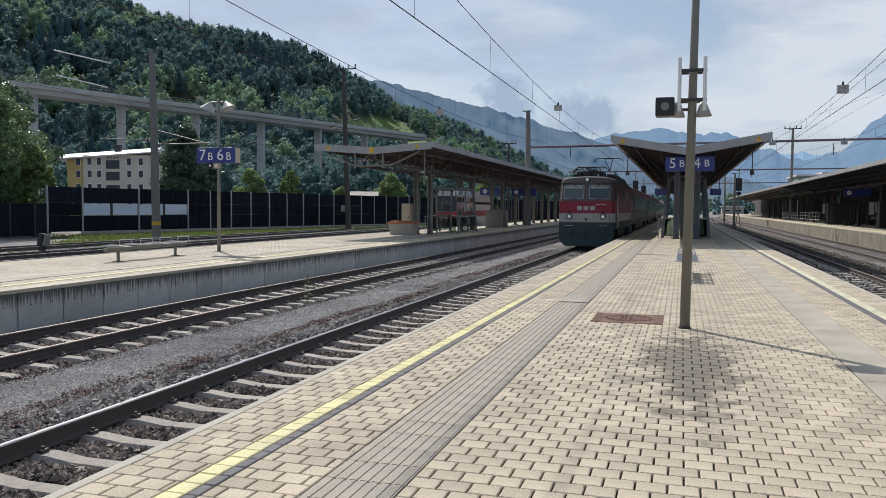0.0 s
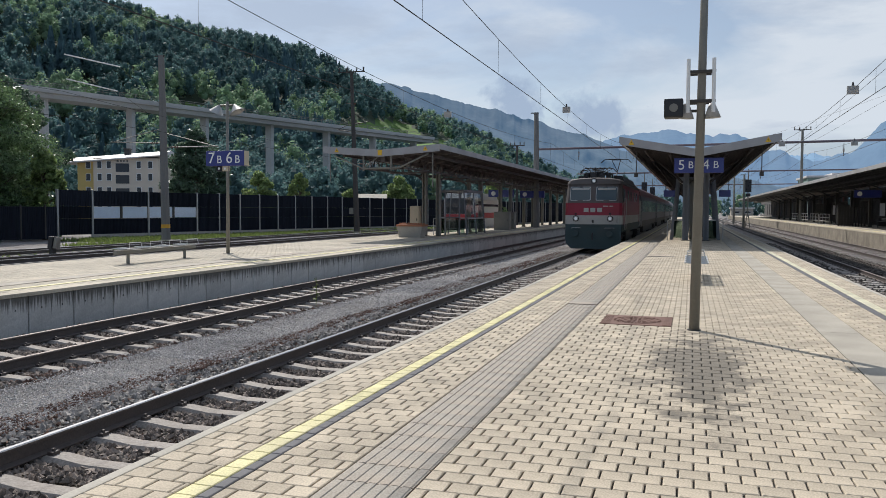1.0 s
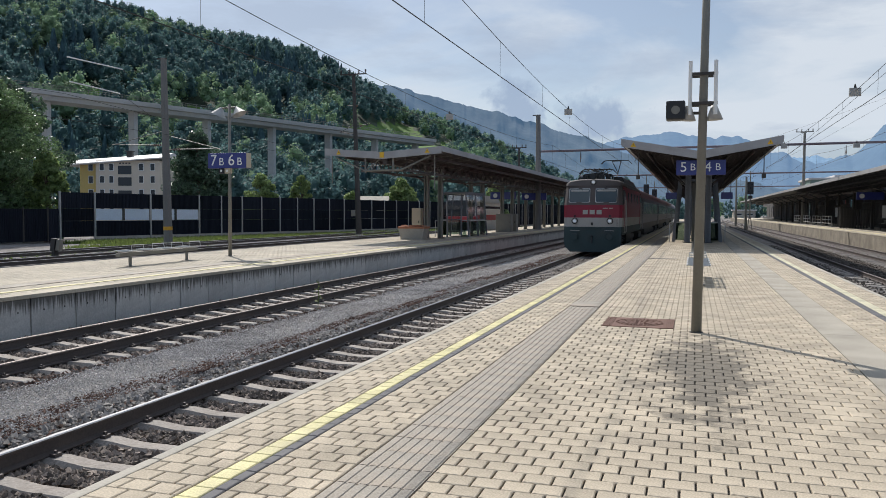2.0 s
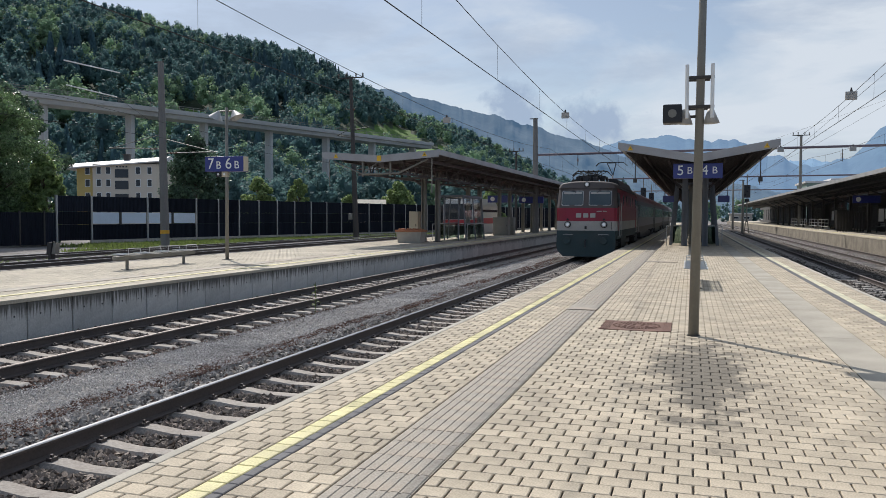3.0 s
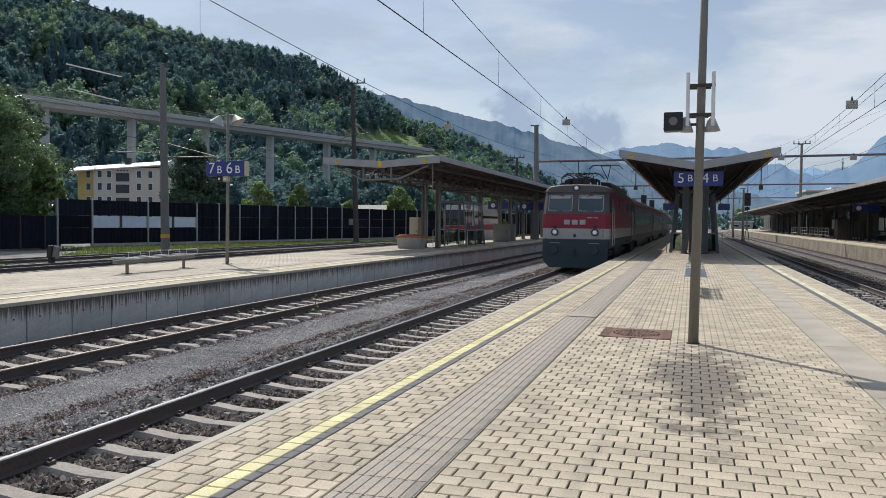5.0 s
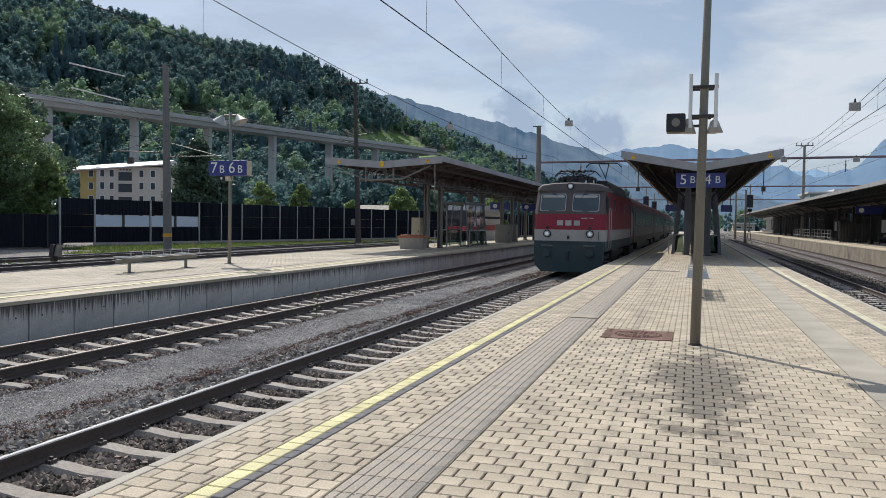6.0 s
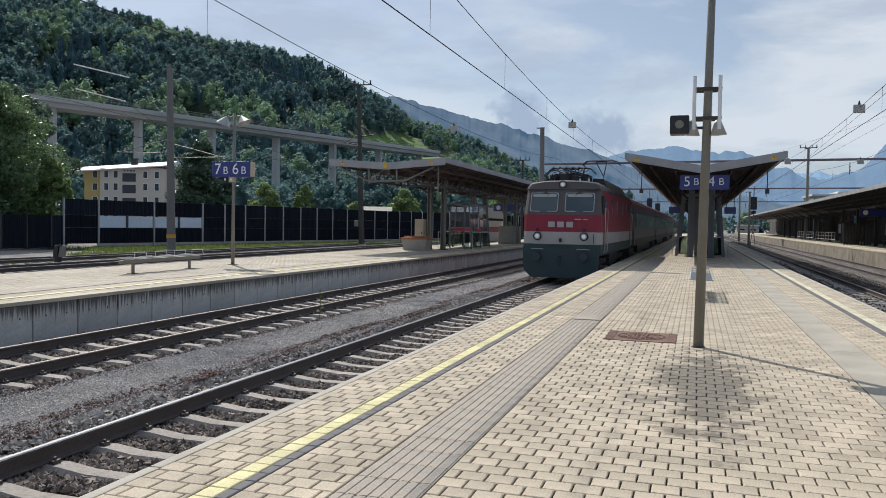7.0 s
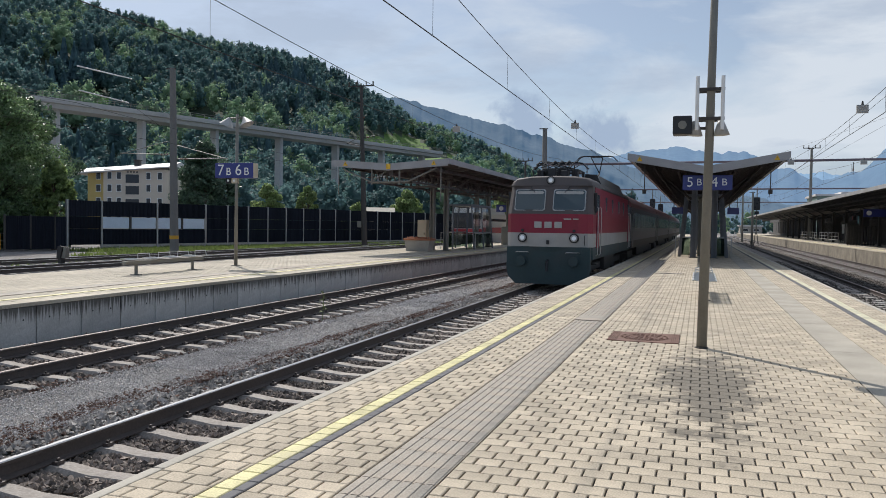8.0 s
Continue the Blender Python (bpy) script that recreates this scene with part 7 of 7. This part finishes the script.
# ---- paving of the island platform ----
def paving():
    ROW, WID, HEAD, BED = 0.155, 0.170, 0.0115, 0.0055
    zones = [(-3.05, -2.585, "p"), (-2.585, -2.455, "y"), (-2.455, -2.378, "d"), (-2.378, -1.885, "p"), (-1.405, 1.55, "p"), (2.02, 2.60, "p"), (2.60, 2.72, "d"), (2.72, 2.88, "w"), (2.88, 3.27, "p")]
    holes = [(-1.09, -0.27, 10.69, 11.51), (-1.41, -0.49, 26.96, 27.24)]
    heap = {"p": [[], []], "y": [[], []], "d": [[], []], "w": [[], []]}
    mesh_cache = {}
    rng = random.Random(4)
    singles = 0

    def stone(x0, x1, y0, y1, z):
        c, lo = 0.006, -0.02
        return ([(x0, y0, lo), (x1, y0, lo), (x1, y1, lo), (x0, y1, lo), (x0, y0, z - 0.005), (x1, y0, z - 0.005), (x1, y1, z - 0.005), (x0, y1, z - 0.005),
                 (x0 + c, y0 + c, z), (x1 - c, y0 + c, z), (x1 - c, y1 - c, z), (x0 + c, y1 - c, z)],
                [(8, 9, 10, 11), (4, 5, 9, 8), (5, 6, 10, 9), (6, 7, 11, 10), (7, 4, 8, 11), (0, 1, 5, 4), (1, 2, 6, 5), (2, 3, 7, 6), (3, 0, 4, 7)])
    mats = {"p": PAVER, "y": YELLOW, "d": DARKSTRIP, "w": YELLOW_SUNLIT}
    for r in range(-63, int((70 - 1.8) / ROW)):
        y0 = 1.8 + r * ROW
        shift = (r % 2) * WID * 0.5
        for a, b, kind in zones:
            x = a - (shift if kind == "p" else 0)
            step = WID if kind == "p" else (b - a)
            while x < b - 0.01:
                x0, x1 = max(a, x), min(b, x + step)
                x += step
                if x1 - x0 < 0.03:
                    continue
                cx, cy = (x0 + x1) / 2, y0 + ROW / 2
                if any(h[0] - 0.05 < cx < h[1] + 0.05 and h[2] - 0.05 < cy < h[3] + 0.05 for h in holes):
                    continue
                z = rng.uniform(-0.002, 0.0015)
                g = HEAD / 2 if kind == "p" else 0.003
                p = (x0 + g, x1 - g, y0 + BED / 2, y0 + ROW - BED / 2)
                if kind == "p" and singles < 300 and 3.4 < y0 < 5.2 and -1.5 < cx < 1.5:
                    key = round(x1 - x0, 3)
                    if key not in mesh_cache:
                        v, f = stone(-(x1 - x0) / 2 + g, (x1 - x0) / 2 - g, -ROW / 2 + BED / 2, ROW / 2 - BED / 2, 0)
                        me = bpy.data.meshes.new("paver")
                        me.from_pydata(v, [], f)
                        me.materials.append(PAVER_ONE)
                        mesh_cache[key] = me
                    share("paver", mesh_cache[key], PLATFORM, (cx, cy, z), rng.uniform(-0.5, 0.5))
                    singles += 1
                    continue
                v, f = stone(*p, z)
                hv, hf = heap[kind]
                k = len(hv)
                hv += v
                hf += [tuple(i + k for i in q) for q in f]
    for kind, nm in (("p", "pavers"), ("y", "yellow_line"), ("d", "dark_line"), ("w", "sunlit_line")):
        tagged(raw(nm, *heap[kind], mats[kind], PLATFORM), kind="stuff")
    # stones of the middle platform
    mv, mf = [], []
    for r in range(int(46 / ROW)):
        y0 = 6 + r * ROW
        for c in range(34):
            x0 = -17.3 + c * WID - (r % 2) * WID * 0.5
            x1 = min(-11.62, x0 + WID)
            x0 = max(-17.3, x0)
            if x0 < -13.125 < x1:
                x1 = -13.125
            elif x0 < -12.665 < x1:
                x0 = -12.665
            if x1 - x0 < 0.03 or -13.125 < (x0 + x1) / 2 < -12.665:
                continue
            v, f = stone(x0 + HEAD / 2, x1 - HEAD / 2, y0 + BED / 2, y0 + ROW - BED / 2, rng.uniform(-0.004, -0.0005))
            k = len(mv)
            mv += v
            mf += [tuple(i + k for i in q) for q in f]
    tagged(raw("pavers", mv, mf, PAVER_LEFT, MIDDLE), kind="stuff")
    # far stretch without separate stones
    for a, b, kind in zones:
        bm = NM()
        box(bm, a, b, 70, 200, -0.012, -0.002)
        part("far_paving", bm, mats[kind], PLATFORM)
    # asphalt band with saw cuts
    y = 1.5 - 9.3
    while y < 70:
        bm = NM()
        box(bm, 1.556, 2.014, y + 0.006, y + 3.094, -0.02, -0.001, 0.003)
        part("asphalt_slab", bm, ASPHALT_PALE, PLATFORM)
        y += 3.1
    bm = NM()
    box(bm, 1.556, 2.014, y, 200, -0.02, -0.003)
    part("asphalt_slab", bm, ASPHALT_PALE, PLATFORM)
    # ribbed guidance slabs
    bm = NM()
    w, ln = 0.468, 2 * ROW
    box(bm, -w / 2, w / 2, -ln / 2 + 0.004, ln / 2 - 0.004, -0.02, -0.004)
    for i in range(7):
        c = -w / 2 + (i + 0.5) * w / 7
        prism(bm, [(c - 0.027, -0.004), (c + 0.027, -0.004), (c + 0.022, 0.002), (c - 0.022, 0.002)], "y", -ln / 2 + 0.004, ln / 2 - 0.004)
    slab = part("guidance_slab", bm, TACTILE, PLATFORM)
    slab.location = (-1.645, 1.8 + ln / 2, 0)
    for k in [*range(-31, 0), *range(1, 190)]:
        share("guidance_slab", slab.data, PLATFORM, (-1.645, 1.8 + ln * (k + 0.5), rng.uniform(-0.0015, 0.001)), rng.uniform(-0.25, 0.25))
    bm = NM()
    box(bm, -1.88, -1.41, 1.8 + 190 * ln, 200, -0.02, -0.002)
    part("far_guidance_strip", bm, TACTILE, PLATFORM)


paving()


# ---- what moves ----
def motions():
    times = [0.5 * k for k in range(17)]
    walk(LOCO, [(t, pose(-4.82, train_y(t), RAIL_Z)) for t in times])
    for k, c in enumerate(COACHES):
        walk(c, [(t, pose(-4.82, train_y(t) + 16.2 + 26.3 * k, RAIL_Z)) for t in times])
    for w, place, r in WHEELS:
        rows = []
        for k in range(41):
            t = 0.2 * k
            rows.append((t, pose(*place, math.degrees((train_y(0) - train_y(t)) / r), 0, 0)))
        walk(w, rows)


motions()
